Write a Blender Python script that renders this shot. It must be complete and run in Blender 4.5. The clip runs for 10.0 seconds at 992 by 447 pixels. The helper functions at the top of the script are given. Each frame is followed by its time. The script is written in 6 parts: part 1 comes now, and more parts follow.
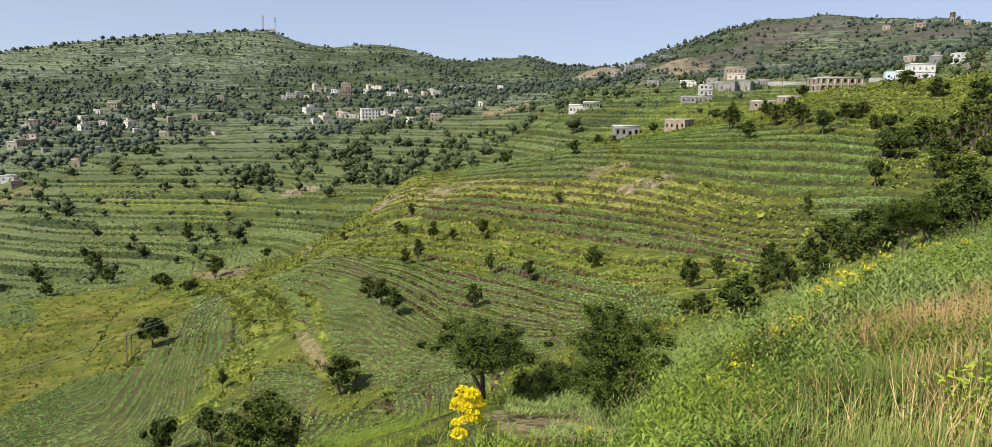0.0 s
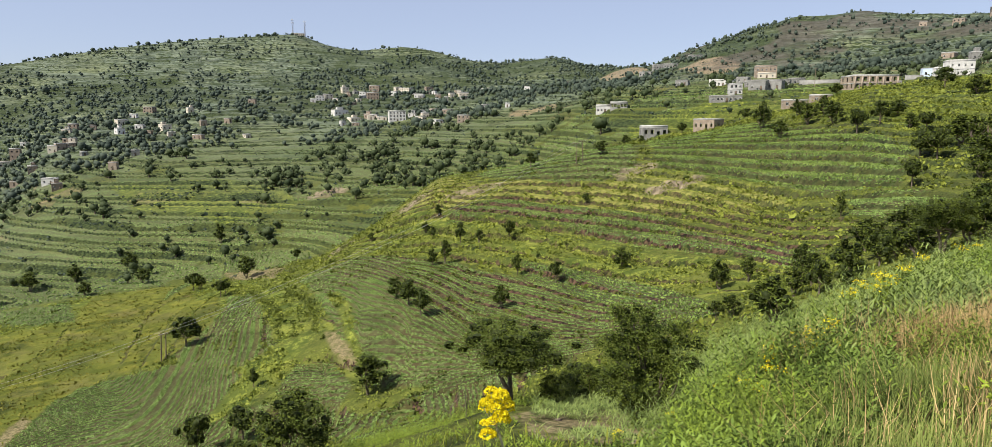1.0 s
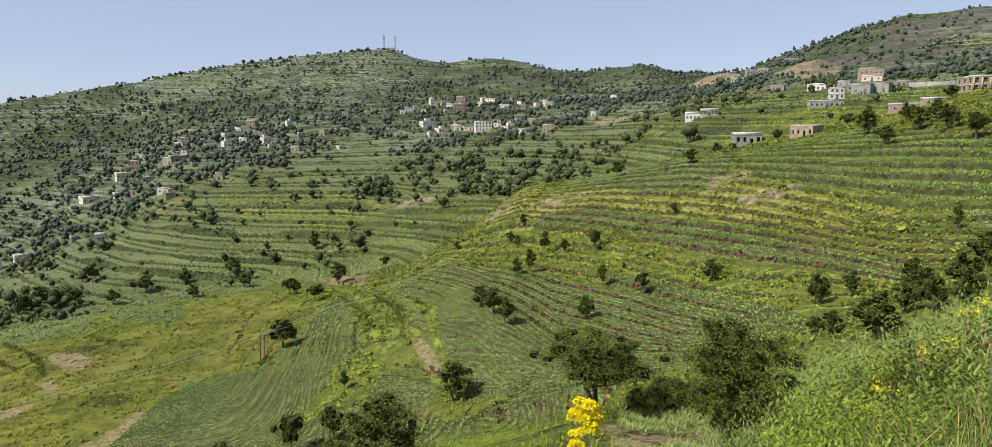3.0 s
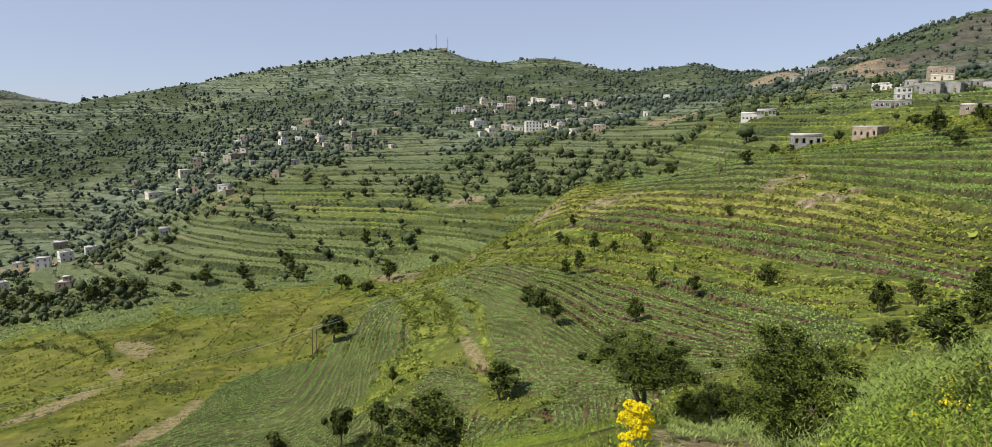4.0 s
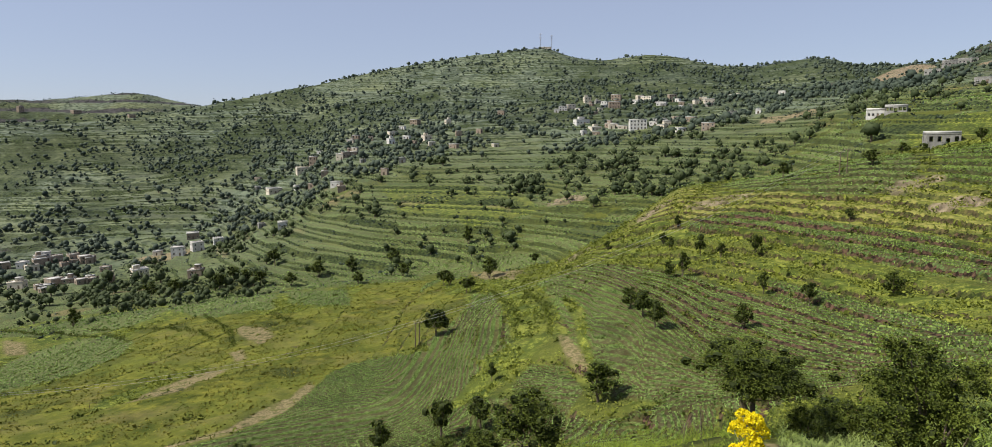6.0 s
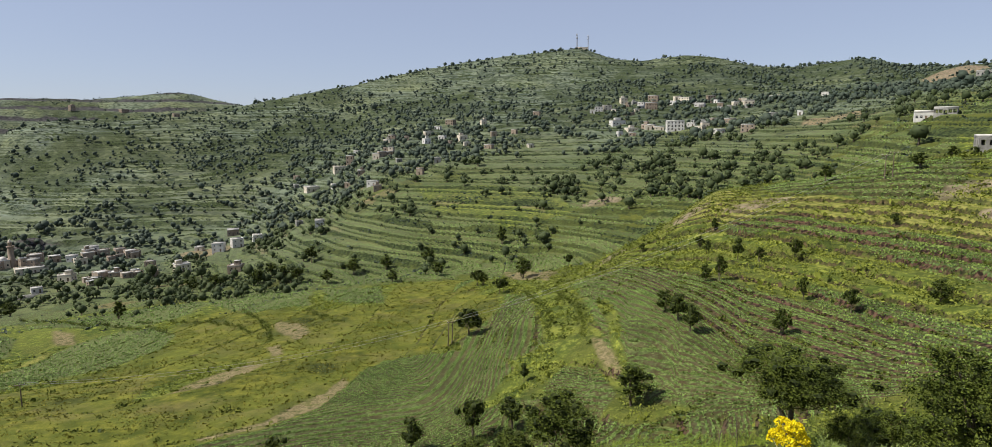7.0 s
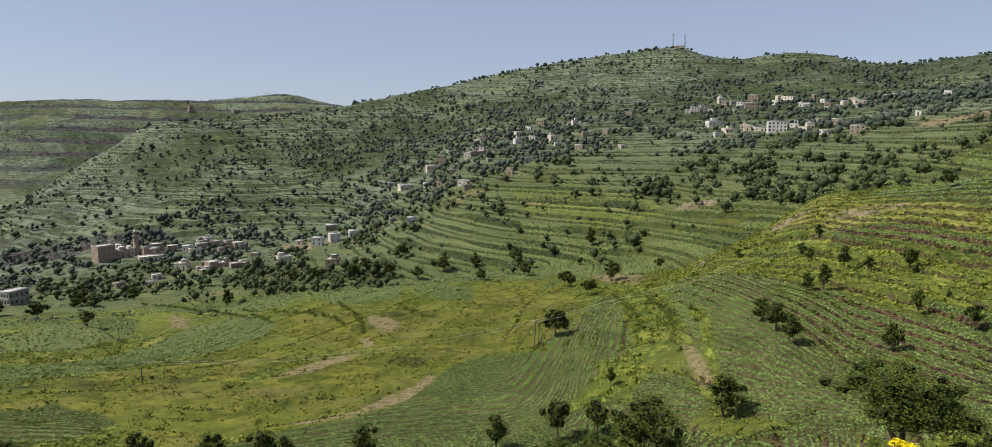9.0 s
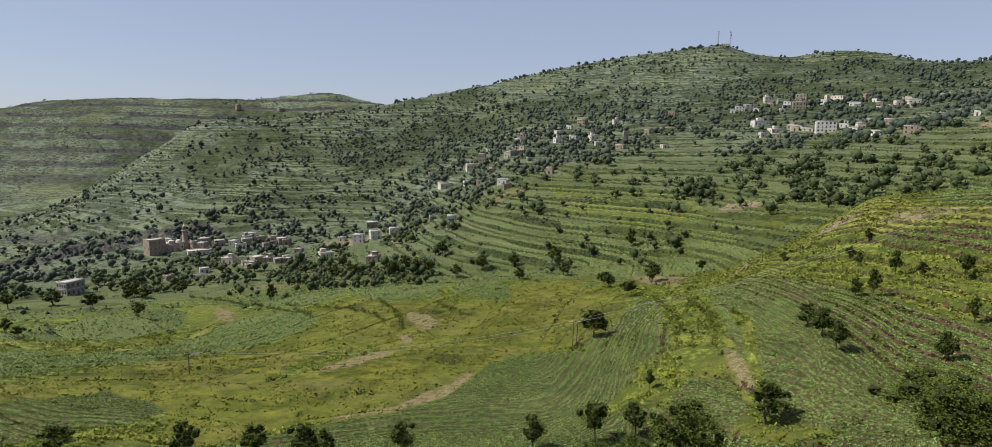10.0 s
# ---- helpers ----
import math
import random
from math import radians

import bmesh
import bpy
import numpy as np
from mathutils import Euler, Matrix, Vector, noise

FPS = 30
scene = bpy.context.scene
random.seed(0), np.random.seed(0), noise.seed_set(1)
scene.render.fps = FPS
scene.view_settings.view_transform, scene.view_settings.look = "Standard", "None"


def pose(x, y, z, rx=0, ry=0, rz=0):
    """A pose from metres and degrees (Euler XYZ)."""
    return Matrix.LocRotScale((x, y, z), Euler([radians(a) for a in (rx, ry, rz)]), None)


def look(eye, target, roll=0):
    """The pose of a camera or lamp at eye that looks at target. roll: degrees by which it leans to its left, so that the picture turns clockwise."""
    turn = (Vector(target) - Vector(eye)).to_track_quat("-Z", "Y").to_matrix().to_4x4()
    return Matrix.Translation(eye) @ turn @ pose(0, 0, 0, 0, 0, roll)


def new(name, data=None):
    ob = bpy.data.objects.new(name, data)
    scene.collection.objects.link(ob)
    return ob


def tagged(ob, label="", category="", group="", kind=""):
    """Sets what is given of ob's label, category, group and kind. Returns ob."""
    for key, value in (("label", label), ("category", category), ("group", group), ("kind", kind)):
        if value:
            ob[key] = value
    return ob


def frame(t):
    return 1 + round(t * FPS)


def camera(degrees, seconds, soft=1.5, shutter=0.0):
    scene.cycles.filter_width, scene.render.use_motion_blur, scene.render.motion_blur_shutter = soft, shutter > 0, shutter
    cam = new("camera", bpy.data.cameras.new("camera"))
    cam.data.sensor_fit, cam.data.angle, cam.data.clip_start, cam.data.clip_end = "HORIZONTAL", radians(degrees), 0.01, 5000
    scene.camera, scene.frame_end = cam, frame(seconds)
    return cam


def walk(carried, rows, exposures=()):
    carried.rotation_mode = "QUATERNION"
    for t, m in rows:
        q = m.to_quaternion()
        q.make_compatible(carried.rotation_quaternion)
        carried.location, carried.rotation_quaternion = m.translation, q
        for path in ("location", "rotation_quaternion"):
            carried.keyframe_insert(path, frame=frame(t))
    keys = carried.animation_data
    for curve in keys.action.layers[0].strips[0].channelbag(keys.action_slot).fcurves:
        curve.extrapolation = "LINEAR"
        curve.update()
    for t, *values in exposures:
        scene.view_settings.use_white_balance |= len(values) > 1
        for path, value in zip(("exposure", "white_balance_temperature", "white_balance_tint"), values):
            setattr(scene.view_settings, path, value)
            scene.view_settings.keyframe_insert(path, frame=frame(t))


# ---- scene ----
# ---- camera ----
EYE = 100.0
cam = camera(74.3, 10.0, 0.6)
# seconds, yaw (left), pitch, roll, step to the left, rise
ROWS = [
    (0.0, 0.08, -8.75, -0.49), (0.5, 0.96, -9.04, -0.43), (1.0, 2.39, -8.66, -0.10), (1.5, 4.08, -8.29, 0.27),
    (2.0, 5.84, -8.07, 0.54), (2.5, 7.72, -7.88, 0.58), (4.0, 14.10, -7.79, 0.29), (4.5, 16.27, -7.83, 0.06),
    (5.0, 18.41, -8.18, 0.08), (5.5, 20.97, -8.05, 0.35), (7.0, 26.00, -7.77, 0.13), (7.5, 28.06, -7.86, -0.10),
    (8.0, 30.78, -7.80, -0.06), (8.5, 33.05, -7.70, 0.02), (9.0, 33.85, -7.74, -0.09), (9.5, 35.30, -7.80, -0.37),
    (10.0, 37.33, -7.84, -0.34)]
SWING = 0.0105   # metres that the eye goes to the left for each degree of yaw
walk(cam, [(t, pose(-SWING * yaw, 0, EYE - 0.003 * yaw, 90 + pitch, roll, yaw)) for t, yaw, pitch, roll in ROWS],
     ((0.0, 0.70), (2.5, 0.67), (4.5, 0.53), (7.5, 0.42), (10.0, 0.35)))

# ---- light ----
SUN_BEARING, SUN_HEIGHT = -128.0, 51.0
world = bpy.data.worlds.new("sky")
scene.world = world
world.use_nodes = True
sky = world.node_tree.nodes.new("ShaderNodeTexSky")
sky.sky_type, sky.sun_disc = "NISHITA", False
sky.sun_elevation, sky.sun_rotation = radians(SUN_HEIGHT), radians(SUN_BEARING)
sky.altitude, sky.air_density, sky.dust_density, sky.ozone_density = 2000, 1.0, 3.2, 1.0
back = world.node_tree.nodes["Background"]
back.inputs["Strength"].default_value = 0.073
veil = world.node_tree.nodes.new("ShaderNodeMix")   # thin high haze that evens out the blue
veil.data_type = "RGBA"
veil.inputs["Factor"].default_value = 0.5
veil.inputs[7].default_value = (5.35, 5.85, 7.8, 1)
world.node_tree.links.new(sky.outputs["Color"], veil.inputs[6])
world.node_tree.links.new(veil.outputs[2], back.inputs["Color"])
sun = new("sun", bpy.data.lights.new("sun", "SUN"))
sun.data.energy, sun.data.angle, sun.data.color = 5.0, radians(0.6), (1.0, 0.95, 0.86)
sun.matrix_world = look((math.sin(radians(SUN_BEARING)) * 50, math.cos(radians(SUN_BEARING)) * 50, 50 * math.tan(radians(SUN_HEIGHT))), (0, 0, 0))

# ---- materials ----


class Nodes:
    """A material and a few shorthands for its nodes."""

    def __init__(self, name, rough=0.8):
        self.mat = bpy.data.materials.new(name)
        self.mat.use_nodes = True
        self.tree = self.mat.node_tree
        self.bsdf = self.tree.nodes["Principled BSDF"]
        self.bsdf.inputs["Roughness"].default_value = rough
        self.bsdf.inputs["Specular IOR Level"].default_value = 0.25

    def node(self, kind, **values):
        n = self.tree.nodes.new(kind)
        for k, v in values.items():
            setattr(n, k, v)
        return n

    def link(self, a, b):
        self.tree.links.new(a, b)

    def place(self):
        return self.node("ShaderNodeNewGeometry").outputs["Position"]

    def noise(self, scale, detail=3.0, where=None, rough=0.55):
        n = self.node("ShaderNodeTexNoise")
        n.inputs["Scale"].default_value, n.inputs["Detail"].default_value, n.inputs["Roughness"].default_value = scale, detail, rough
        self.link(where if where is not None else self.place(), n.inputs["Vector"])
        return n.outputs["Fac"]

    def ramp(self, fac, low, high, a=(0, 0, 0), b=(1, 1, 1)):
        n = self.node("ShaderNodeValToRGB")
        e = n.color_ramp.elements
        e[0].position, e[1].position = low, high
        e[0].color, e[1].color = (*a, 1), (*b, 1)
        self.link(fac, n.inputs["Fac"])
        return n.outputs["Color"]

    def mix(self, fac, a, b, how="MIX"):
        n = self.node("ShaderNodeMix", data_type="RGBA", blend_type=how)
        for sock, v in ((n.inputs["Factor"], fac), (n.inputs[6], a), (n.inputs[7], b)):
            if isinstance(v, (int, float)):
                sock.default_value = v
            elif isinstance(v, tuple):
                sock.default_value = (*v, 1)
            else:
                self.link(v, sock)
        return n.outputs[2]

    def maths(self, how, a, b=0.0, c=0.0):
        n = self.node("ShaderNodeMath", operation=how)
        for sock, v in zip(n.inputs, (a, b, c)):
            if isinstance(v, (int, float)):
                sock.default_value = v
            else:
                self.link(v, sock)
        return n.outputs[0]

    def rise(self, v, low, high):
        """0 below low, 1 over high."""
        n = self.node("ShaderNodeMapRange", interpolation_type="SMOOTHSTEP")
        n.inputs["From Min"].default_value, n.inputs["From Max"].default_value = low, high
        self.link(v, n.inputs["Value"])
        return n.outputs["Result"]

    def times(self, a, b):
        n = self.node("ShaderNodeMath", operation="MULTIPLY")
        for sock, v in zip(n.inputs, (a, b)):
            if isinstance(v, (int, float)):
                sock.default_value = v
            else:
                self.link(v, sock)
        return n.outputs[0]

    def colour(self, c):
        if isinstance(c, tuple):
            self.bsdf.inputs["Base Color"].default_value = (*c, 1)
        else:
            self.link(c, self.bsdf.inputs["Base Color"])
        return self

    def bump(self, height, strength, distance):
        n = self.node("ShaderNodeBump")
        n.inputs["Strength"].default_value, n.inputs["Distance"].default_value = strength, distance
        self.link(height, n.inputs["Height"])
        self.link(n.outputs["Normal"], self.bsdf.inputs["Normal"])
        return self


def leafy(name, dark, light, through_light=0.25, rough=0.6, scale=0.7, mixed=0.85):
    """Leaves: tone varies from clump to clump and leaf to leaf, and some light comes through."""
    m = Nodes(name, rough)
    m.bsdf.inputs["Specular IOR Level"].default_value = 0.08
    rnd = m.node("ShaderNodeNewGeometry").outputs["Random Per Island"]
    big = m.noise(scale, 2)
    c = m.mix(m.ramp(big, 0.35, 0.7), dark, light)
    c = m.mix(m.times(m.ramp(rnd, 0.95 - 0.94 * mixed, 0.95), mixed), c, light)
    obj = m.node("ShaderNodeObjectInfo").outputs["Random"]
    c = m.mix(m.times(obj, 0.35), c, tuple(0.55 * v for v in light))
    m.colour(c)
    if through_light:
        t = m.node("ShaderNodeBsdfTranslucent")
        m.link(c, t.inputs["Color"])
        s = m.node("ShaderNodeMixShader")
        s.inputs[0].default_value = through_light
        m.link(m.bsdf.outputs[0], s.inputs[1])
        m.link(t.outputs[0], s.inputs[2])
        m.link(s.outputs[0], m.tree.nodes["Material Output"].inputs["Surface"])
    return m.mat


def grainy(name, a, b, scale, rough=0.85, stain=0.25, depth=0.02):
    """Plaster, stone, wood, soil: two scales of tone, and a fine relief."""
    m = Nodes(name, rough)
    fine = m.noise(scale * 6, 4)
    c = m.mix(m.ramp(m.noise(scale, 3), 0.3, 0.7), a, b)
    c = m.mix(m.ramp(fine, 0.35, 0.75), c, m.mix(stain, c, tuple(0.5 * v for v in a)))
    obj = m.node("ShaderNodeObjectInfo").outputs["Random"]
    c = m.mix(m.times(obj, 0.3), c, tuple(0.6 * v for v in a))
    return m.colour(c).bump(fine, 0.5, depth).mat


def land_material():
    m = Nodes("land", 0.95)
    m.bsdf.inputs["Specular IOR Level"].default_value = 0.1
    at = m.node("ShaderNodeAttribute", attribute_name="land")
    sep = m.node("ShaderNodeSeparateColor")
    m.link(at.outputs["Color"], sep.inputs[0])
    dry = sep.outputs[2]
    at2 = m.node("ShaderNodeAttribute", attribute_name="soil")
    sep2 = m.node("ShaderNodeSeparateColor")
    m.link(at2.outputs["Color"], sep2.inputs[0])
    rock, bare, tone = sep2.outputs[0], sep2.outputs[1], sep2.outputs[2]
    at3 = m.node("ShaderNodeAttribute", attribute_name="cover")
    sep3 = m.node("ShaderNodeSeparateColor")
    m.link(at3.outputs["Color"], sep3.inputs[0])
    hazy_upland = sep3.outputs[1]
    lay = m.node("ShaderNodeSeparateColor")
    m.link(m.node("ShaderNodeAttribute", attribute_name="lay").outputs["Color"], lay.inputs[0])
    strata = m.node("ShaderNodeSeparateColor")
    m.link(m.node("ShaderNodeAttribute", attribute_name="strata").outputs["Color"], strata.inputs[0])
    # terraces: place between the foot and the lip of each step, bank and lip
    step_at = m.maths("FRACT", m.maths("ADD", lay.outputs[0], m.maths("MULTIPLY_ADD", m.noise(0.5, 4), 0.34, -0.12)))
    lip_at = m.maths("SUBTRACT", 1.02, lay.outputs[2])
    bank_on = m.rise(m.maths("SUBTRACT", step_at, lip_at), 0.0, 0.05)
    lip = m.times(m.times(m.rise(m.maths("SUBTRACT", step_at, lip_at), -0.20, -0.14), m.maths("SUBTRACT", 1.0, bank_on)), strata.outputs[2])
    crop = m.times(sep.outputs[0], m.maths("SUBTRACT", 1.0, m.times(bank_on, strata.outputs[2])))
    bank = m.times(sep.outputs[1], bank_on)
    hedge = m.maths("MULTIPLY_ADD", sep3.outputs[0], bank_on, strata.outputs[1])
    ledge_at = m.maths("FRACT", m.maths("ADD", strata.outputs[0], m.maths("MULTIPLY", m.noise(0.02, 5), 0.5)))
    crag_share = m.node("ShaderNodeAttribute", attribute_name="crag").outputs["Fac"]
    ledge = m.times(m.rise(ledge_at, 0.52, 0.60), m.maths("SUBTRACT", 1.0, m.rise(ledge_at, 0.92, 1.0)))
    fine, mid, wide = m.noise(3.0, 4), m.noise(0.35, 4), m.noise(0.03, 3)
    tuft = m.node("ShaderNodeTexVoronoi")
    tuft.inputs["Scale"].default_value = 1.9
    m.link(m.place(), tuft.inputs["Vector"])
    clump = m.node("ShaderNodeTexVoronoi")
    clump.inputs["Scale"].default_value = 0.62
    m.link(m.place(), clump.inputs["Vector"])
    scrub = m.mix(m.ramp(mid, 0.40, 0.60), (0.022, 0.032, 0.008), (0.090, 0.104, 0.022))
    scrub = m.mix(m.ramp(wide, 0.4, 0.65), scrub, (0.056, 0.068, 0.016))
    # specks of dark soil, with the shade of gaps between weeds painted in
    scrub = m.mix(m.ramp(m.noise(6.0, 3), 0.45, 0.58), scrub, (0.018, 0.020, 0.008))
    sine = m.maths("SINE", m.maths("MULTIPLY_ADD", m.noise(0.8, 2), 2.0, m.times(m.times(step_at, lay.outputs[1]), 6.2832)))
    ridge = m.maths("MULTIPLY_ADD", sine, 0.17, m.maths("SUBTRACT", 0.85, tuft.outputs["Distance"]))
    green = m.mix(m.ramp(m.noise(2.2, 3), 0.42, 0.58), (0.060, 0.086, 0.026), (0.138, 0.184, 0.056))
    old = m.node("ShaderNodeAttribute", attribute_name="mature").outputs["Fac"]
    green = m.mix(old, green, m.mix(m.ramp(m.noise(1.6, 3), 0.35, 0.7), (0.036, 0.066, 0.020), (0.115, 0.170, 0.050)))
    green = m.mix(m.times(m.ramp(ridge, 0.20, 0.62, (1, 1, 1), (0, 0, 0)), m.ramp(sep3.outputs[2], 0, 1, (0.95, 0.95, 0.95), (0.62, 0.62, 0.62))), green, (0.054, 0.040, 0.018))
    green = m.mix(sep3.outputs[2], green, m.mix(1.0, green, (1.08, 1.08, 1.14), "MULTIPLY"))
    green = m.mix(m.ramp(tone, 0.45, 0.85, (0, 0, 0), (0.55, 0.55, 0.55)), green, m.mix(1.0, green, (0.5, 0.55, 0.5), "MULTIPLY"))
    green = m.mix(m.times(m.ramp(mid, 0.54, 0.72), 0.5), green, (0.100, 0.090, 0.044))
    grass = m.mix(m.ramp(mid, 0.40, 0.60), (0.070, 0.080, 0.012), (0.190, 0.178, 0.028))
    grass = m.mix(m.times(m.ramp(clump.outputs["Distance"], 0.45, 0.85), 0.4), grass, (0.052, 0.066, 0.010))
    grass = m.mix(m.ramp(fine, 0.46, 0.62, (0, 0, 0), (0.55, 0.55, 0.55)), grass, (0.060, 0.070, 0.009))
    grass = m.mix(m.ramp(m.noise(0.07, 6, rough=0.7), 0.50, 0.60, (0, 0, 0), (0.55, 0.55, 0.55)), grass, (0.150, 0.120, 0.050))
    grass = m.mix(m.ramp(m.noise(0.16, 6, rough=0.7), 0.53, 0.60, (0, 0, 0), (0.5, 0.5, 0.5)), grass, (0.050, 0.070, 0.014))
    grass = m.mix(m.ramp(wide, 0.45, 0.62), grass, m.mix(0.5, grass, (0.085, 0.105, 0.014)))
    earth = m.mix(m.ramp(m.noise(1.2, 5), 0.42, 0.60), (0.014, 0.009, 0.006), (0.092, 0.055, 0.035))
    plough = m.mix(m.ramp(fine, 0.42, 0.58), (0.120, 0.096, 0.050), (0.250, 0.200, 0.108))
    plough = m.mix(hazy_upland, plough, m.mix(m.ramp(mid, 0.35, 0.65), (0.165, 0.118, 0.076), (0.290, 0.218, 0.148)))
    stone = m.mix(m.ramp(m.noise(0.5, 6), 0.35, 0.65), (0.085, 0.068, 0.045), (0.260, 0.210, 0.140))
    # dark rock, darkened further so that steep faces carry their shade in colour
    shaded_basalt = m.mix(m.ramp(m.noise(0.12, 6), 0.35, 0.65), (0.018, 0.018, 0.020), (0.066, 0.062, 0.060))
    stone = m.mix(m.times(hazy_upland, 0.8), stone, shaded_basalt)
    worn = m.mix(m.ramp(m.noise(0.11, 6, rough=0.7), 0.46, 0.62), (1, 1, 1), (0.55, 0.62, 0.5))
    c = m.mix(1.0, m.mix(dry, scrub, grass), worn, "MULTIPLY")
    rank = m.mix(m.ramp(mid, 0.42, 0.58), (0.078, 0.102, 0.018), (0.228, 0.248, 0.044))
    rank = m.mix(m.times(m.ramp(clump.outputs["Distance"], 0.34, 0.66), 0.85), rank, (0.028, 0.044, 0.009))
    rank = m.mix(m.ramp(fine, 0.45, 0.57, (0, 0, 0), (0.9, 0.9, 0.9)), rank, (0.036, 0.056, 0.010))
    rank = m.mix(m.ramp(m.noise(0.10, 6, rough=0.7), 0.50, 0.58, (0, 0, 0), (0.8, 0.8, 0.8)), rank, m.mix(m.ramp(fine, 0.35, 0.6), (0.135, 0.130, 0.030), (0.040, 0.058, 0.012)))
    rank = m.mix(m.node("ShaderNodeAttribute", attribute_name="yellow").outputs["Fac"], rank, m.mix(m.ramp(m.noise(0.9, 5), 0.43, 0.58), (0.078, 0.088, 0.020), (0.225, 0.210, 0.062)))
    rampant = m.node("ShaderNodeAttribute", attribute_name="lush").outputs["Fac"]
    c = m.mix(rampant, c, rank)
    c = m.mix(crop, c, green)
    c = m.mix(m.times(m.times(tone, 0.30), m.maths("SUBTRACT", 1.0, crop)), c, (0.150, 0.165, 0.028))
    c = m.mix(m.times(m.times(lip, m.maths("MULTIPLY_ADD", rampant, 0.75, 0.2)), m.times(m.ramp(m.noise(0.4, 3), 0.35, 0.55), m.ramp(m.noise(0.03, 3), 0.38, 0.56, (0.3, 0.3, 0.3)))), c, m.mix(m.ramp(fine, 0.35, 0.7), (0.100, 0.122, 0.020), (0.245, 0.245, 0.050)))
    # far slopes' heath, paled and blued: distance haze painted into the ground colour
    hazy_heath = m.mix(m.ramp(m.noise(0.12, 5), 0.35, 0.65), (0.068, 0.087, 0.080), (0.168, 0.188, 0.162))
    hazy_heath = m.mix(m.ramp(m.noise(0.008, 4), 0.46, 0.60, (0, 0, 0), (0.6, 0.6, 0.6)), hazy_heath, (0.140, 0.148, 0.088))
    hazy_heath = m.mix(m.ramp(m.noise(0.013, 5), 0.55, 0.64, (0, 0, 0), (0.6, 0.6, 0.6)), hazy_heath, (0.045, 0.062, 0.040))
    c = m.mix(m.times(hazy_upland, 0.66), c, hazy_heath)
    c = m.mix(m.times(hazy_upland, 0.85), c, m.mix(1.0, c, m.ramp(tone, 0.1, 0.9, (0.70, 0.74, 0.74), (1.28, 1.30, 1.20)), "MULTIPLY"))
    bush = m.node("ShaderNodeTexVoronoi")
    bush.inputs["Scale"].default_value = 0.17
    m.link(m.place(), bush.inputs["Vector"])
    spots = m.times(m.ramp(bush.outputs["Distance"], 0.30, 0.40, (1, 1, 1), (0, 0, 0)), m.ramp(m.noise(0.014, 4), 0.36, 0.50))
    c = m.mix(m.times(spots, m.times(hazy_upland, 0.9)), c, (0.026, 0.038, 0.024))
    thicket = m.mix(m.ramp(m.noise(0.8, 4), 0.42, 0.60), (0.012, 0.019, 0.008), (0.050, 0.066, 0.022))
    c = m.mix(m.times(hedge, m.times(m.ramp(m.noise(0.16, 4), 0.26, 0.46), m.ramp(m.noise(0.022, 3), 0.38, 0.56, (0.55, 0.55, 0.55)))), c, thicket)
    c = m.mix(m.times(m.times(bare, 0.85), m.ramp(m.noise(0.55, 5, rough=0.7), 0.38, 0.52)), c, plough)
    grown = m.times(m.ramp(m.noise(0.35, 5), 0.36, 0.48), m.ramp(m.noise(0.025, 3), 0.30, 0.44))
    weedy = m.mix(m.ramp(m.noise(0.9, 4), 0.43, 0.58), (0.013, 0.021, 0.006), (0.074, 0.090, 0.018))
    c = m.mix(m.times(bank, 0.85), c, weedy)
    c = m.mix(m.times(m.times(bank, grown), m.maths("MULTIPLY_ADD", rampant, -0.45, 1.0)), c, earth)
    c = m.mix(rock, c, stone)
    c = m.mix(m.times(m.node("ShaderNodeAttribute", attribute_name="scarp").outputs["Fac"], m.ramp(m.noise(0.16, 5), 0.40, 0.50, (0.25, 0.25, 0.25))), c, m.mix(m.ramp(m.noise(0.5, 5), 0.40, 0.60), (0.020, 0.019, 0.020), (0.085, 0.078, 0.074)))
    c = m.mix(m.times(m.times(ledge, m.ramp(m.noise(0.012, 4), 0.34, 0.44)), crag_share), c, shaded_basalt)
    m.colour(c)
    m.bump(m.mix(0.5, fine, m.noise(0.9, 5)), 0.9, 0.4)
    return m.mat


LAND = land_material()
LEAF_TREE = leafy("tree_leaves", (0.018, 0.032, 0.006), (0.108, 0.136, 0.022), 0.08, 0.6, 0.5, 0.72)
# near-black version of the tree leaves: the crown's inner shade as a colour
LEAF_SHADED = leafy("shaded_inner_leaves", (0.012, 0.019, 0.005), (0.036, 0.046, 0.012), 0.0)
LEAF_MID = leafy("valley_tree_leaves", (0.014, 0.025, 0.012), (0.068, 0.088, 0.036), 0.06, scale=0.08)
# paler, bluer version of the valley leaves, with haze put into the colour
LEAF_HAZY = leafy("hazy_far_leaves", (0.026, 0.040, 0.032), (0.072, 0.092, 0.066), 0.08, scale=0.08)
LEAF_CROP = leafy("crop_leaves", (0.116, 0.180, 0.048), (0.238, 0.334, 0.092), 0.1, 0.5, 0.15, 0.75)
LEAF_SORGHUM = leafy("old_crop_leaves", (0.064, 0.112, 0.024), (0.245, 0.330, 0.080), 0.1, 0.5, 0.15)
LEAF_MAIZE = leafy("maize_leaves", (0.036, 0.064, 0.016), (0.250, 0.310, 0.090), 0.12, 0.45, 0.6, 0.75)
LEAF_HERB = leafy("herb_leaves", (0.010, 0.024, 0.004), (0.225, 0.300, 0.040), 0.1, 0.45, 0.55, 0.68)
LEAF_BROAD = leafy("broad_leaves", (0.009, 0.025, 0.005), (0.205, 0.285, 0.054), 0.1, 0.4, 0.4, 0.65)
LEAF_BUSH = leafy("bush_leaves", (0.020, 0.034, 0.008), (0.140, 0.165, 0.028), 0.15, 0.6, 0.3, 0.75)
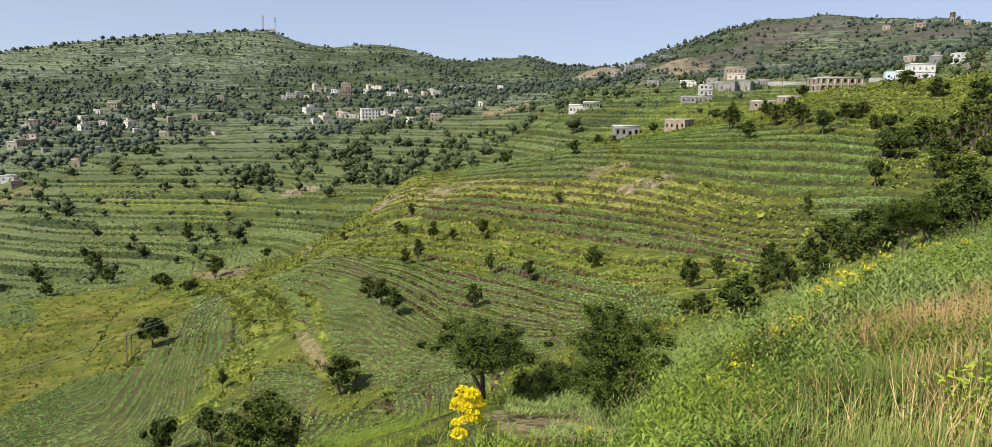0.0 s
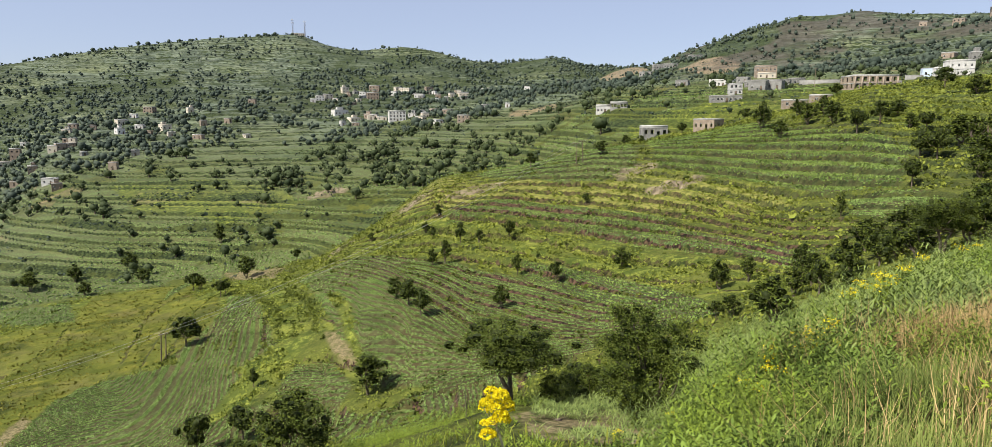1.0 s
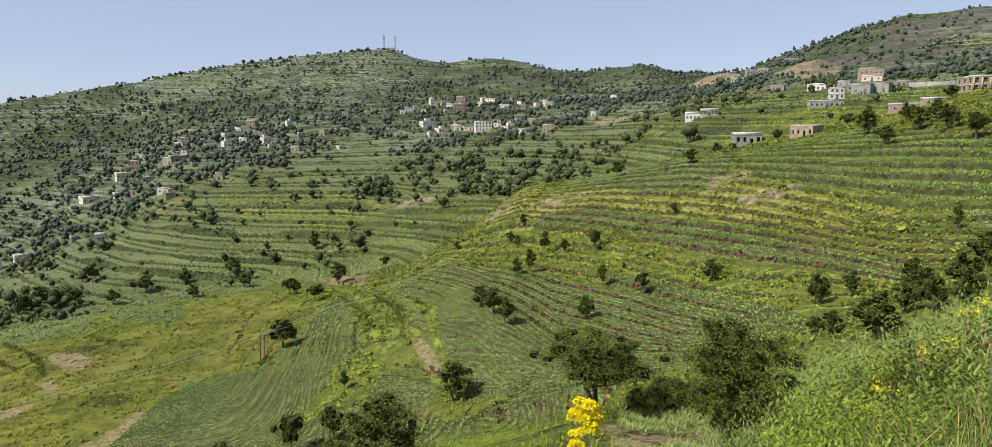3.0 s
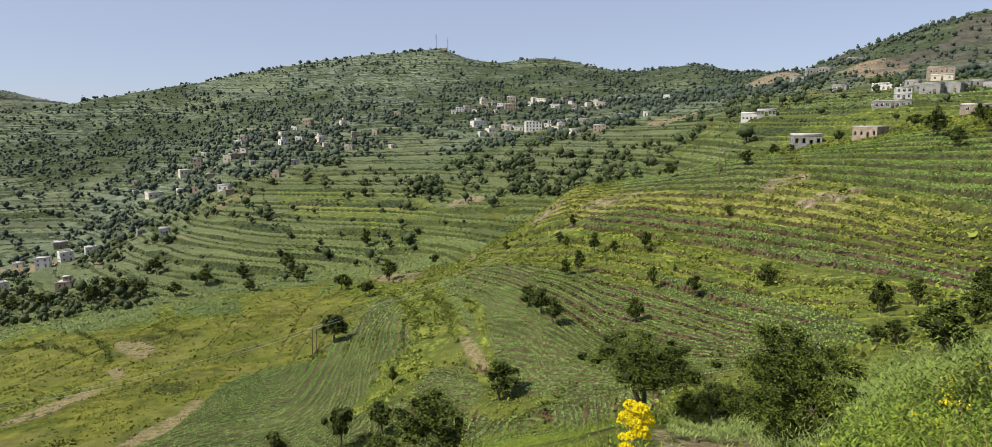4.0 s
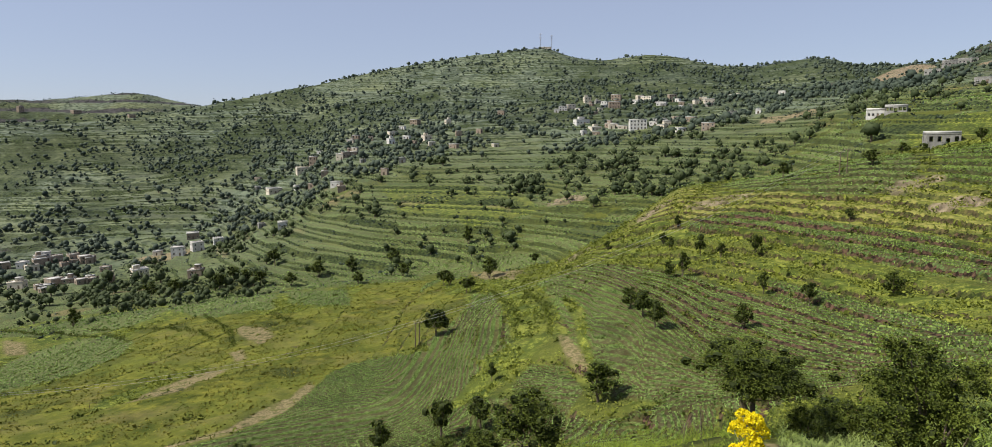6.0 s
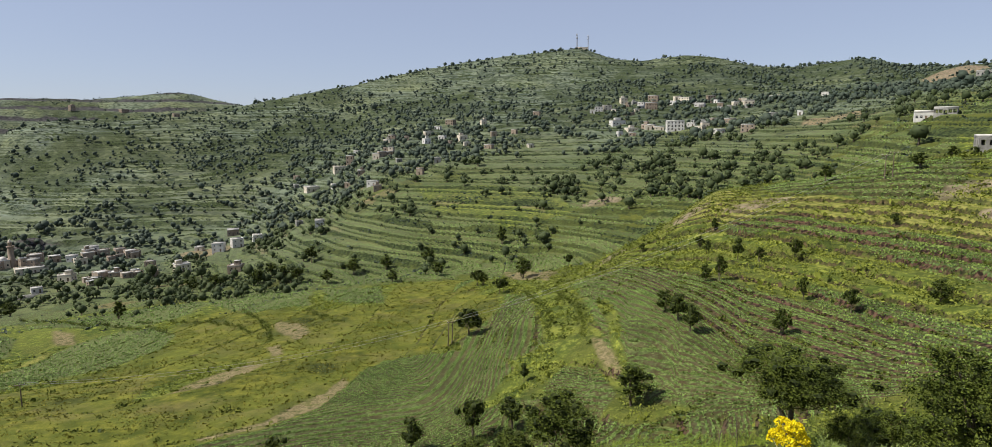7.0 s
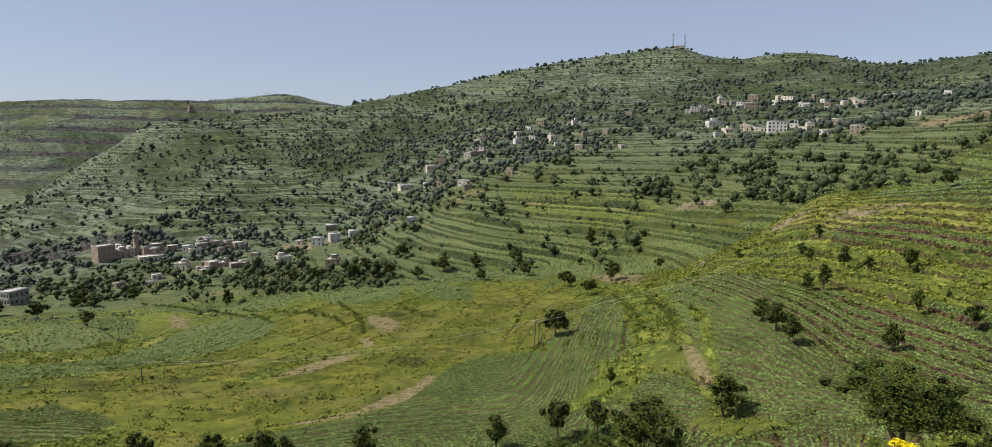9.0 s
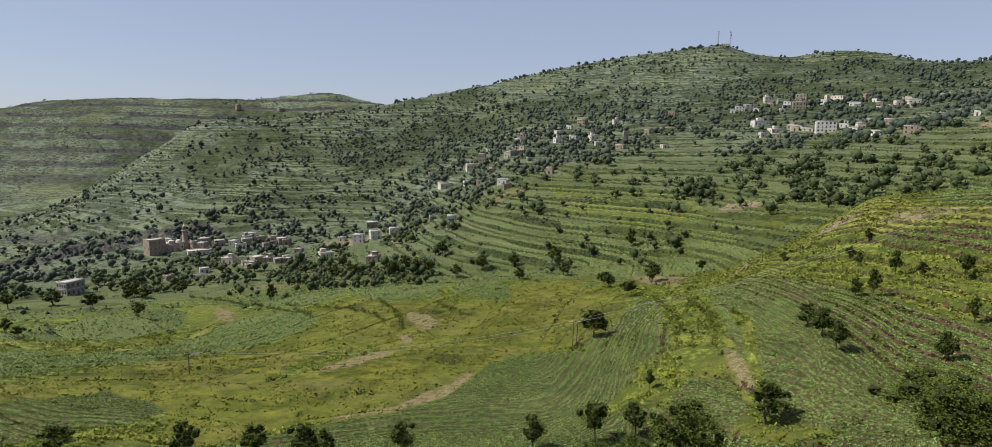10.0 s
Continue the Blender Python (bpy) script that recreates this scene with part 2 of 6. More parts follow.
GRASS_GREEN = leafy("green_grass", (0.120, 0.150, 0.020), (0.280, 0.300, 0.048), 0.35, 0.6, 0.6)
LEAF_RANK = leafy("rank_weed_leaves", (0.032, 0.050, 0.010), (0.262, 0.292, 0.048), 0.1, 0.6, 0.12, 0.75)
GRASS_BANK = leafy("bank_grass", (0.022, 0.044, 0.010), (0.235, 0.280, 0.072), 0.1, 0.6, 0.6, 0.7)
GRASS_MEADOW = leafy("meadow_grass_blades", (0.060, 0.072, 0.012), (0.200, 0.190, 0.034), 0.15, 0.6, 0.12)
LEAF_BRIGHT = leafy("bright_leaves", (0.180, 0.270, 0.020), (0.360, 0.440, 0.050), 0.3, 0.4, 3.0)
GRASS_DRY = leafy("dry_grass", (0.150, 0.090, 0.040), (0.620, 0.450, 0.210), 0.2, 0.7, 0.6, 0.7)
PETAL = leafy("yellow_flowers", (0.640, 0.500, 0.006), (0.900, 0.760, 0.020), 0.2, 0.6, 3.0)
BARK = grainy("bark", (0.115, 0.085, 0.062), (0.210, 0.170, 0.130), 2.0, 0.9, 0.4, 0.03)
STEM = grainy("pale_stem", (0.420, 0.400, 0.230), (0.560, 0.520, 0.330), 6.0, 0.7, 0.2, 0.004)

# ---- land ----
# Each line is a landform that runs across the valley: bearing, distance from the hillside path, height over the eye.
LINES = []
# the spot where the walker stands, then the lip of the bank
LINES.append([(-180, 1.2, -1.4), (-90, 1.2, -1.7), (0, 1.2, -1.7), (40, 1.2, -1.6), (90, 1.2, -1.3), (180, 1.2, -1.4)])
LINES.append([(-180, 5, 0.5), (-110, 5, -2.5), (-76, 5, -3.6), (-14, 5, -3.6), (4, 5, -3.5), (13, 5, -3.4), (19, 5, -3.2), (26, 5, -3.0), (37, 5, -2.9), (60, 5, -1.2), (110, 5, 1.0), (180, 5, 0.5)])
# the brow of the bank
LINES.append([(-180, 16, 5), (-110, 16, -5), (-76, 16, -9.5), (-53, 16, -10.0), (-14, 16, -9.9), (4, 16, -9.2), (12.6, 18, -9.6), (17.8, 24, -9.2), (25, 32, -8.7),
              (31.3, 38, -7.6), (37.6, 45, -6.8), (60, 45, 0), (110, 30, 9), (180, 16, 5)])
# lower bank
LINES.append([(-180, 40, 14), (-110, 40, -10), (-76, 38, -19.5), (-53, 38, -21.0), (-30, 38, -21.0), (-14, 38, -20.0), (-5, 38, -18.0), (-0.7, 37, -16.5), (6, 35, -16.0), (12, 33, -15.4),
              (17.8, 38, -14.2), (25, 44, -12.6), (31.3, 50, -10.2), (37.6, 55, -8.4), (60, 55, 1.5), (110, 45, 14), (180, 40, 14)])
# foot of the bank and gully
LINES.append([(-180, 90, 30), (-110, 95, -22), (-76, 98, -43), (-58.6, 96, -46.2), (-37, 90, -45.2), (-26.4, 92, -44.0), (-13.8, 88, -38.0), (-7.7, 78, -35.6),
              (0, 76, -32.5), (6.7, 80, -29.4), (12.4, 70, -25.0), (20.2, 66, -19.4), (27.1, 66, -15.0), (35.1, 66, -10.1), (60, 80, 5), (110, 90, 30), (180, 90, 30)])
# lower fields
LINES.append([(-180, 150, 48), (-110, 150, -30), (-72, 150, -51.2), (-58.4, 150, -54.8), (-33.4, 150, -51.9), (-26, 135, -44.9), (-10.3, 120, -32.3), (-4.7, 112, -33.0),
              (6.6, 108, -29.0), (17.4, 95, -22.6), (26.9, 90, -15.8), (37.4, 86, -8.6), (60, 120, 10), (110, 150, 48), (180, 150, 48)])
# terraced face of the spur, and the meadow
LINES.append([(-180, 200, 58), (-110, 230, -40), (-75.5, 230, -63.7), (-63.1, 250, -71.9), (-47.6, 240, -62.8), (-34.7, 240, -56.1), (-27.5, 240, -54.5), (-19.6, 200, -46.0),
              (-15.6, 185, -37.1), (-8, 158, -30.0), (-2.5, 150, -26.5), (6.5, 142, -23.9), (17.2, 123, -19.7), (26.7, 114, -12.9), (37.1, 112, -5.9), (60, 160, 15), (110, 200, 58), (180, 200, 58)])
# crest of the spur
LINES.append([(-180, 280, 70), (-110, 290, -45), (-75.3, 290, -68.7), (-62.9, 300, -75.2), (-47.6, 280, -67.7), (-34.7, 270, -60.4), (-25.6, 260, -57.5), (-19.6, 230, -49.7), (-16.7, 205, -40.0),
              (-12.4, 200, -29.9), (-7.4, 205, -17.0), (-0.3, 205, -13.3), (6.3, 210, -8.0), (15.2, 205, -2.6), (21.6, 215, 3.3), (26.8, 232, 11.0), (34, 215, 11.6), (60, 240, 30), (110, 280, 70), (180, 280, 70)])
# hollow behind it
LINES.append([(-180, 340, 74), (-110, 350, -50), (-75.2, 350, -77.3), (-62.9, 360, -83.6), (-52.9, 340, -77.3), (-42, 330, -73.9), (-30, 320, -62.7), (-21.7, 290, -53.7), (-16.7, 260, -51.9),
              (-12.4, 260, -46.4), (-7.4, 262, -36.0), (-0.3, 262, -24.0), (6.3, 255, -11.0), (15.2, 245, -2.6), (21.6, 245, 4.5), (26.8, 262, 12.0), (34, 262, 15.0), (60, 300, 36), (110, 340, 74), (180, 340, 74)])
# knoll and middle terraces
LINES.append([(-180, 400, 78), (-110, 430, -60), (-75.1, 430, -88.1), (-62.8, 430, -88.2), (-50.2, 400, -80.1), (-42, 370, -68.1), (-37.6, 380, -55.0), (-33.8, 365, -47.5), (-25.3, 340, -45.7),
              (-19.1, 330, -41.0), (-16.5, 335, -34.1), (-7.4, 340, -27.6), (-0.3, 320, -20.0), (6.8, 290, -2.5), (15.2, 275, 3.5), (21.6, 270, 7.0), (27, 285, 12.8), (36.4, 300, 18.5), (60, 340, 40), (110, 400, 78), (180, 400, 78)])
# ledge with the villages
LINES.append([(-180, 500, 84), (-110, 520, -65), (-75, 520, -94.2), (-63.1, 500, -79.5), (-55.4, 480, -84.9), (-47.5, 480, -78.1), (-38.6, 500, -42.9), (-37.1, 540, -21.8), (-32.1, 560, -9.8),
              (-26.2, 560, -0.3), (-17.8, 520, -6.6), (-11.1, 520, 0.0), (1.9, 400, 3.4), (6.8, 320, 5.9), (16.1, 310, 13.0), (21.5, 300, 12.4), (36.4, 340, 22.4), (60, 400, 44), (110, 500, 84), (180, 500, 84)])
# slopes of the mountains
LINES.append([(-180, 800, 100), (-110, 800, -40), (-74.7, 800, -94.7), (-70.9, 750, -74.3), (-66.8, 720, -61.9), (-57.7, 700, -38.7), (-47.4, 750, -21.4), (-38.7, 780, 0.4), (-36.8, 800, 22.2), (-33.1, 800, 30.1),
              (-24.7, 800, 40.5), (-15.2, 800, 44.3), (-4.7, 750, 37.2), (6.2, 700, 42.2), (11.4, 560, 36.3), (25.8, 600, 49.4), (36.3, 520, 48.9), (60, 600, 60), (110, 800, 100), (180, 800, 100)])
# skyline
LINES.append([(-180, 1100, 110), (-110, 1100, -10), (-80, 930, -140), (-74.7, 890, -110.5), (-72.5, 880, -94.5), (-70.5, 880, -78.5), (-68.4, 880, -59.5), (-66.7, 880, -42), (-65.4, 880, -28), (-63.5, 880, -9), (-62.2, 890, 6), (-59.8, 900, 15), (-56.5, 930, 19.5), (-52.5, 950, 23.5), (-47.8, 1000, 36.5), (-43, 1030, 56.0),
              (-38.7, 1050, 71.5), (-33.8, 1080, 96.0), (-28.8, 1100, 115.2), (-24.5, 1100, 125.8), (-18.8, 1100, 135.6), (-17.5, 1100, 128.5), (-16, 1100, 119.0), (-14, 1100, 113.5), (-9.9, 1100, 121.0), (-7.8, 1100, 115.2),
              (-4.6, 1080, 98.2), (-1.4, 1080, 93.8), (2.9, 1050, 99.5), (5.6, 1000, 80.0), (10.6, 900, 70.5), (13.4, 870, 87.3), (16.4, 850, 99.4), (21.1, 850, 115.2), (26.4, 850, 119.6), (29.8, 850, 109.7),
              (33.6, 850, 109.0), (37, 850, 92), (60, 900, 80), (110, 1100, 110), (180, 1100, 110)])
# the next valley
LINES.append([(-180, 1300, 60), (-110, 1300, -110), (-74, 1300, -120), (-60, 1300, -90), (-47, 1300, 0), (-30, 1350, 60), (0, 1350, 40), (30, 1200, 60), (60, 1200, 60), (180, 1300, 60)])
# the far mountain
LINES.append([(-180, 1900, 60), (-110, 1900, 20), (-82, 1900, 20), (-74.1, 1900, 48.8), (-71.9, 1900, 68.3), (-66.4, 1900, 81.6), (-57.4, 1900, 84.7), (-51.4, 1900, 109.3), (-47.3, 1900, 78.6), (-40, 1900, 40),
              (0, 1900, 10), (180, 1900, 60)])
LINES.append([(-180, 4200, -40), (180, 4200, -40)])


def lattice(ix, iy, seed):
    h = (ix.astype(np.int64) * 374761393 + iy.astype(np.int64) * 668265263 + seed * 974711) & 0x7FFFFFFF
    h = ((h ^ (h >> 13)) * 1274126177) & 0x7FFFFFFF
    return ((h ^ (h >> 16)) & 0xFFFF) / 65535.0


def grain(x, y, size, seed, octaves=3):
    """Value noise from 0 to 1 whose largest lumps are size metres wide."""
    total, amp, norm = 0.0, 1.0, 0.0
    for o in range(octaves):
        u, v = x / size + 17.3 * o, y / size - 9.1 * o
        iu, iv = np.floor(u), np.floor(v)
        fu, fv = u - iu, v - iv
        fu, fv = fu * fu * (3 - 2 * fu), fv * fv * (3 - 2 * fv)
        n = (lattice(iu, iv, seed + o) * (1 - fu) + lattice(iu + 1, iv, seed + o) * fu) * (1 - fv)
        n = n + (lattice(iu, iv + 1, seed + o) * (1 - fu) + lattice(iu + 1, iv + 1, seed + o) * fu) * fv
        total, norm, amp, size = total + amp * n, norm + amp, amp * 0.5, size * 0.5
    return total / norm


def ease(v, a, b):
    t = np.clip((v - a) / (b - a), 0, 1)
    return t * t * (3 - 2 * t)


def spread(a, b, n):
    return np.geomspace(a, b, n, endpoint=False)


COLS = np.concatenate([np.linspace(-180, -86, 24, endpoint=False), np.linspace(-86, -78, 10, endpoint=False), np.arange(-78, 41, 0.2),
                       np.linspace(41.2, 50, 14, endpoint=False), np.linspace(50, 180, 34)])
RINGS = np.concatenate([[0.02], spread(0.5, 20, 56), spread(20, 75, 74), spread(75, 240, 230), spread(240, 520, 160), spread(520, 1120, 145), spread(1120, 2000, 60), np.geomspace(2000, 4600, 10)])


CRISP = (7, 12, 14)     # crest of the spur, skyline and far mountain keep their shape


def smooth_heights():
    """Heights between the lines, eased along each bearing."""
    rk = np.array([np.interp(COLS, [p[0] for p in line], [p[1] for p in line]) for line in LINES])
    zk = np.array([np.interp(COLS, [p[0] for p in line], [p[2] for p in line]) for line in LINES])
    fine = np.where((COLS > -77) & (COLS < 40))[0]
    for k in range(len(LINES)):
        wide = 2.0 if k in CRISP else 6.0                 # steps of the table over which a bend is eased
        w = np.exp(-0.5 * (np.arange(-20, 21) / wide) ** 2)
        w /= w.sum()
        for table in (rk, zk):
            table[k, fine] = np.convolve(np.pad(table[k], 20, "edge"), w, "valid")[fine]
    out = np.zeros((len(RINGS), len(COLS)))
    for j in range(len(COLS)):
        r, z = np.concatenate([[0.0], rk[:, j]]), np.concatenate([[-1.65], zk[:, j]])
        h, d = np.diff(r), np.diff(z) / np.diff(r)
        m = np.zeros(len(r))
        m[0], m[-1] = d[0], d[-1]
        w1, w2 = 2 * h[1:] + h[:-1], h[1:] + 2 * h[:-1]
        good = d[1:] * d[:-1] > 0
        safe1, safe2 = np.where(good, d[:-1], 1), np.where(good, d[1:], 1)
        m[1:-1] = np.where(good, (w1 + w2) / (w1 / safe1 + w2 / safe2), 0)
        k = np.clip(np.searchsorted(r, RINGS) - 1, 0, len(h) - 1)
        t = np.clip((RINGS - r[k]) / h[k], 0, 1)
        out[:, j] = ((1 + 2 * t) * (1 - t) ** 2 * z[k] + t * (1 - t) ** 2 * h[k] * m[k] + t * t * (3 - 2 * t) * z[k + 1] + t * t * (t - 1) * h[k] * m[k + 1])
    return out


BB, RR = np.meshgrid(np.radians(COLS), RINGS)
GX, GY = RR * np.sin(BB), RR * np.cos(BB)
BD = np.degrees(BB)
H0 = smooth_heights() + EYE
# lumps and gullies, larger further off
lump = 0.25 * ease(RR, 8, 40) + 0.3 * ease(RR, 90, 200) + 3.5 * ease(RR, 300, 700)
H = H0 + lump * (grain(GX, GY, 38, 3, 3) - 0.5) * 1.6 + 9 * ease(RR, 520, 800) * (1 - ease(RR, 880, 1050)) * (grain(GX, GY, 150, 8, 3) - 0.5)

dr = np.gradient(H0, RINGS, axis=0)
db = np.gradient(H0, np.radians(COLS), axis=1) / np.maximum(RR, 1)
fall = np.maximum(np.hypot(dr, db), 0.06)
wave = 0.35 * (grain(GX, GY, 22, 21, 2) - 0.5) + 1.6 * (grain(GX, GY, 85, 22, 2) - 0.5) + 3.5 * ease(RR, 250, 300) * (grain(GX, GY, 130, 26, 2) - 0.5) + 0.42 * np.sin(H * 1.15) + 0.3 * np.sin(H * 0.47 + BD * 0.05)

# The fields of the valley: each is an outline of bearings and distances, sown or grown with one thing.
COVER = {kind: np.zeros_like(H) for kind in ("young", "mature", "pasture", "lush", "yellow", "bare", "wood", "level")}
LOGR = np.degrees(np.log(RR))


def outline(corners, soft=0.18, ragged=0.9):
    """1 inside the outline, 0 outside, with an uneven edge."""
    p = np.array([(b, math.degrees(math.log(r))) for b, r in corners])
    lo, hi = p.min(0) - 1.5, p.max(0) + 1.5
    j = np.where((COLS > lo[0]) & (COLS < hi[0]))[0]
    i = np.where((LOGR[:, 0] > lo[1]) & (LOGR[:, 0] < hi[1]))[0]
    win = np.ix_(i, j)
    x = BD[win] + 0.35 * ragged * (grain(GX[win], GY[win], 9, 81, 2) - 0.5)
    y = LOGR[win] + 2.4 * ragged * (grain(GX[win], GY[win], 12, 82, 2) - 0.5)
    gap, odd = np.full(x.shape, 9.0), np.zeros(x.shape, bool)
    for (x0, y0), (x1, y1) in zip(p, np.roll(p, -1, 0)):
        t = np.clip(((x - x0) * (x1 - x0) + (y - y0) * (y1 - y0)) / max((x1 - x0) ** 2 + (y1 - y0) ** 2, 1e-9), 0, 1)
        gap = np.minimum(gap, np.hypot(x - x0 - t * (x1 - x0), y - y0 - t * (y1 - y0)))
        if y0 != y1:
            odd ^= ((y0 > y) != (y1 > y)) & (x < (x1 - x0) * (y - y0) / (y1 - y0) + x0)
    return win, ease(np.where(odd, gap, -gap), -soft, soft)


def field(kind, *corners, soft=0.18, ragged=0.9):
    """Lay one field over what was there before."""
    win, m = outline(corners, soft, ragged)
    if kind in ("wood", "level"):
        COVER[kind][win] = np.maximum(COVER[kind][win], m)
        return
    for other in COVER:
        if other not in ("wood", "level"):
            COVER[other][win] *= 1 - m
    COVER[kind][win] = np.maximum(COVER[kind][win], m)


# valley floor
field("lush", (-79, 96), (-60, 96), (-46, 92), (-28, 92), (-19, 118), (-20, 200), (-25, 262), (-36, 262), (-50, 330), (-64, 345), (-79, 330))
field("pasture", (-75.6, 167), (-71, 180), (-65, 192), (-57.3, 198), (-53, 217), (-53, 251), (-49.8, 268), (-42, 222), (-36.3, 213), (-34.7, 251), (-28, 266), (-27.6, 203), (-26, 198),
      (-25.9, 173), (-29.7, 148), (-36.3, 151), (-40, 131), (-46.6, 111), (-54.4, 110), (-63.5, 105), (-65.4, 110), (-65, 126), (-69.1, 149), (-79, 143))
field("young", (-79, 140), (-73.5, 148), (-69.1, 148), (-66.5, 138), (-65.1, 126), (-68, 121), (-70.9, 122), (-79, 112))
field("young", (-63.5, 100), (-54.4, 108), (-46.6, 110), (-42.6, 117), (-40, 129), (-38, 142), (-36.3, 149), (-32.9, 149), (-30, 143), (-25.5, 125), (-24.4, 117), (-27.6, 104), (-30.4, 86), (-45, 84))
field("young", (-29.7, 148), (-27.8, 159), (-25.9, 173), (-25.2, 196), (-23.5, 191), (-22.4, 150), (-21.6, 126), (-24.4, 122), (-28.9, 138))
field("young", (-73.9, 183), (-72.7, 222), (-67.6, 229), (-63.1, 242), (-59.2, 264), (-56.6, 271), (-54.1, 257), (-52.9, 232), (-54.1, 213), (-57.2, 204), (-61.2, 207), (-65.4, 198), (-71, 186))
field("young", (-79, 258), (-73.1, 280), (-69.5, 298), (-64.7, 313), (-63.1, 298), (-63.7, 271), (-67.5, 248), (-71.6, 249))
field("young", (-79, 245), (-72.5, 233), (-73.3, 182), (-79, 168))
field("young", (-50.8, 350), (-46.4, 347), (-42, 304), (-42.3, 234), (-47.6, 244), (-49.8, 286))
field("young", (-41.2, 283), (-36.3, 254), (-36, 215), (-38.6, 222), (-40.9, 236))
field("young", (-63, 330), (-52, 322), (-50, 300), (-53, 264), (-56.6, 276), (-59, 292), (-62, 315))
field("young", (-79, 345), (-72, 335), (-66, 330), (-65, 316), (-70, 303), (-79, 292))
field("yellow", (-79, 257), (-73.2, 253), (-71.7, 241), (-68.8, 231), (-65.8, 234), (-63.1, 248), (-61.4, 259), (-61.4, 254), (-63.1, 242), (-65.8, 228), (-68.8, 225), (-71.7, 235), (-73.2, 248), (-79, 250), ragged=0.4)
field("bare", (-52.2, 114), (-46.6, 116), (-42.6, 126), (-39.7, 138), (-39.2, 134), (-42.1, 119), (-46.6, 111), (-51.7, 110))
field("bare", (-54.8, 147), (-49.9, 149), (-46.3, 163), (-47.7, 165), (-52.1, 156))
field("lush", (-56.3, 151), (-54.7, 163), (-47.7, 171), (-47.7, 165), (-52.1, 156), (-54.8, 148))
field("bare", (-45.4, 216), (-43.1, 205), (-42.5, 189), (-43.7, 185), (-45.1, 201))
field("bare", (-46, 182), (-45, 184), (-44.7, 172), (-45.6, 171))
field("bare", (-61.1, 298), (-59.8, 288), (-59.8, 261), (-60.9, 266))
# the nose of the spur and the broad fields below it
field("lush", (-23, 197), (-20.1, 172), (-18.9, 134), (-19.6, 119), (-21.6, 110), (-25.4, 104), (-27.8, 95), (-28.7, 98), (-25.7, 110), (-22.5, 115), (-21.6, 126), (-22.3, 149))
field("young", (-19.4, 187), (-15.9, 186), (-13, 173), (-8, 148), (-2.6, 132), (2.7, 119), (6.6, 108), (8.5, 86), (0, 80), (-5.6, 84), (-11.9, 90), (-14.5, 98), (-16.1, 112), (-17.7, 139))
field("young", (-20.1, 112), (-17, 109), (-15.3, 97), (-16.8, 88), (-20.7, 88), (-21.6, 105))
field("young", (-30, 100), (-25.4, 103), (-21.6, 100), (-18, 90), (-12, 80), (-20, 78), (-30, 86))
field("lush", (-16.3, 150), (-15.2, 132), (-14.9, 112), (-14.0, 101), (-14.8, 100), (-15.8, 112), (-16.4, 130), (-17.2, 146))
field("bare", (-17.6, 121), (-16.6, 118), (-14.8, 104), (-15.5, 103), (-17, 110))
field("level", (-16.5, 122), (-13.6, 150), (-11, 128), (-5, 102), (2, 94), (6, 86), (-2, 82), (-12, 90))
field("level", (-63.5, 100), (-54.4, 108), (-46.6, 110), (-40, 129), (-36.3, 149), (-30, 143), (-21.6, 126), (-22.4, 100), (-30.4, 86), (-45, 84))
field("young", (-17.2, 79), (-15, 84), (-8.2, 86), (-3.6, 86), (-3.9, 78), (-8.2, 76), (-12.8, 69), (-16.2, 70))
# the face of the spur and its top
field("lush", (-19.5, 254), (-12.4, 206), (-9.1, 186), (-1.3, 159), (6.5, 138), (18.8, 108), (22.4, 91), (16.9, 90), (12.7, 90), (9.4, 113), (0, 137), (-8.1, 152), (-13.5, 176), (-19, 190))
field("mature", (0, 136), (6.6, 123), (12.1, 107), (15.4, 92), (17, 81), (14.9, 80), (9, 84), (6.6, 108), (0, 127))
field("mature", (-6.4, 178), (-1.4, 174), (9.7, 152), (24.6, 99), (22.8, 92), (18.8, 110), (6.5, 143), (0.9, 160), (-6.6, 172))
field("yellow", (-12.4, 207), (-7.4, 208), (-3.6, 191), (0.3, 184), (6.4, 172), (9.6, 178), (12.3, 168), (21, 143), (22, 130), (16.1, 138), (9.7, 151), (-1.4, 175), (-6.9, 180))
field("young", (-4.0, 200), (-2, 210), (4, 222), (9, 226), (9.9, 180), (6.6, 174), (-0.8, 188))
field("mature", (9.5, 240), (16, 222), (24, 178), (29.7, 152), (29.5, 123), (24.3, 131), (21.4, 144), (11.7, 174))
field("young", (26.1, 124), (30.4, 118), (39, 93), (39, 78), (31, 100), (26.2, 114))
field("lush", (9, 245), (16, 226), (24, 184), (31, 158), (39, 140), (39, 300), (28, 330), (18, 300), (9, 290))
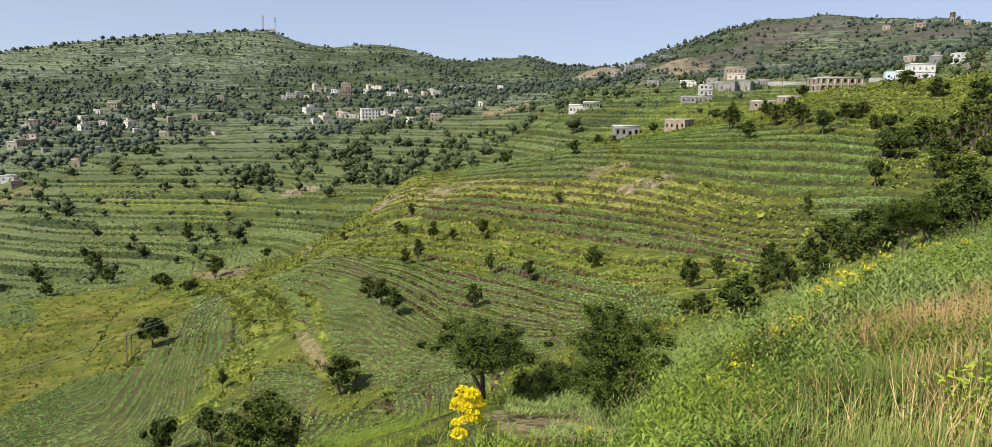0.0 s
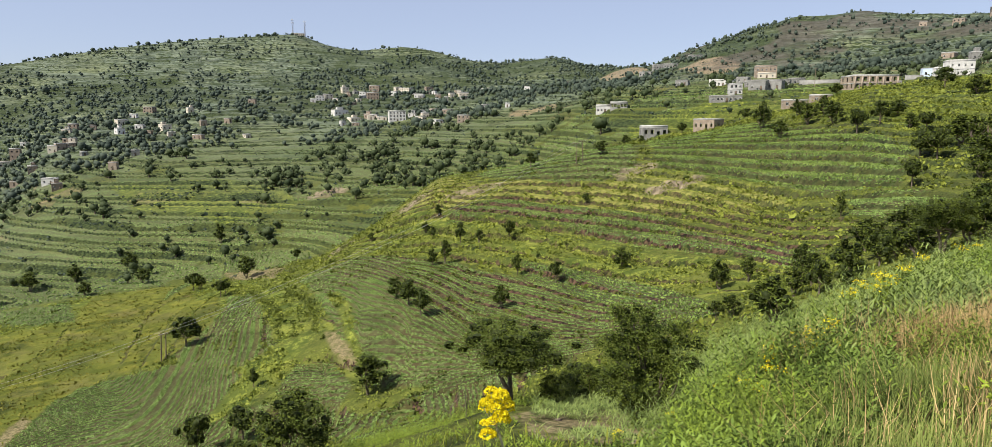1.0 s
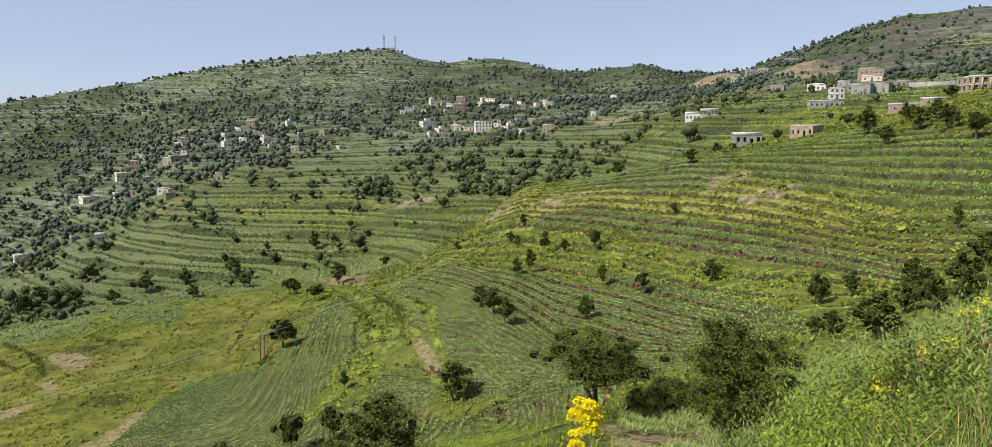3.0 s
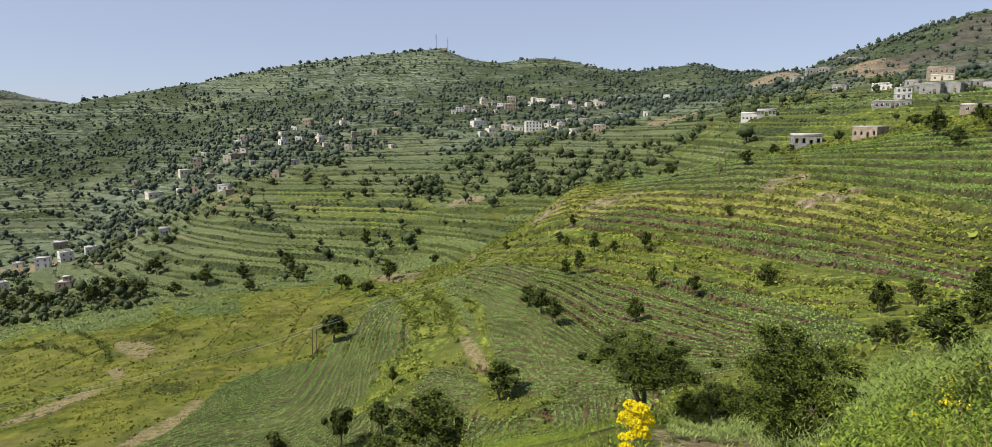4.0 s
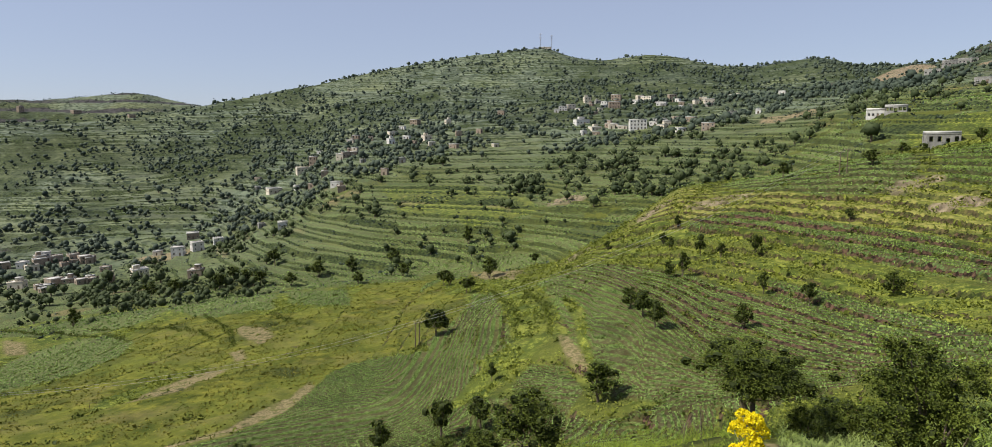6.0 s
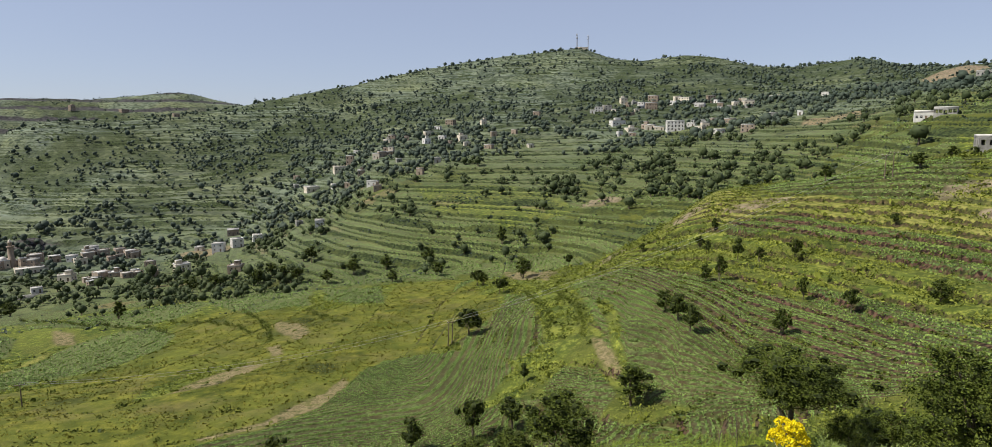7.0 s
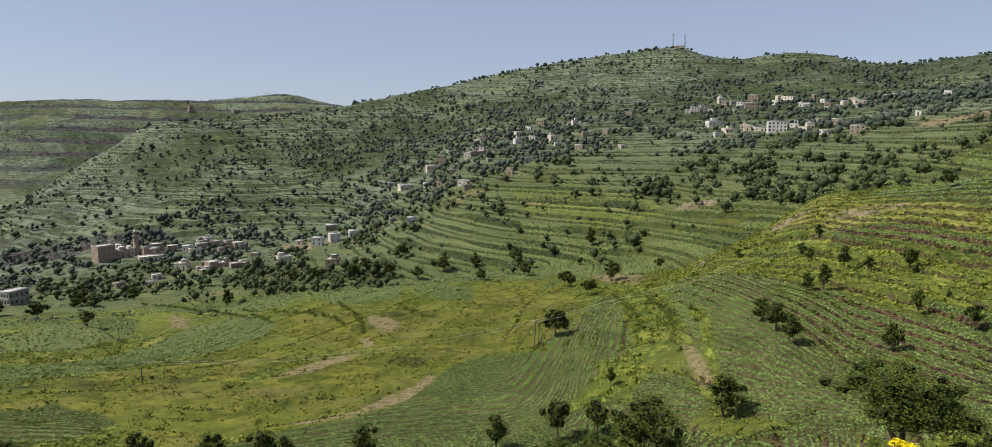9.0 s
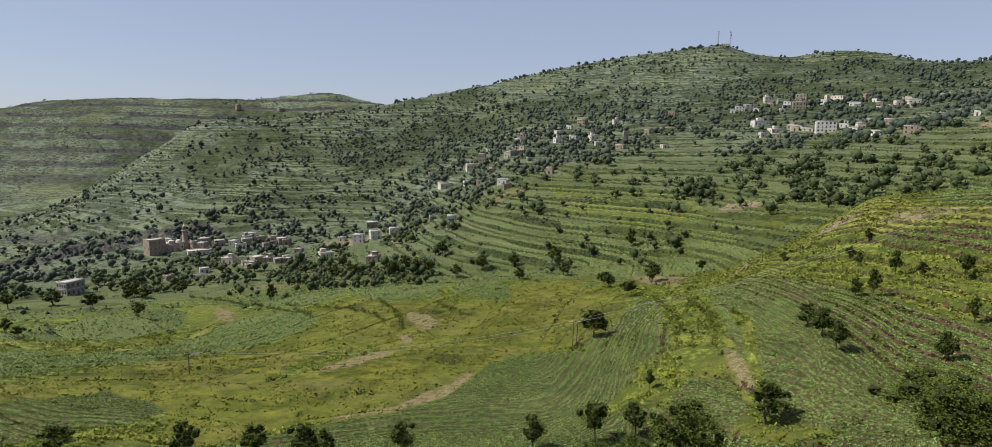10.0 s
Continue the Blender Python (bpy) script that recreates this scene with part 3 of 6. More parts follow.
# the valley behind
field("young", (-29.9, 219), (-26.5, 318), (-22.1, 307), (-18.5, 290), (-19, 270), (-21.6, 245), (-24.4, 272), (-27.1, 249))
field("bare", (-25.5, 272), (-23.2, 266), (-20.7, 247), (-21.6, 214), (-24.9, 252))
field("young", (-49.2, 384), (-46.1, 456), (-43.4, 465), (-35.8, 387), (-30.7, 358), (-21, 313), (-15.4, 307), (-18.8, 290), (-26.5, 318), (-29.9, 270), (-37.1, 290), (-41.9, 332))
field("lush", (-33.2, 422), (-26, 400), (-20.9, 382), (-19.3, 338), (-21.5, 329), (-25.4, 338), (-31.7, 374))
for wood in (((-23, 431), (-17.9, 439), (-12.2, 448), (-0.3, 390), (2.7, 304), (-0.8, 290), (-5.2, 300), (-8, 310), (-12.3, 324), (-16.4, 345), (-23.1, 373)),
             ((-32, 340), (-33.6, 343), (-33.3, 352), (-31.9, 354), (-29.4, 338), (-28.2, 324), (-30, 312), (-31.3, 275), (-32.5, 300)),
             ((-25, 316), (-24.4, 332), (-19.1, 321), (-19.4, 304), (-23.6, 310)),
             ((-20.1, 318), (-19.8, 335), (-17, 333), (-12, 326), (-12.3, 307), (-17.6, 308)),
             ((-32.6, 358), (-34.1, 384), (-33.7, 400), (-28.8, 369), (-29.1, 350)),
             ((-69.3, 439), (-68.4, 481), (-64.5, 479), (-59, 435), (-53.9, 445), (-49.7, 404), (-42.9, 345), (-43, 332), (-51.9, 310), (-56, 380), (-62.8, 400), (-66.9, 384))):
    field("wood", *wood, soft=0.4, ragged=1.6)

# terraces of the spur: lines that run round it, each with the number of steps below it
SPUR = [(0.0, [(-24, 100), (-21.2, 98), (-18.2, 93), (-15, 88), (-10.5, 84), (-4.8, 83), (1, 84), (6.8, 83), (12.3, 81), (17.6, 79), (22.5, 75), (27, 77), (32.5, 72), (37.3, 65)]),
        (5.0, [(-24, 190), (-20.8, 196), (-17.7, 190), (-14.6, 156), (-10.3, 121), (-4.7, 99), (1, 90), (6.7, 87), (12.3, 83), (17.5, 81), (22.5, 76), (27, 78), (32.4, 72), (37.2, 66)]),
        (8.0, [(-24, 205), (-20.7, 205), (-17.7, 200), (-14.6, 180), (-10.3, 141), (-4.7, 118), (1, 103), (6.7, 91), (12.3, 86), (17.5, 82), (22.5, 77), (27, 80), (32.4, 74), (37.2, 67)]),
        (11.0, [(-24, 212), (-20.7, 212), (-17.7, 206), (-14.6, 188), (-10.3, 156), (-4.7, 133), (1, 120), (6.7, 104), (12.2, 88), (17.5, 85), (22.5, 78), (27, 82), (32.4, 75), (37.2, 69)]),
        (15.0, [(-24, 230), (-20.7, 225), (-17.6, 212), (-14.5, 197), (-10.2, 187), (-4.7, 168), (0.9, 155), (6.5, 143), (12, 128), (17.3, 113), (22.3, 95), (27, 87), (32.4, 79), (37.2, 72)]),
        (20.0, [(-24, 236), (-20.6, 232), (-17.6, 218), (-14.5, 203), (-10.2, 198), (-4.7, 186), (0.9, 179), (6.4, 171), (11.8, 156), (17.1, 138), (22.1, 118), (26.8, 106), (32.2, 96), (37.1, 80)]),
        (26.0, [(-24, 250), (-20.6, 240), (-17.6, 226), (-14.4, 212), (-10.2, 206), (-4.7, 204), (0.8, 204), (6.3, 201), (11.7, 188), (16.8, 176), (21.7, 166), (26.3, 151), (31.8, 135), (36.8, 118)]),
        (44.0, [(-24, 330), (-20, 300), (-10, 262), (0, 262), (8, 262), (17, 262), (22, 262), (26, 262), (32, 250), (37, 230)])]
spur_r = np.array([np.interp(COLS, [p[0] for p in line], [p[1] for p in line]) for _, line in SPUR])
spur_r = np.maximum.accumulate(spur_r + 0.6 * np.arange(len(SPUR))[:, None], 0)
climb = np.stack([np.interp(RINGS, spur_r[:, j], [lv for lv, _ in SPUR]) for j in range(len(COLS))], 1)
climb = climb + 0.5 * (grain(GX, GY, 24, 27, 2) - 0.5) + 0.9 * (grain(GX, GY, 70, 28, 2) - 0.5)
on_spur = (RR > spur_r[0]) & (RR < np.minimum(spur_r[-1], 251)) & (BD > -21 - 3 * grain(GX, GY, 30, 29, 2)) & (BD < 50)

# steps counted up the slope, and how fast they follow one another
sel = np.where(on_spur, 0, np.where(RR < 251, 1, np.where(RR < 560, 2, 3)))
swing_of, rise_of = np.choose(sel, [0.0, 1.0, 1.6, 2.0]), np.choose(sel, [1.65, 1.65, 2.6, 2.7])
step_count = np.where(on_spur, climb, (H + swing_of * wave) / rise_of)
pace = np.hypot(np.gradient(climb, RINGS, axis=0), np.gradient(climb, np.radians(COLS), axis=1) / np.maximum(RR, 1))
pace = np.where(on_spur, pace, fall / rise_of)
lift = np.where(on_spur, np.clip(np.gradient(H, RINGS, axis=0) / np.maximum(np.gradient(climb, RINGS, axis=0), 0.02), -1.0, 2.2), rise_of)
bank_wide = np.choose(sel, [0.55 + RR / 330, 0.8 + RR / 380, 1.2 + RR / 300, 2.5])
riser_share = np.where(sel == 3, 0.42, np.clip(bank_wide * pace, 0.06, 0.36))
level = np.floor(step_count)
along = step_count - level
bank = ease(along, 1 - riser_share, 1 - riser_share * 0.75) * (1 - ease(along, 0.985, 1.0))
tilt = np.choose(sel, [0.22, 0.45, 0.30, 0.12])
stepped = lift * (tilt * along + (1 - tilt) * ease(along, 1 - riser_share, 1.0) - along)
broad = COVER["level"]
wild = ease(grain(GX, GY, 130, 31, 3), 0.52, 0.62) * ease(RR, 520, 700)              # unterraced scrub
terraced = ease(RR, 58, 78) * (1 - 0.75 * wild) * (1 - 0.5 * ease(RR, 1150, 1300)) * (1 - 0.95 * broad) * (1 - ease(np.where(on_spur, pace, 0), 0.8, 1.4))
terraced = terraced * (1 - 0.15 * COVER["pasture"])
Z = H + terraced * stepped
# crags: steep bands of rock on the far mountain and above the village
crag = ease(grain(GX, GY * 0.6, 170, 55, 3), 0.56, 0.62) * ease(RR, 500, 560) * ease(-BD, 44, 50) * (1 - ease(RR, 700, 800)) + ease(RR, 1300, 1500) * ease(grain(GX, GY, 210, 78, 4), 0.40, 0.56)
bent = H + 16 * (grain(GX, GY, 260, 77, 4) - 0.5)
ledge_at = bent / 24 - np.floor(bent / 24)
Z = Z + np.clip(crag, 0, 1) * 0.7 * (24 * (0.12 * ledge_at + 0.88 * ease(ledge_at, 0.6, 1.0) - ledge_at) + 8) * (1 - ease(RR, 1740, 1860))
wx, wy = GX + 16 * (grain(GX, GY, 13, 64, 3) - 0.5), GY + 16 * (grain(GX, GY, 13, 68, 3) - 0.5)     # uneven field edges
cell = np.floor(9 * grain(wx, wy, 75, 61, 1)) + 20 * np.floor(7 * grain(wx, wy, 110, 62, 1))
pick = lattice(cell, level, 41)
tone = lattice(cell, level, 43)
row_count = 1 / np.maximum(pace, 0.02) / (0.75 * (1 + RR / 230))


def ground(x, y):
    """Height of the land, by the mesh."""
    b, r = np.degrees(np.arctan2(x, y)), np.hypot(x, y)
    j = np.clip(np.searchsorted(COLS, b) - 1, 0, len(COLS) - 2)
    i = np.clip(np.searchsorted(RINGS, r) - 1, 0, len(RINGS) - 2)
    u, v = np.clip((b - COLS[j]) / (COLS[j + 1] - COLS[j]), 0, 1), np.clip((r - RINGS[i]) / (RINGS[i + 1] - RINGS[i]), 0, 1)
    return (Z[i, j] * (1 - u) + Z[i, j + 1] * u) * (1 - v) + (Z[i + 1, j] * (1 - u) + Z[i + 1, j + 1] * u) * v


def look_up(table, x, y):
    b, r = np.degrees(np.arctan2(x, y)), np.hypot(x, y)
    return table[np.clip(np.searchsorted(RINGS, r), 0, len(RINGS) - 1), np.clip(np.searchsorted(COLS, b), 0, len(COLS) - 1)]


def look_between(table, x, y):
    b, r = np.degrees(np.arctan2(x, y)), np.hypot(x, y)
    j, i = np.clip(np.searchsorted(COLS, b) - 1, 0, len(COLS) - 2), np.clip(np.searchsorted(RINGS, r) - 1, 0, len(RINGS) - 2)
    u, v = (b - COLS[j]) / (COLS[j + 1] - COLS[j]), (r - RINGS[i]) / (RINGS[i + 1] - RINGS[i])
    return (table[i, j] * (1 - u) + table[i, j + 1] * u) * (1 - v) + (table[i + 1, j] * (1 - u) + table[i + 1, j + 1] * u) * v


def polar(b, r):
    return r * np.sin(np.radians(b)), r * np.cos(np.radians(b))


# what grows where
named = np.clip(sum(COVER[k] for k in ("young", "mature", "pasture", "lush", "yellow", "bare")), 0, 1)
far_crop = (pick < 0.74 - 0.3 * ease(RR, 520, 700)) * (1 - named) * ease(RR, 262, 285) * (1 - wild)
mature = np.clip(COVER["mature"] + 0.7 * far_crop * (tone > 0.75), 0, 1)
pasture = COVER["pasture"]
sown = np.clip(COVER["young"] + COVER["mature"] + far_crop, 0, 1) * ease(RR, 58, 66)
lush = np.clip(COVER["lush"] + 0.9 * COVER["yellow"] + 0.55 * (1 - named) * ease(RR, 50, 70) * (1 - ease(RR, 255, 300)), 0, 1)
yellow = COVER["yellow"]
crop = sown * (1 - bank * terraced)
dry = np.clip(0.85 * pasture * ease(grain(GX, GY, 14, 66, 3), 0.15, 0.45) + 0.9 * yellow + 0.35 * COVER["lush"] * grain(GX, GY, 30, 67, 3) + 0.25 * grain(GX, GY, 60, 91, 2) * (RR > 300), 0, 1)
dry = np.clip(dry + 0.5 * ease(RR, 820, 950) * grain(GX, GY, 90, 92, 3), 0, 1)
PATCHES = [(15.24, 633, 24, 50), (8.8, 760, 34, 50), (1.1, 456, 17, 16), (-37.0, 438, 8, 2.5), (7.4, 33, 4.4, 12.0), (-50.73, 490, 22, 14)]      # bearing, distance, half width, half depth
CRAGS = [(4.55, 750, 16, 12), (-16.23, 205, 5, 5), (-4.6, 186, 9, 2.5), (9.3, 176, 6, 4), (12.5, 160, 7, 3), (-9.5, 196, 5, 3), (-16.98, 341, 10, 7), (-65.0, 548, 62, 20), (-70.0, 560, 46, 26), (12.5, 760, 26, 24)]


def blots(rows, seed):
    out = np.zeros_like(Z)
    for b, r, wide, deep in rows:
        u, v = (BB - radians(b)) * r / wide, (RR - r) / deep
        out = np.maximum(out, 1 - ease(np.hypot(u, v) + 0.9 * (grain(GX, GY, wide, seed, 3) - 0.5), 0.85, 1.05))
    return out


bald, cliff = np.maximum(blots(PATCHES, 71), COVER["bare"]), blots(CRAGS, 73)
bare = np.maximum(((pick > 0.97) & (RR > 285) & (RR < 480)) * (1 - bank) * 0.6, bald)
crop, sown, dry = crop * (1 - bald), sown * (1 - bald), dry * (1 - cliff)
rock = np.clip(ease(BD, 9, 14) * ease(RR, 520, 640) * ease(grain(GX, GY, 70, 95, 4), 0.50, 0.62) * 0.75 + cliff * (BD > -40) * np.clip(0.35 + grain(GX, GY, 9, 97, 3), 0, 1), 0, 1)
bank_share = terraced * ease(RR, 62, 80) * (1 - ease(RR, 235, 285)) * (1 - 0.3 * pasture) * (1 - 0.6 * ease(BD, 22, 30))
bank_share = bank_share * np.where(on_spur, 1 - 0.7 * ease(climb, 19.5, 21), 1.0)
hedge_share = terraced * np.clip(np.where(on_spur, ease(climb, 19.5, 21), 0.0) + ease(RR, 240, 300) + 0.9 * pasture + 0.9 * ease(BD, 18, 28) * ease(RR, 62, 80), 0, 1)
bank_mark, hedge = bank * bank_share, np.clip(bank * hedge_share + 0.8 * wild, 0, 1)
Z = Z + cliff * ease(RR, 470, 500) * (7 * (grain(GX, GY, 22, 57, 4) - 0.5) + 4 * ease(grain(GX, GY, 9, 58, 2), 0.45, 0.6) - 2)
# share of far land, rising with distance, where the painted haze sets in
hazy_upland = ease(RR + 120 * (grain(GX, GY, 120, 98, 3) - 0.5), 300, 640)


def sheet(name, xyz, faces, mat, smooth=False):
    """A mesh from arrays of corners and of faces with equally many corners each."""
    me = bpy.data.meshes.new(name)
    k = faces.shape[1]
    me.vertices.add(len(xyz))
    me.vertices.foreach_set("co", np.ascontiguousarray(xyz, dtype=np.float32).ravel())
    me.loops.add(faces.size)
    me.loops.foreach_set("vertex_index", np.ascontiguousarray(faces, dtype=np.int32).ravel())
    me.polygons.add(len(faces))
    me.polygons.foreach_set("loop_start", np.arange(0, faces.size, k, dtype=np.int32))
    if smooth:
        me.polygons.foreach_set("use_smooth", np.ones(len(faces), dtype=bool))
    me.update(calc_edges=True)
    me.materials.append(mat)
    return me


def build_land():
    nr, nc = Z.shape
    idx = np.arange(nr * nc).reshape(nr, nc)
    a, b, c, d = idx[:-1, :-1], idx[:-1, 1:], idx[1:, 1:], idx[1:, :-1]
    faces = np.stack([a, d, c, b], -1).reshape(-1, 4)
    me = sheet("ground", np.stack([GX, GY, Z], -1).reshape(-1, 3), faces, LAND, False)
    for key, parts in (("land", (sown, bank_share, dry)), ("soil", (rock, bare, tone)), ("cover", (hedge_share, hazy_upland, ease(RR, 150, 230))),
                       ("lay", (step_count, row_count, riser_share)), ("strata", (bent / 24, 0.8 * wild, terraced * ease(RR, 66, 84)))):
        layer = me.color_attributes.new(key, "FLOAT_COLOR", "POINT")
        data = np.stack([np.broadcast_to(p, Z.shape) for p in parts] + [np.ones_like(Z)], -1)
        layer.data.foreach_set("color", np.ascontiguousarray(data, dtype=np.float32).ravel())
    layer = me.attributes.new("crag", "FLOAT", "POINT")
    layer.data.foreach_set("value", np.ascontiguousarray(np.clip(crag + 0.6 * ease(RR, 1300, 1450), 0, 1), dtype=np.float32).ravel())
    for key, values in (("mature", mature), ("lush", lush), ("yellow", yellow), ("scarp", cliff * (BD < -40))):
        layer = me.attributes.new(key, "FLOAT", "POINT")
        layer.data.foreach_set("value", np.ascontiguousarray(values, dtype=np.float32).ravel())
    return tagged(new("ground", me), "terraced green hillsides and valley floor with earth banks", "ground", kind="structure")


build_land()

# ---- plants ----


def cards(at, size, seed, flat=0.35, long=1.0, lift=None, face=1.0):
    """Small leaf-shaped faces (a kite of four corners) round the points at; size in metres for each."""
    g = np.random.default_rng(seed)
    n = len(at)
    size = np.broadcast_to(size, (n,))[:, None]
    a = g.normal(size=(n, 3))
    a[:, 2] *= flat
    a /= np.linalg.norm(a, axis=1)[:, None]
    if lift is not None:
        a[:, 2] = lift
        a /= np.linalg.norm(a, axis=1)[:, None]
    b = np.cross(a, g.normal(size=(n, 3)))
    if face < 1:
        b[:, 2] *= face
    b /= np.linalg.norm(b, axis=1)[:, None] + 1e-9
    a, b = a * size * long, b * size * 0.55
    quad = np.stack([at - a * 0.5, at - b * 0.6 + a * 0.05, at + a * 0.5, at + b * 0.6 + a * 0.05], 1)
    return quad.reshape(-1, 3), np.arange(4 * n).reshape(n, 4)


def lumps(at, radius, seed, fine=True):
    """Rough rounded clumps, one at each point: the shaded inside of a crown."""
    g = np.random.default_rng(seed)
    k = 3 if fine else 2
    t = np.linspace(-1, 1, k)
    pts, faces = {}, []
    for axis in range(3):
        for sgn in (-1, 1):
            ids = {}
            for i in range(k):
                for j in range(k):
                    p = np.insert(np.array([t[i], t[j]]), axis, sgn)
                    ids[i, j] = pts.setdefault(tuple(p), len(pts))
            faces += [[ids[i, j], ids[i + 1, j], ids[i + 1, j + 1], ids[i, j + 1]] for i in range(k - 1) for j in range(k - 1)]
    ball = np.array(list(pts))
    ball /= np.linalg.norm(ball, axis=1)[:, None]
    n = len(at)
    an = g.uniform(0, 6.28, n)
    c, s = np.cos(an)[:, None], np.sin(an)[:, None]
    v = np.stack([ball[:, 0] * c - ball[:, 1] * s, ball[:, 0] * s + ball[:, 1] * c, np.broadcast_to(ball[:, 2] * 0.9, (n, len(ball)))], -1)
    v = v * (g.uniform(0.7, 1.2, (n, len(ball), 1)) * np.broadcast_to(radius, (n,))[:, None, None]) + at[:, None, :]
    return v.reshape(-1, 3), (np.arange(n)[:, None, None] * len(ball) + np.array(faces)).reshape(-1, 4)


def knobs(at, radius, seed, m=6):
    """Small rounded clumps, one at each point, with m sides."""
    g = np.random.default_rng(seed)
    an = np.arange(m) * 2 * np.pi / m
    ball = np.concatenate([np.stack([w * np.cos(an + o), w * np.sin(an + o), 0 * an + z], 1) for w, z, o in ((0.6, -0.7, 0), (1.0, 0.0, 0.3), (0.55, 0.75, 0.6))])
    f = [[m * k + i, m * k + (i + 1) % m, m * k + m + (i + 1) % m, m * k + m + i] for k in range(2) for i in range(m)] + [[2 * m, 2 * m + 1, 2 * m + 2, 2 * m + 3]]
    if m == 6:
        f.append([12, 15, 16, 17])
    n = len(at)
    v = ball * g.uniform(0.75, 1.2, (n, 3 * m, 1)) * np.broadcast_to(radius, (n,))[:, None, None] + at[:, None, :]
    return v.reshape(-1, 3), (np.arange(n)[:, None, None] * 3 * m + np.array(f)).reshape(-1, 4)


def tube(path, radii, sides=6):
    """A tapered tube along a path."""
    path, rings = np.asarray(path, float), []
    for i, p in enumerate(path):
        d = path[min(i + 1, len(path) - 1)] - path[max(i - 1, 0)]
        d /= np.linalg.norm(d) + 1e-9
        s = np.cross(d, [0.31, 0.95, 0.1])
        s /= np.linalg.norm(s)
        t = np.cross(d, s)
        an = np.arange(sides) * 2 * np.pi / sides
        rings.append(p + radii[i] * (np.cos(an)[:, None] * s + np.sin(an)[:, None] * t))
    v = np.concatenate(rings)
    f = [[i * sides + k, i * sides + (k + 1) % sides, (i + 1) * sides + (k + 1) % sides, (i + 1) * sides + k] for i in range(len(path) - 1) for k in range(sides)]
    return v, np.array(f)


def join(pieces):
    vs, fs, n = [], [], 0
    for v, f in pieces:
        vs.append(v)
        fs.append(f + n)
        n += len(v)
    return np.concatenate(vs), np.concatenate(fs)


def part(name, me, parent, label=""):
    ob = new(name, me)
    ob.parent = parent
    if label:
        ob["label"] = label
    return ob


def tree_meshes(seed, high, wide, crown, clumps, leaves, leaf, trunks=1, bare_stem=0.4, flare=0.0):
    """Trunk and crown of a tree: limbs fork up into clumps of leaves. crown: the crown's height."""
    g = np.random.default_rng(seed)
    wood, tips = [], []
    mid = high - crown * 0.5
    for k in range(clumps):
        an, q = g.uniform(0, 2 * np.pi), g.uniform(0, 1) ** 0.6
        up = g.uniform(-0.85, 1.0)
        rim = math.sqrt(max(0.05, 1 - up * up * 0.8)) * (0.72 + 0.42 * g.uniform())
        rim *= 1 + flare * up
        tips.append(np.array([math.cos(an) * q * rim * wide / 2, math.sin(an) * q * rim * wide / 2, mid + up * crown * 0.42 * (0.8 + 0.3 * g.uniform())]))
    tips = np.array(tips)
    for s in range(trunks):
        an = s * 2.4 + g.uniform()
        lean = np.array([math.cos(an), math.sin(an), 0]) * (0.12 * wide if trunks > 1 else 0.03 * wide)
        fork = lean + np.array([0, 0, high * bare_stem])
        thick = 0.035 * high / math.sqrt(trunks)
        wood.append(tube([lean * 0.2 + [0, 0, -0.3], lean * 0.4 + [0.02 * high * g.normal(), 0, high * bare_stem * 0.5], fork], [thick * 1.25, thick, thick * 0.8], 7))
        for tip in tips[s::trunks][: max(5, 16 // trunks)]:
            bend = fork * 0.45 + tip * 0.55 + g.normal(size=3) * 0.04 * wide - [0, 0, 0.05 * high]
            wood.append(tube([fork, bend, tip], [thick * 0.6, thick * 0.36, thick * 0.12], 4))
    spread_ = wide / math.sqrt(clumps) * 0.62
    at = (tips[:, None, :] + g.normal(size=(clumps, leaves, 3)) * np.array([spread_, spread_, spread_ * 0.62]) * g.uniform(0.45, 1.25, (clumps, 1, 1))).reshape(-1, 3)
    at[:, 2] = np.maximum(at[:, 2], 0.1)
    v, f = cards(at, g.uniform(0.6, 1.3, len(at)) * leaf, seed + 1, 0.6, face=0.6)
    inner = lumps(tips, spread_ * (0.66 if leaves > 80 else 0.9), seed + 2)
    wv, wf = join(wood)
    return sheet("trunk", wv, wf, BARK, True), sheet("crown", v, f, LEAF_TREE), sheet("inner_crown", *inner, LEAF_SHADED)


def tree(meshes, name, label, at, group, scale=1.0, turn=0.0, tall=1.0):
    base = new(name)
    part("trunk", meshes[0], base)
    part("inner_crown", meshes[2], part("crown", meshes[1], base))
    base.matrix_basis = pose(*at, 0, 0, turn) @ Matrix.Diagonal((scale, scale, scale * tall, 1))
    return tagged(base, label, "tree", group)


def on_land(b, r, sink=0.0):
    x, y = polar(b, r)
    return float(x), float(y), float(ground(np.array([x]), np.array([y]))[0]) - sink


FULL = [tree_meshes(11, 5.3, 6.4, 2.9, 92, 300, 0.098, 2, 0.42, 0.15), tree_meshes(15, 5.2, 4.6, 5.4, 130, 240, 0.098, 1, 0.08, 0.12),
        tree_meshes(13, 3.6, 4.4, 3.0, 54, 170, 0.115, 3, 0.15)]
HALF = [tree_meshes(20 + i, 4.2, (4.6, 3.6, 4.8, 3.2)[i], (3.0, 3.6, 2.5, 3.3)[i], 26, 60, 0.25, 1 + i % 2, (0.32, 0.16, 0.4, 0.2)[i]) for i in range(4)]

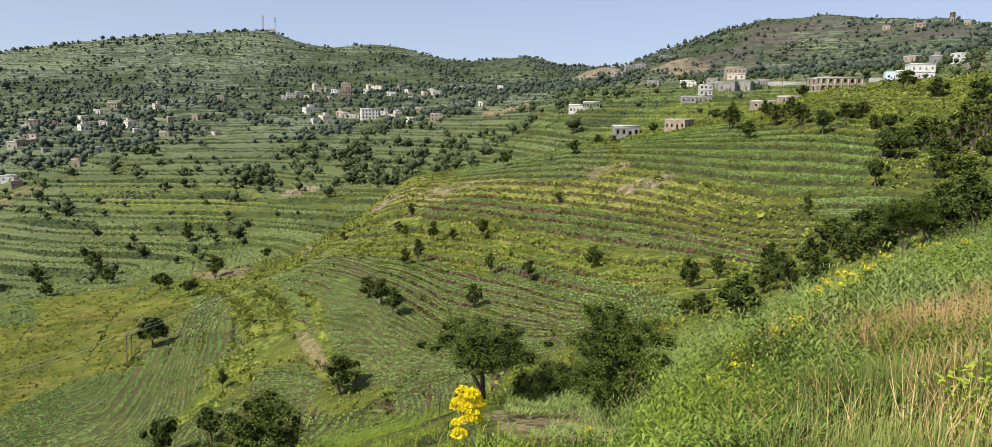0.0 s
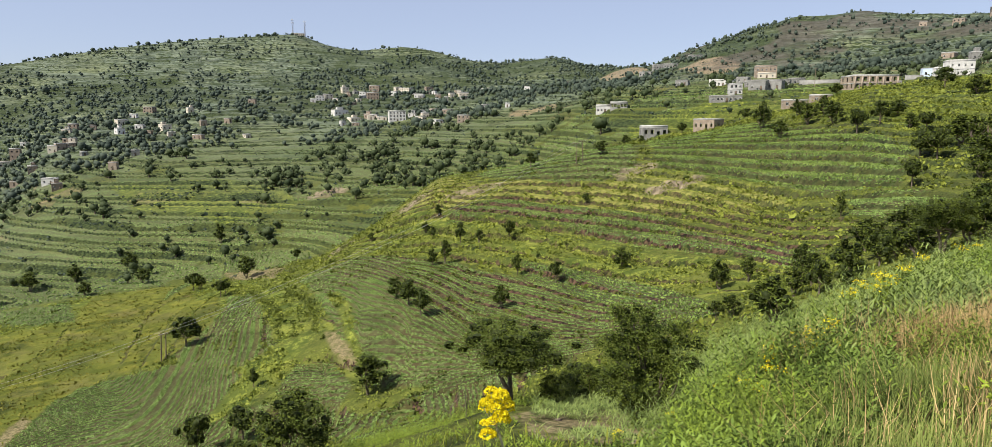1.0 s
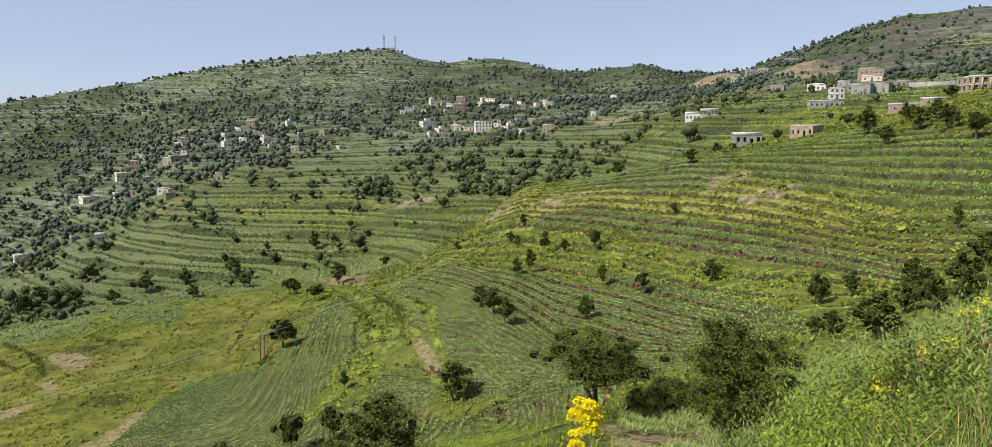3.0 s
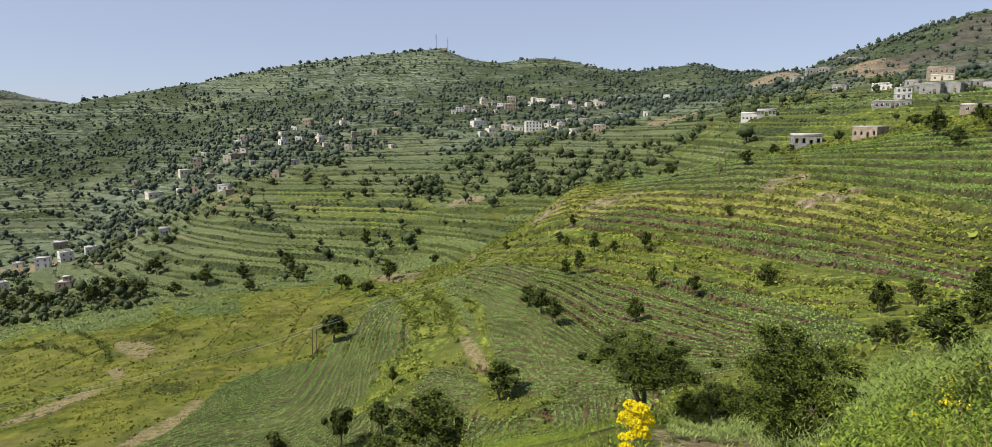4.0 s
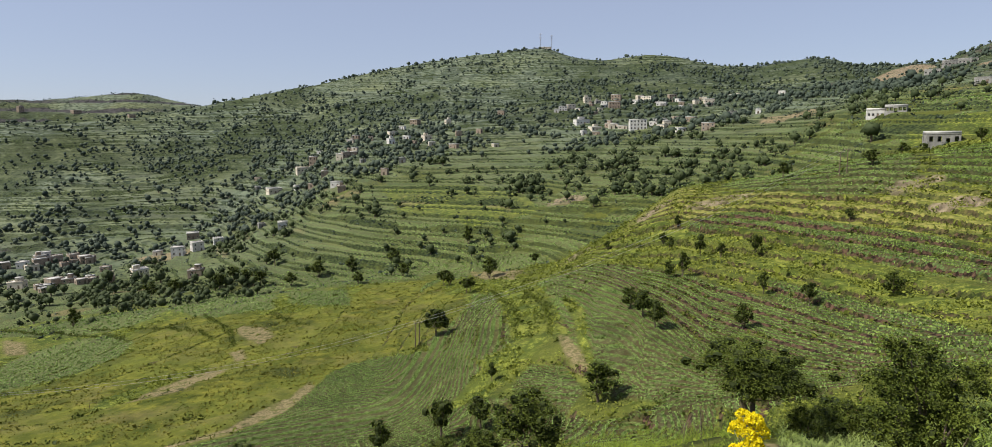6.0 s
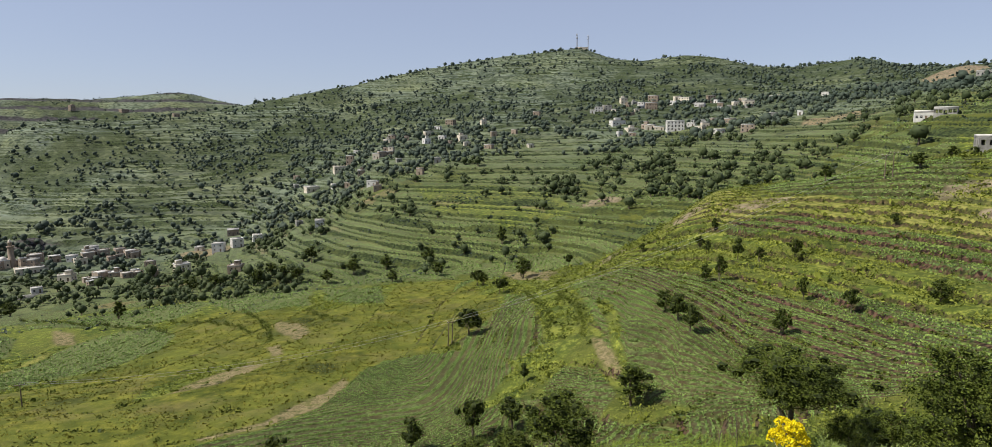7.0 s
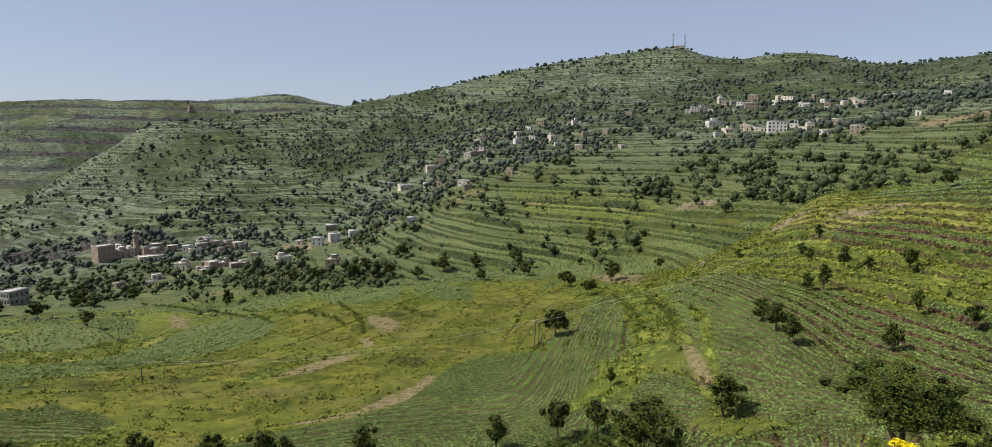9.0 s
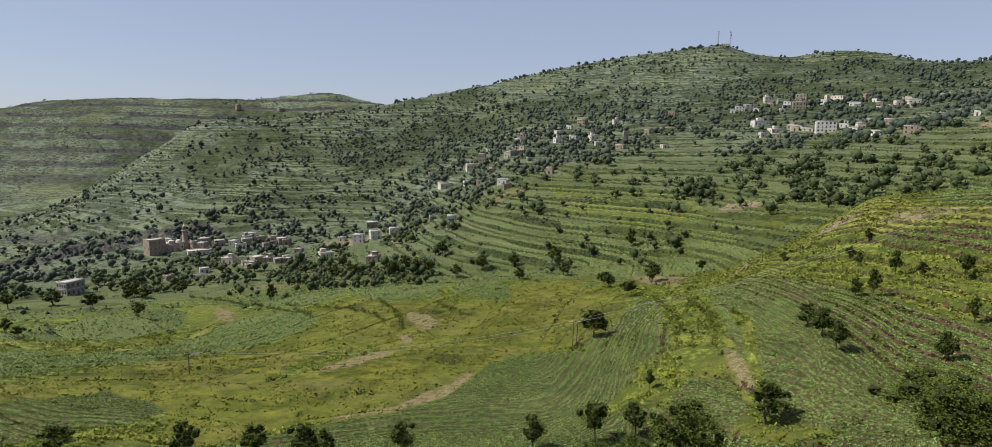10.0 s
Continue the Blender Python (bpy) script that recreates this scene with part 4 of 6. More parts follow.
# bearing, distance, width and height in metres
ACACIA = "dark green acacia tree with a dense rounded crown"
BANK_TREES = [(29.91, 94.7, 4.8, 4), (34.7, 76.6, 3.7, 3.7), (36.31, 83.7, 2.3, 2.5), (23.19, 83.7, 2.8, 4.6), (16.87, 94.5, 3.6, 4.5), (19.19, 94, 2.5, 3.5),
    (16.74, 79.7, 2.6, 1.9), (-23.63, 109.6, 2.1, 3.2), (21.2, 64, 4.6, 4.9), (26.7, 66, 3.2, 3.9), (5.1, 62, 4.6, 3.6), (7.5, 60, 3.6, 2.8),
    (3.4, 58, 3, 2.4), (24.5, 74, 3.2, 3.6), (28.5, 78, 3.4, 3.4)]
FOOT_TREES = [(-72.88, 108.5, 5.7, 4.7), (-64.08, 100, 4.8, 5.6), (-58.69, 96.1, 4.8, 4.8), (-54.77, 90.2, 5.6, 4.9), (-52.88, 89.4, 3.7, 4.2),
    (-45.86, 87, 4.7, 4.7), (-34, 88.4, 4.4, 4.8), (-28.38, 90.8, 5.4, 5.8), (-24.71, 92.6, 5.8, 4.4)]
FIELD_TREES = [(-14, 90.8, 5.2, 5.4), (-28.58, 153.3, 6.9, 6.2), (-23.72, 246.8, 6.3, 7.9), (-27.75, 228, 4.4, 5), (-25.77, 199.4, 4, 4.3),
    (-11.32, 123.7, 3.6, 4.1), (-10.18, 117, 4.1, 4.4), (-9.13, 111.4, 3.6, 4.4), (-1.93, 111.6, 2.9, 4.3), (-8.07, 143.4, 2.2, 3.7),
    (-6.9, 142.9, 2.5, 5.1), (-0.47, 128.5, 2, 3.8), (3, 121.3, 2.4, 3.6), (-1.17, 150.5, 2.7, 4.4)]
FIELD_TREES += [(-5.54, 156, 2.7, 4.6), (-3.86, 151.9, 2.4, 3),
    (-8.04, 166.1, 2.3, 3.2), (-8.58, 173.5, 2.4, 2.7), (-7.46, 178.2, 2.1, 3.1), (-13.31, 189.4, 1.8, 2.5), (-19.63, 266.3, 4, 4.5),
    (8.68, 121.3, 3.3, 4), (5.49, 162.9, 1.9, 2.5), (6.75, 197.4, 4.2, 3.8), (0.62, 197.2, 3.4, 4.2), (25.61, 113, 1.4, 3.4)]
SLOPE_TREES = [(30.09, 122.1, 3.1, 3.9), (34.12, 116.5, 3.7, 3.7), (35.61, 109.3, 3.8, 3.3), (30.42, 139.6, 4, 4.7), (31.48, 135.1, 4.2, 4.5),
    (32.74, 142.2, 5.3, 4.6), (34.2, 126.6, 5.1, 3.5), (36.7, 116, 3.6, 3.6), (20.83, 178.1, 4.2, 3.9), (19.48, 191.2, 4.5, 7), (22.79, 188, 4.3, 5),
    (24.63, 180, 4.7, 4.7), (26.22, 166.4, 4.3, 4.9), (27.69, 170.4, 4.4, 4.4)]
SLOPE_TREES += [(28.73, 174.6, 4.1, 3.5), (29.63, 163.6, 2.7, 3),
    (30.66, 158.1, 3.9, 3.4), (23.89, 193.7, 4.1, 4.8), (22.06, 203, 4, 4.4), (8.7, 250, 3.6, 4.2), (10.0, 254, 3.2, 4), (13.3, 246, 3.2, 4.2), (18.2, 243, 4, 4), (24.6, 236, 4, 4), (31.5, 205, 4.5, 4.6), (33.4, 188, 4.4, 4.2), (35.9, 170, 4.6, 5)]
VALLEY_TREES = [(-74.74, 357.5, 8.5, 7.1), (-75.01, 265.1, 4.2, 5.3), (-74.34, 258.2, 4.6, 4.2), (-72.09, 361.2, 10.1, 8.3), (-69.68, 327.6, 9.4, 7.7),
    (-66.86, 378.7, 9.2, 9.2), (-67.35, 372.8, 6.4, 5.8), (-66.66, 287.9, 6.5, 6), (-66.09, 368.5, 7.7, 6.4), (-63.42, 389.4, 8.3, 7.7),
    (-56.71, 296.4, 5.6, 8.4), (-44.4, 346.1, 7.5, 8.2), (-43.29, 340.7, 7.4, 7.4), (-42.04, 365.6, 7.9, 8.6)]
VALLEY_TREES += [(-38.56, 335.6, 9.9, 8),
    (-51.5, 366.6, 9.1, 8.4), (-49.73, 361.9, 9.1, 7.7), (-46.46, 344.1, 8.1, 8.1), (-45.34, 356.6, 8.4, 7.7), (-40.87, 329.3, 7.8, 6.5),
    (-27.27, 228.5, 4.5, 4.9), (-25.39, 201.9, 3.9, 4.3), (-35.74, 332.1, 6.6, 8.5), (-35.22, 271.8, 5.9, 5.4), (-32.04, 324.5, 8.9, 8.9),
    (-31.35, 281.4, 6.6, 6.1), (-25.53, 319.2, 5.5, 9.8)]


def stand(rows, kinds, sizes, label, group, seed):
    g = np.random.default_rng(seed)
    for b, r, wide, high in rows:
        k = int(g.integers(len(kinds)))
        sx, sz = wide / sizes[k][0], high / sizes[k][1]
        tree(kinds[k], "acacia_tree", label, on_land(b, r), group, sx, g.uniform(0, 360), sz / sx)


HALF_SIZES = [(5.4, 4.3), (4.3, 4.5), (5.6, 4.2), (3.9, 4.3)]
tree(FULL[0], "acacia_tree", "broad dark acacia tree with two forked pale trunks", on_land(-1.0, 37.5), "acacia trees", 1.20, 40, 0.80)
tree(FULL[1], "acacia_tree", "dense dark acacia tree leafy down to its base", on_land(11.3, 31.0), "acacia trees", 1.08, 10, 1.15)
tree(FULL[0], "acacia_tree", "flat-topped acacia tree with pale forked trunks above the gully", on_land(32.3, 73), "acacia trees", 0.95, 150, 1.05)
for b, r, s, turn in ((6.6, 39, 0.72, 30), (8.3, 38, 0.8, 120), (4.6, 42, 0.62, 75), (2.9, 36, 0.5, 10), (14.5, 45, 0.6, 280), (-20.3, 45, 1.4, 0), (-24.6, 50, 0.85, 60), (-28.6, 53, 0.8, 200)):
    tree(FULL[2], "acacia_bush", "bushy dark green acacia on the steep bank", on_land(b, r), "acacia trees", s, turn)
GULLY_BUSHES = [(26.3, 79, 4.2, 3.2), (24.0, 79, 3.4, 3.0), (22.7, 76, 3.0, 2.6), (28.3, 84, 4.4, 3.4), (29.6, 80, 3.6, 2.6), (27.4, 90, 3.8, 3.4), (30.8, 76, 4.0, 3.0), (31.8, 84, 4.6, 3.6), (33.8, 74, 4.0, 3.4),
                (35.2, 72, 3.6, 3.0), (36.6, 70, 3.8, 3.4), (20.2, 78, 2.8, 2.2), (18.0, 78, 2.6, 2.2), (34.5, 84, 4.2, 3.8), (36.0, 90, 4.4, 3.8)]
stand(GULLY_BUSHES, HALF[1::2], [(4.3, 3.4), (3.9, 3.4)], "dark bush in the overgrown gully", "gully bushes", 6)
stand(BANK_TREES, HALF, HALF_SIZES, ACACIA, "acacia trees", 1)
stand(FOOT_TREES, HALF, HALF_SIZES, "dark bushy tree at the foot of the bank", "acacia trees", 2)
stand([(b, r, 1.2 * w, 1.1 * h) for b, r, w, h in FIELD_TREES], HALF, HALF_SIZES, "dark green tree standing alone among terraced fields", "field trees", 3)
stand([(b, r, 1.25 * w, 1.12 * h) for b, r, w, h in SLOPE_TREES], HALF, HALF_SIZES, "dark spreading tree on the cultivated slope", "slope trees", 4)
stand(VALLEY_TREES, HALF, HALF_SIZES, "dark tree beside the valley fields", "valley trees", 5)
POPLAR = tree_meshes(50, 8.0, 3.0, 6.6, 26, 34, 0.36, 1, 0.15)
for db_, dr_, s in ((-1.9, 4, 0.8), (-1.4, -3, 0.9), (2.1, 5, 0.95), (-0.9, 0, 0.85), (-0.2, 3, 1.0), (0.5, -2, 0.95), (1.1, 2, 1.0), (1.7, -1, 0.9), (0.1, 7, 0.9), (1.3, 8, 0.85)):
    tree(POPLAR, "eucalyptus_tree", "tall slender grey-green eucalyptus in a dense clump", on_land(35.3 + db_, 133 + dr_), "eucalyptus clump", s, 77 * dr_)


def scatter(n, b0, b1, r0, r1, seed, keep):
    """n points spread evenly over the land between two bearings and two distances, thinned by keep(x, y, r, b)."""
    g = np.random.default_rng(seed)
    r = np.sqrt(g.uniform(r0 * r0, r1 * r1, n))
    b = g.uniform(b0, b1, n)
    x, y = polar(b, r)
    chance = keep(x, y, r, b)
    ok = g.uniform(size=n) < chance
    x, y = x[ok], y[ok]
    return np.stack([x, y, ground(x, y)], 1)


def clear(x, y):
    """0 where houses stand."""
    out = np.ones_like(x)
    for b, r, wide in HOUSE_SPOTS:
        hx, hy = polar(b, r)
        ahead = (hx * (hx - x) + hy * (hy - y)) / r
        aside_ = np.abs(hx * y - hy * x) / r
        out *= (np.hypot(x - hx, y - hy) > wide * 0.55 + (3.0 if r > 430 else 1.2)) & ~((ahead > 0) & (ahead < (18 if r > 400 else 10)) & (aside_ < wide * 0.5))
    return out


HOUSES_RIDGE = [(26.76, 312.9, 23.7, 7.3), (32.11, 355.2, 11.6, 6.4), (31.08, 357.2, 4.7, 3.5), (30.52, 382.8, 5.1, 3.8), (15.4, 251.5, 10.1, 4),
    (10.99, 267.5, 11.4, 5.1), (6.65, 332.4, 7.7, 4.5), (8.2, 325.5, 9.3, 3.1), (16.62, 300.4, 15.3, 2.8), (17.49, 314.5, 5.8, 4.1),
    (16.31, 378.7, 12.3, 3.2), (19.48, 462.6, 11.8, 7.6), (19.05, 329.8, 6, 3.6), (20.24, 335.3, 6.1, 3.6), (23.5, 347, 18.4, 1.8),
    (21.76, 263.6, 8.3, 1.9), (23.59, 272.7, 7.2, 1.7)]
HOUSES_VILLAGE = [(-10.89, 533.9, 15.2, 8.6), (-5.21, 475.3, 11.9, 6.4), (-7.37, 485.5, 8.4, 3.7), (-13.18, 564.6, 10.6, 4.3), (-15.64, 593.6, 16.6, 6.1),
    (-14.48, 561.2, 12.6, 4.2), (-17.2, 690.8, 11.5, 6.4), (-16.45, 696.4, 10.3, 6.5), (-15.17, 761.1, 9.9, 8.5), (-12.88, 670.4, 15.2, 8.8),
    (-13.65, 697.2, 9.2, 6.6), (-12.71, 766.9, 14.5, 8.7), (-10.1, 757.7, 17.3, 6.5), (-10.78, 761.7, 10.1, 5.8), (-8.14, 757.4, 11.6, 7.3),
    (-5.2, 670.9, 12.9, 5.2), (-8.95, 680.4, 13, 5.2), (0.33, 709.3, 8.9, 4.6), (-1.4, 513.3, 5, 4), (-12.15, 548.4, 10.4, 3.6), (-8.87, 517, 8.9, 4)]
HOUSES_HILLSIDE = [(-31.86, 616.3, 12.1, 4.5), (-34.94, 617.6, 8.8, 5.4), (-33.71, 605.6, 5.8, 4.4), (-32.04, 573.3, 8.4, 4.7), (-29.92, 659, 12.1, 5.5),
    (-28.96, 563.7, 10.5, 3.8), (-26.23, 563.3, 6.8, 4.9), (-24.43, 561.5, 6.9, 4.4), (-26.64, 507.6, 9.6, 3.5), (-36.27, 555, 8.6, 5.2),
    (-35.51, 565.1, 5.3, 5.3), (-31.12, 485.3, 7.2, 4), (-32.63, 459.1, 6.7, 4.9), (-38.53, 604.6, 9.4, 8.2), (-39.36, 598.4, 17.4, 4.6),
    (-37.65, 526.2, 8.2, 4.1), (-36.31, 452.5, 7.9, 4.4), (-36.7, 473.4, 10.1, 3.7), (-35.89, 554.3, 8.6, 4.8), (-35.07, 560.8, 6.5, 5.4),
    (-41.79, 563, 15.2, 4.4), (-27.12, 635.4, 7.6, 4.4), (-22.51, 672.3, 9.6, 4.8)]
HOUSES_OLD = [(-65.18, 500.1, 13, 10.9), (-63.73, 505.6, 11.1, 5.3), (-63, 504.6, 4, 17), (-62.37, 495.4, 5.3, 7.5), (-61.6, 507.6, 11.3, 6.8),
    (-60.47, 508, 9.2, 4.6), (-59.38, 504.8, 8.3, 4.6), (-58.04, 522.9, 10.5, 6.7), (-59.82, 459.6, 11.7, 4.2), (-57.62, 454.5, 10.9, 5),
    (-58.13, 445.7, 9, 2.9), (-70.89, 419.4, 13.9, 7.7), (-64.32, 435.6, 7.7, 3.1), (-61.72, 440.5, 7.9, 3.2), (-55.97, 442.8, 8.3, 3.3)]
HOUSES_HAMLET = [(-54.31, 474.4, 8, 3.6), (-52.09, 436.3, 12.5, 5.8), (-48.07, 394.5, 10.7, 5), (-50.72, 499.9, 7.6, 2.9), (-49.28, 483.2, 11.1, 6.5),
    (-48.13, 523.9, 12.1, 5), (-47.88, 485.9, 11.2, 6.6), (-46.29, 481.5, 9.3, 4.7), (-42.91, 470.8, 6.4, 2.7), (-41.25, 439, 8.5, 4.3)]
HOUSES_TOP = [(33.8, 729.8, 4.7, 7), (31.98, 717.6, 17.6, 5.9), (34.76, 742.7, 11.7, 4.7), (29.83, 724.5, 12.1, 4.8), (33.16, 468, 7.5, 4.5),
    (34.45, 444.1, 7.7, 4.9), (35.39, 391.8, 8, 2.5), (31.62, 493.2, 8.1, 3.2), (-58.56, 1719.3, 12.4, 12.4), (-55.27, 1684.5, 18.6, 7.7),
    (-51.74, 919, 8.6, 3.4)]
HOUSE_SPOTS = [row[:3] for rows in (HOUSES_RIDGE, HOUSES_VILLAGE, HOUSES_HILLSIDE, HOUSES_OLD, HOUSES_HAMLET, HOUSES_TOP) for row in rows]


def homes(x, y):
    """1 close to a house, 0 from about forty metres away."""
    out = np.zeros_like(x)
    for b, r, wide in HOUSE_SPOTS:
        hx, hy = polar(b, r)
        out = np.maximum(out, 1 - ease(np.hypot(x - hx, y - hy), wide * 0.6 + 6, wide * 0.6 + 30))
    return out


def wood_density(x, y, r, b):
    lump, fine = grain(x, y, 60, 101, 3), grain(x, y, 17, 102, 2)
    rows_ = look_up(hedge, x, y)
    d = 0.012 + (0.05 + 0.30 * ease(r, 520, 600) * ease(lump, 0.42, 0.56)) * rows_ + 0.75 * ease(0.55 * lump + 0.45 * fine, 0.53, 0.60)
    d = d + 0.5 * ease(-b, 16, 24) * ease(r, 440, 500) * (1 - 0.75 * ease(r, 620, 700)) * ease(fine, 0.42, 0.56)
    d = d + 0.7 * ease(-b, 34, 38) * (1 - ease(-b, 47, 54)) * ease(r, 600, 680) * (1 - ease(r, 860, 960)) * ease(fine, 0.32, 0.46)    # wooded gully
    d = d + 0.8 * homes(x, y) * ease(r, 380, 430) * ease(fine, 0.3, 0.5)
    d = np.where(r < 460, 0.3 * d, d) + look_up(COVER["wood"], x, y) * np.where(b < -40, 0.75, 0.14 + 0.5 * ease(fine, 0.38, 0.54))
    d = d + 0.75 * ease(-b, 43, 46) * ease(r, 425, 445) * (1 - ease(r, 560, 640)) * ease(fine, 0.42, 0.58)
    d = d + 0.45 * ease(r, 520, 560) * (1 - ease(r, 700, 800)) * ease(fine, 0.45, 0.6)
    d = d * (1 - 0.7 * ease(-b, 56, 62) * ease(r, 540, 580))
    d = d * np.where((r < 330) & (b > -20), 0.25, 1.0) * np.where((r < 290) & (b < -20), 0.12, 1.0)
    return np.clip(d, 0, 1) * clear(x, y) * (1 - 0.8 * look_up(bald, x, y))


def far_woods():
    g = np.random.default_rng(103)
    at = np.concatenate([scatter(12000, -80, 42, 262, 560, 104, lambda x, y, r, b: 0.8 * wood_density(x, y, r, b)),
                         scatter(30000, -80, 42, 560, 1090, 105, lambda x, y, r, b: (0.75 * wood_density(x, y, r, b) + 0.02) * (1 - 0.6 * ease(r, 860, 1000)))])
    n = len(at)
    size = g.lognormal(0.0, 0.3, n) * np.interp(np.hypot(at[:, 0], at[:, 1]), [280, 420, 520, 900], [4.2, 4.6, 4.0, 3.9])
    r = np.hypot(at[:, 0], at[:, 1])
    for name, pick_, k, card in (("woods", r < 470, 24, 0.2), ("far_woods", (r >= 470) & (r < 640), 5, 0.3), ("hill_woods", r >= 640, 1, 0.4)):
        p, s = at[pick_], size[pick_]
        spot = g.normal(size=(len(p), k, 3)) * np.array([0.25, 0.25, 0.18])
        spot[:, :, 2] += 0.52
        pos = p[:, None, :] + spot * s[:, None, None]
        bulk = [knobs(p + np.stack([0 * s, 0 * s, 0.46 * s], 1), s * (0.33 if k > 10 else 0.38), 117, 6 if k > 1 else 4)]
        v, f = join(bulk + [cards(pos.reshape(-1, 3), np.repeat(s * card, k) * g.uniform(0.7, 1.3, len(p) * k), 106 + k, 0.7, face=0.75)])
        tagged(new(name, sheet(name, v, f, LEAF_MID if k > 10 else LEAF_HAZY)), "dark trees scattered over the far slopes", "trees", kind="stuff")
    # trunks of the same trees, thin three-sided posts
    near_ = at[r < 700]
    s = size[r < 700]
    an = np.arange(3) * 2.1
    ring = np.stack([np.cos(an), np.sin(an), an * 0], 1)
    lo = near_[:, None, :] + ring * 0.06 * s[:, None, None] - [0, 0, 0.3]
    hi = near_[:, None, :] + ring * 0.04 * s[:, None, None] + np.array([0, 0, 1]) * 0.6 * s[:, None, None]
    vv = np.concatenate([lo, hi], 1).reshape(-1, 3)
    q = np.array([[0, 1, 4, 3], [1, 2, 5, 4], [2, 0, 3, 5]])
    ff = (np.arange(len(near_))[:, None, None] * 6 + q).reshape(-1, 4)
    tagged(new("far_trunks", sheet("far_trunks", vv, ff, BARK)), "thin trunks of the scattered far trees", "trees", kind="stuff")
    # low scrub
    at = np.concatenate([scatter(13000, -80, 42, 520, 1090, 107, lambda x, y, r, b: 0.05 + 0.35 * ease(grain(x, y, 45, 108, 3), 0.48, 0.62) + 0.6 * look_up(bank, x, y)),
                         scatter(5200, -80, -44, 1300, 1900, 109, lambda x, y, r, b: 0.08 + 0.6 * ease(grain(x, y, 90, 110, 3), 0.45, 0.6)),
                         scatter(30000, -80, 42, 255, 520, 111, lambda x, y, r, b: 0.03 + 0.75 * look_up(bank, x, y) * ease(grain(x, y, 30, 112, 3), 0.30, 0.5))])
    n, k = len(at), 5
    size = g.lognormal(0, 0.35, n) * np.interp(np.hypot(at[:, 0], at[:, 1]), [300, 600, 1000, 1250, 1400], [1.3, 1.9, 2.4, 3.0, 3.4])
    spot = g.normal(size=(n, k, 3)) * np.array([0.3, 0.3, 0.14])
    spot[:, :, 2] += 0.25
    v, f = cards((at[:, None, :] + spot * size[:, None, None]).reshape(-1, 3), np.repeat(size * 0.6, k), 113, 0.5, face=0.5)
    tagged(new("scrub", sheet("scrub", v, f, LEAF_HAZY)), "low dark scrub on stony far slopes", "bushes", kind="stuff")


far_woods()

# ---- buildings ----
PLASTER = grainy("white_plaster", (0.50, 0.48, 0.445), (0.72, 0.70, 0.66), 0.5, 0.85, 0.35, 0.01)
CREAM = grainy("cream_plaster", (0.52, 0.46, 0.36), (0.66, 0.59, 0.48), 0.5, 0.85, 0.3, 0.01)
STONE = grainy("tan_stone", (0.23, 0.180, 0.135), (0.38, 0.305, 0.235), 0.7, 0.9, 0.4, 0.03)
BLOCKS = grainy("grey_concrete_blocks", (0.19, 0.184, 0.168), (0.33, 0.32, 0.295), 0.6, 0.9, 0.35, 0.02)
OLD = grainy("weathered_brown_stone", (0.27, 0.215, 0.165), (0.44, 0.36, 0.28), 0.6, 0.95, 0.5, 0.04)
SLAB = grainy("concrete_roof", (0.36, 0.35, 0.33), (0.53, 0.515, 0.485), 0.4, 0.9, 0.35, 0.02)
WOOD = grainy("grey_wood", (0.12, 0.09, 0.065), (0.22, 0.17, 0.13), 1.5, 0.85, 0.4, 0.01)
METAL = grainy("galvanised_steel", (0.32, 0.32, 0.33), (0.45, 0.45, 0.46), 1.0, 0.5, 0.2, 0.003)
BLUE = grainy("pale_blue_sheet", (0.50, 0.60, 0.74), (0.60, 0.68, 0.80), 0.8, 0.6, 0.15, 0.01)
PANE = Nodes("dark_glass", 0.12).colour((0.020, 0.024, 0.028)).mat


def box(w, d, h, x=0.0, y=0.0, z=0.0):
    """Eight corners and six faces; x, y in the middle, z at the bottom."""
    c = np.array([[sx * w / 2 + x, sy * d / 2 + y, z + sz * h] for sz in (0, 1) for sy in (-1, 1) for sx in (-1, 1)])
    f = np.array([[0, 2, 3, 1], [4, 5, 7, 6], [0, 1, 5, 4], [1, 3, 7, 5], [3, 2, 6, 7], [2, 0, 4, 6]])
    return c, f


def side(w, low, high, holes, deep):
    """One wall along x with openings cut through; holes are (x0, x1, z0, z1). It faces -y; reveals go back to y = deep."""
    xs = sorted({-w / 2, w / 2, *[v for o in holes for v in o[:2]]})
    zs = sorted({low, high, *[v for o in holes for v in o[2:]]})
    v, f = [], []

    def quad(*c):
        f.append([len(v), len(v) + 1, len(v) + 2, len(v) + 3])
        v.extend(c)

    for x0, x1 in zip(xs, xs[1:]):
        for z0, z1 in zip(zs, zs[1:]):
            mx, mz = (x0 + x1) / 2, (z0 + z1) / 2
            if not any(o[0] < mx < o[1] and o[2] < mz < o[3] for o in holes):
                quad((x0, 0, z0), (x1, 0, z0), (x1, 0, z1), (x0, 0, z1))
    for x0, x1, z0, z1 in holes:
        quad((x0, 0, z0), (x0, 0, z1), (x0, deep, z1), (x0, deep, z0))
        quad((x1, 0, z1), (x1, 0, z0), (x1, deep, z0), (x1, deep, z1))
        quad((x0, 0, z1), (x1, 0, z1), (x1, deep, z1), (x0, deep, z1))
        quad((x1, 0, z0), (x0, 0, z0), (x0, deep, z0), (x1, deep, z0))
    return np.array(v, float), np.array(f)


shared = {}


def window_mesh(w, h):
    key = ("window", round(w, 1), round(h, 1))
    if key not in shared:
        me = sheet("window", *join([box(w, 0.04, h)]), PANE)
        shared[key] = me
    return shared[key]


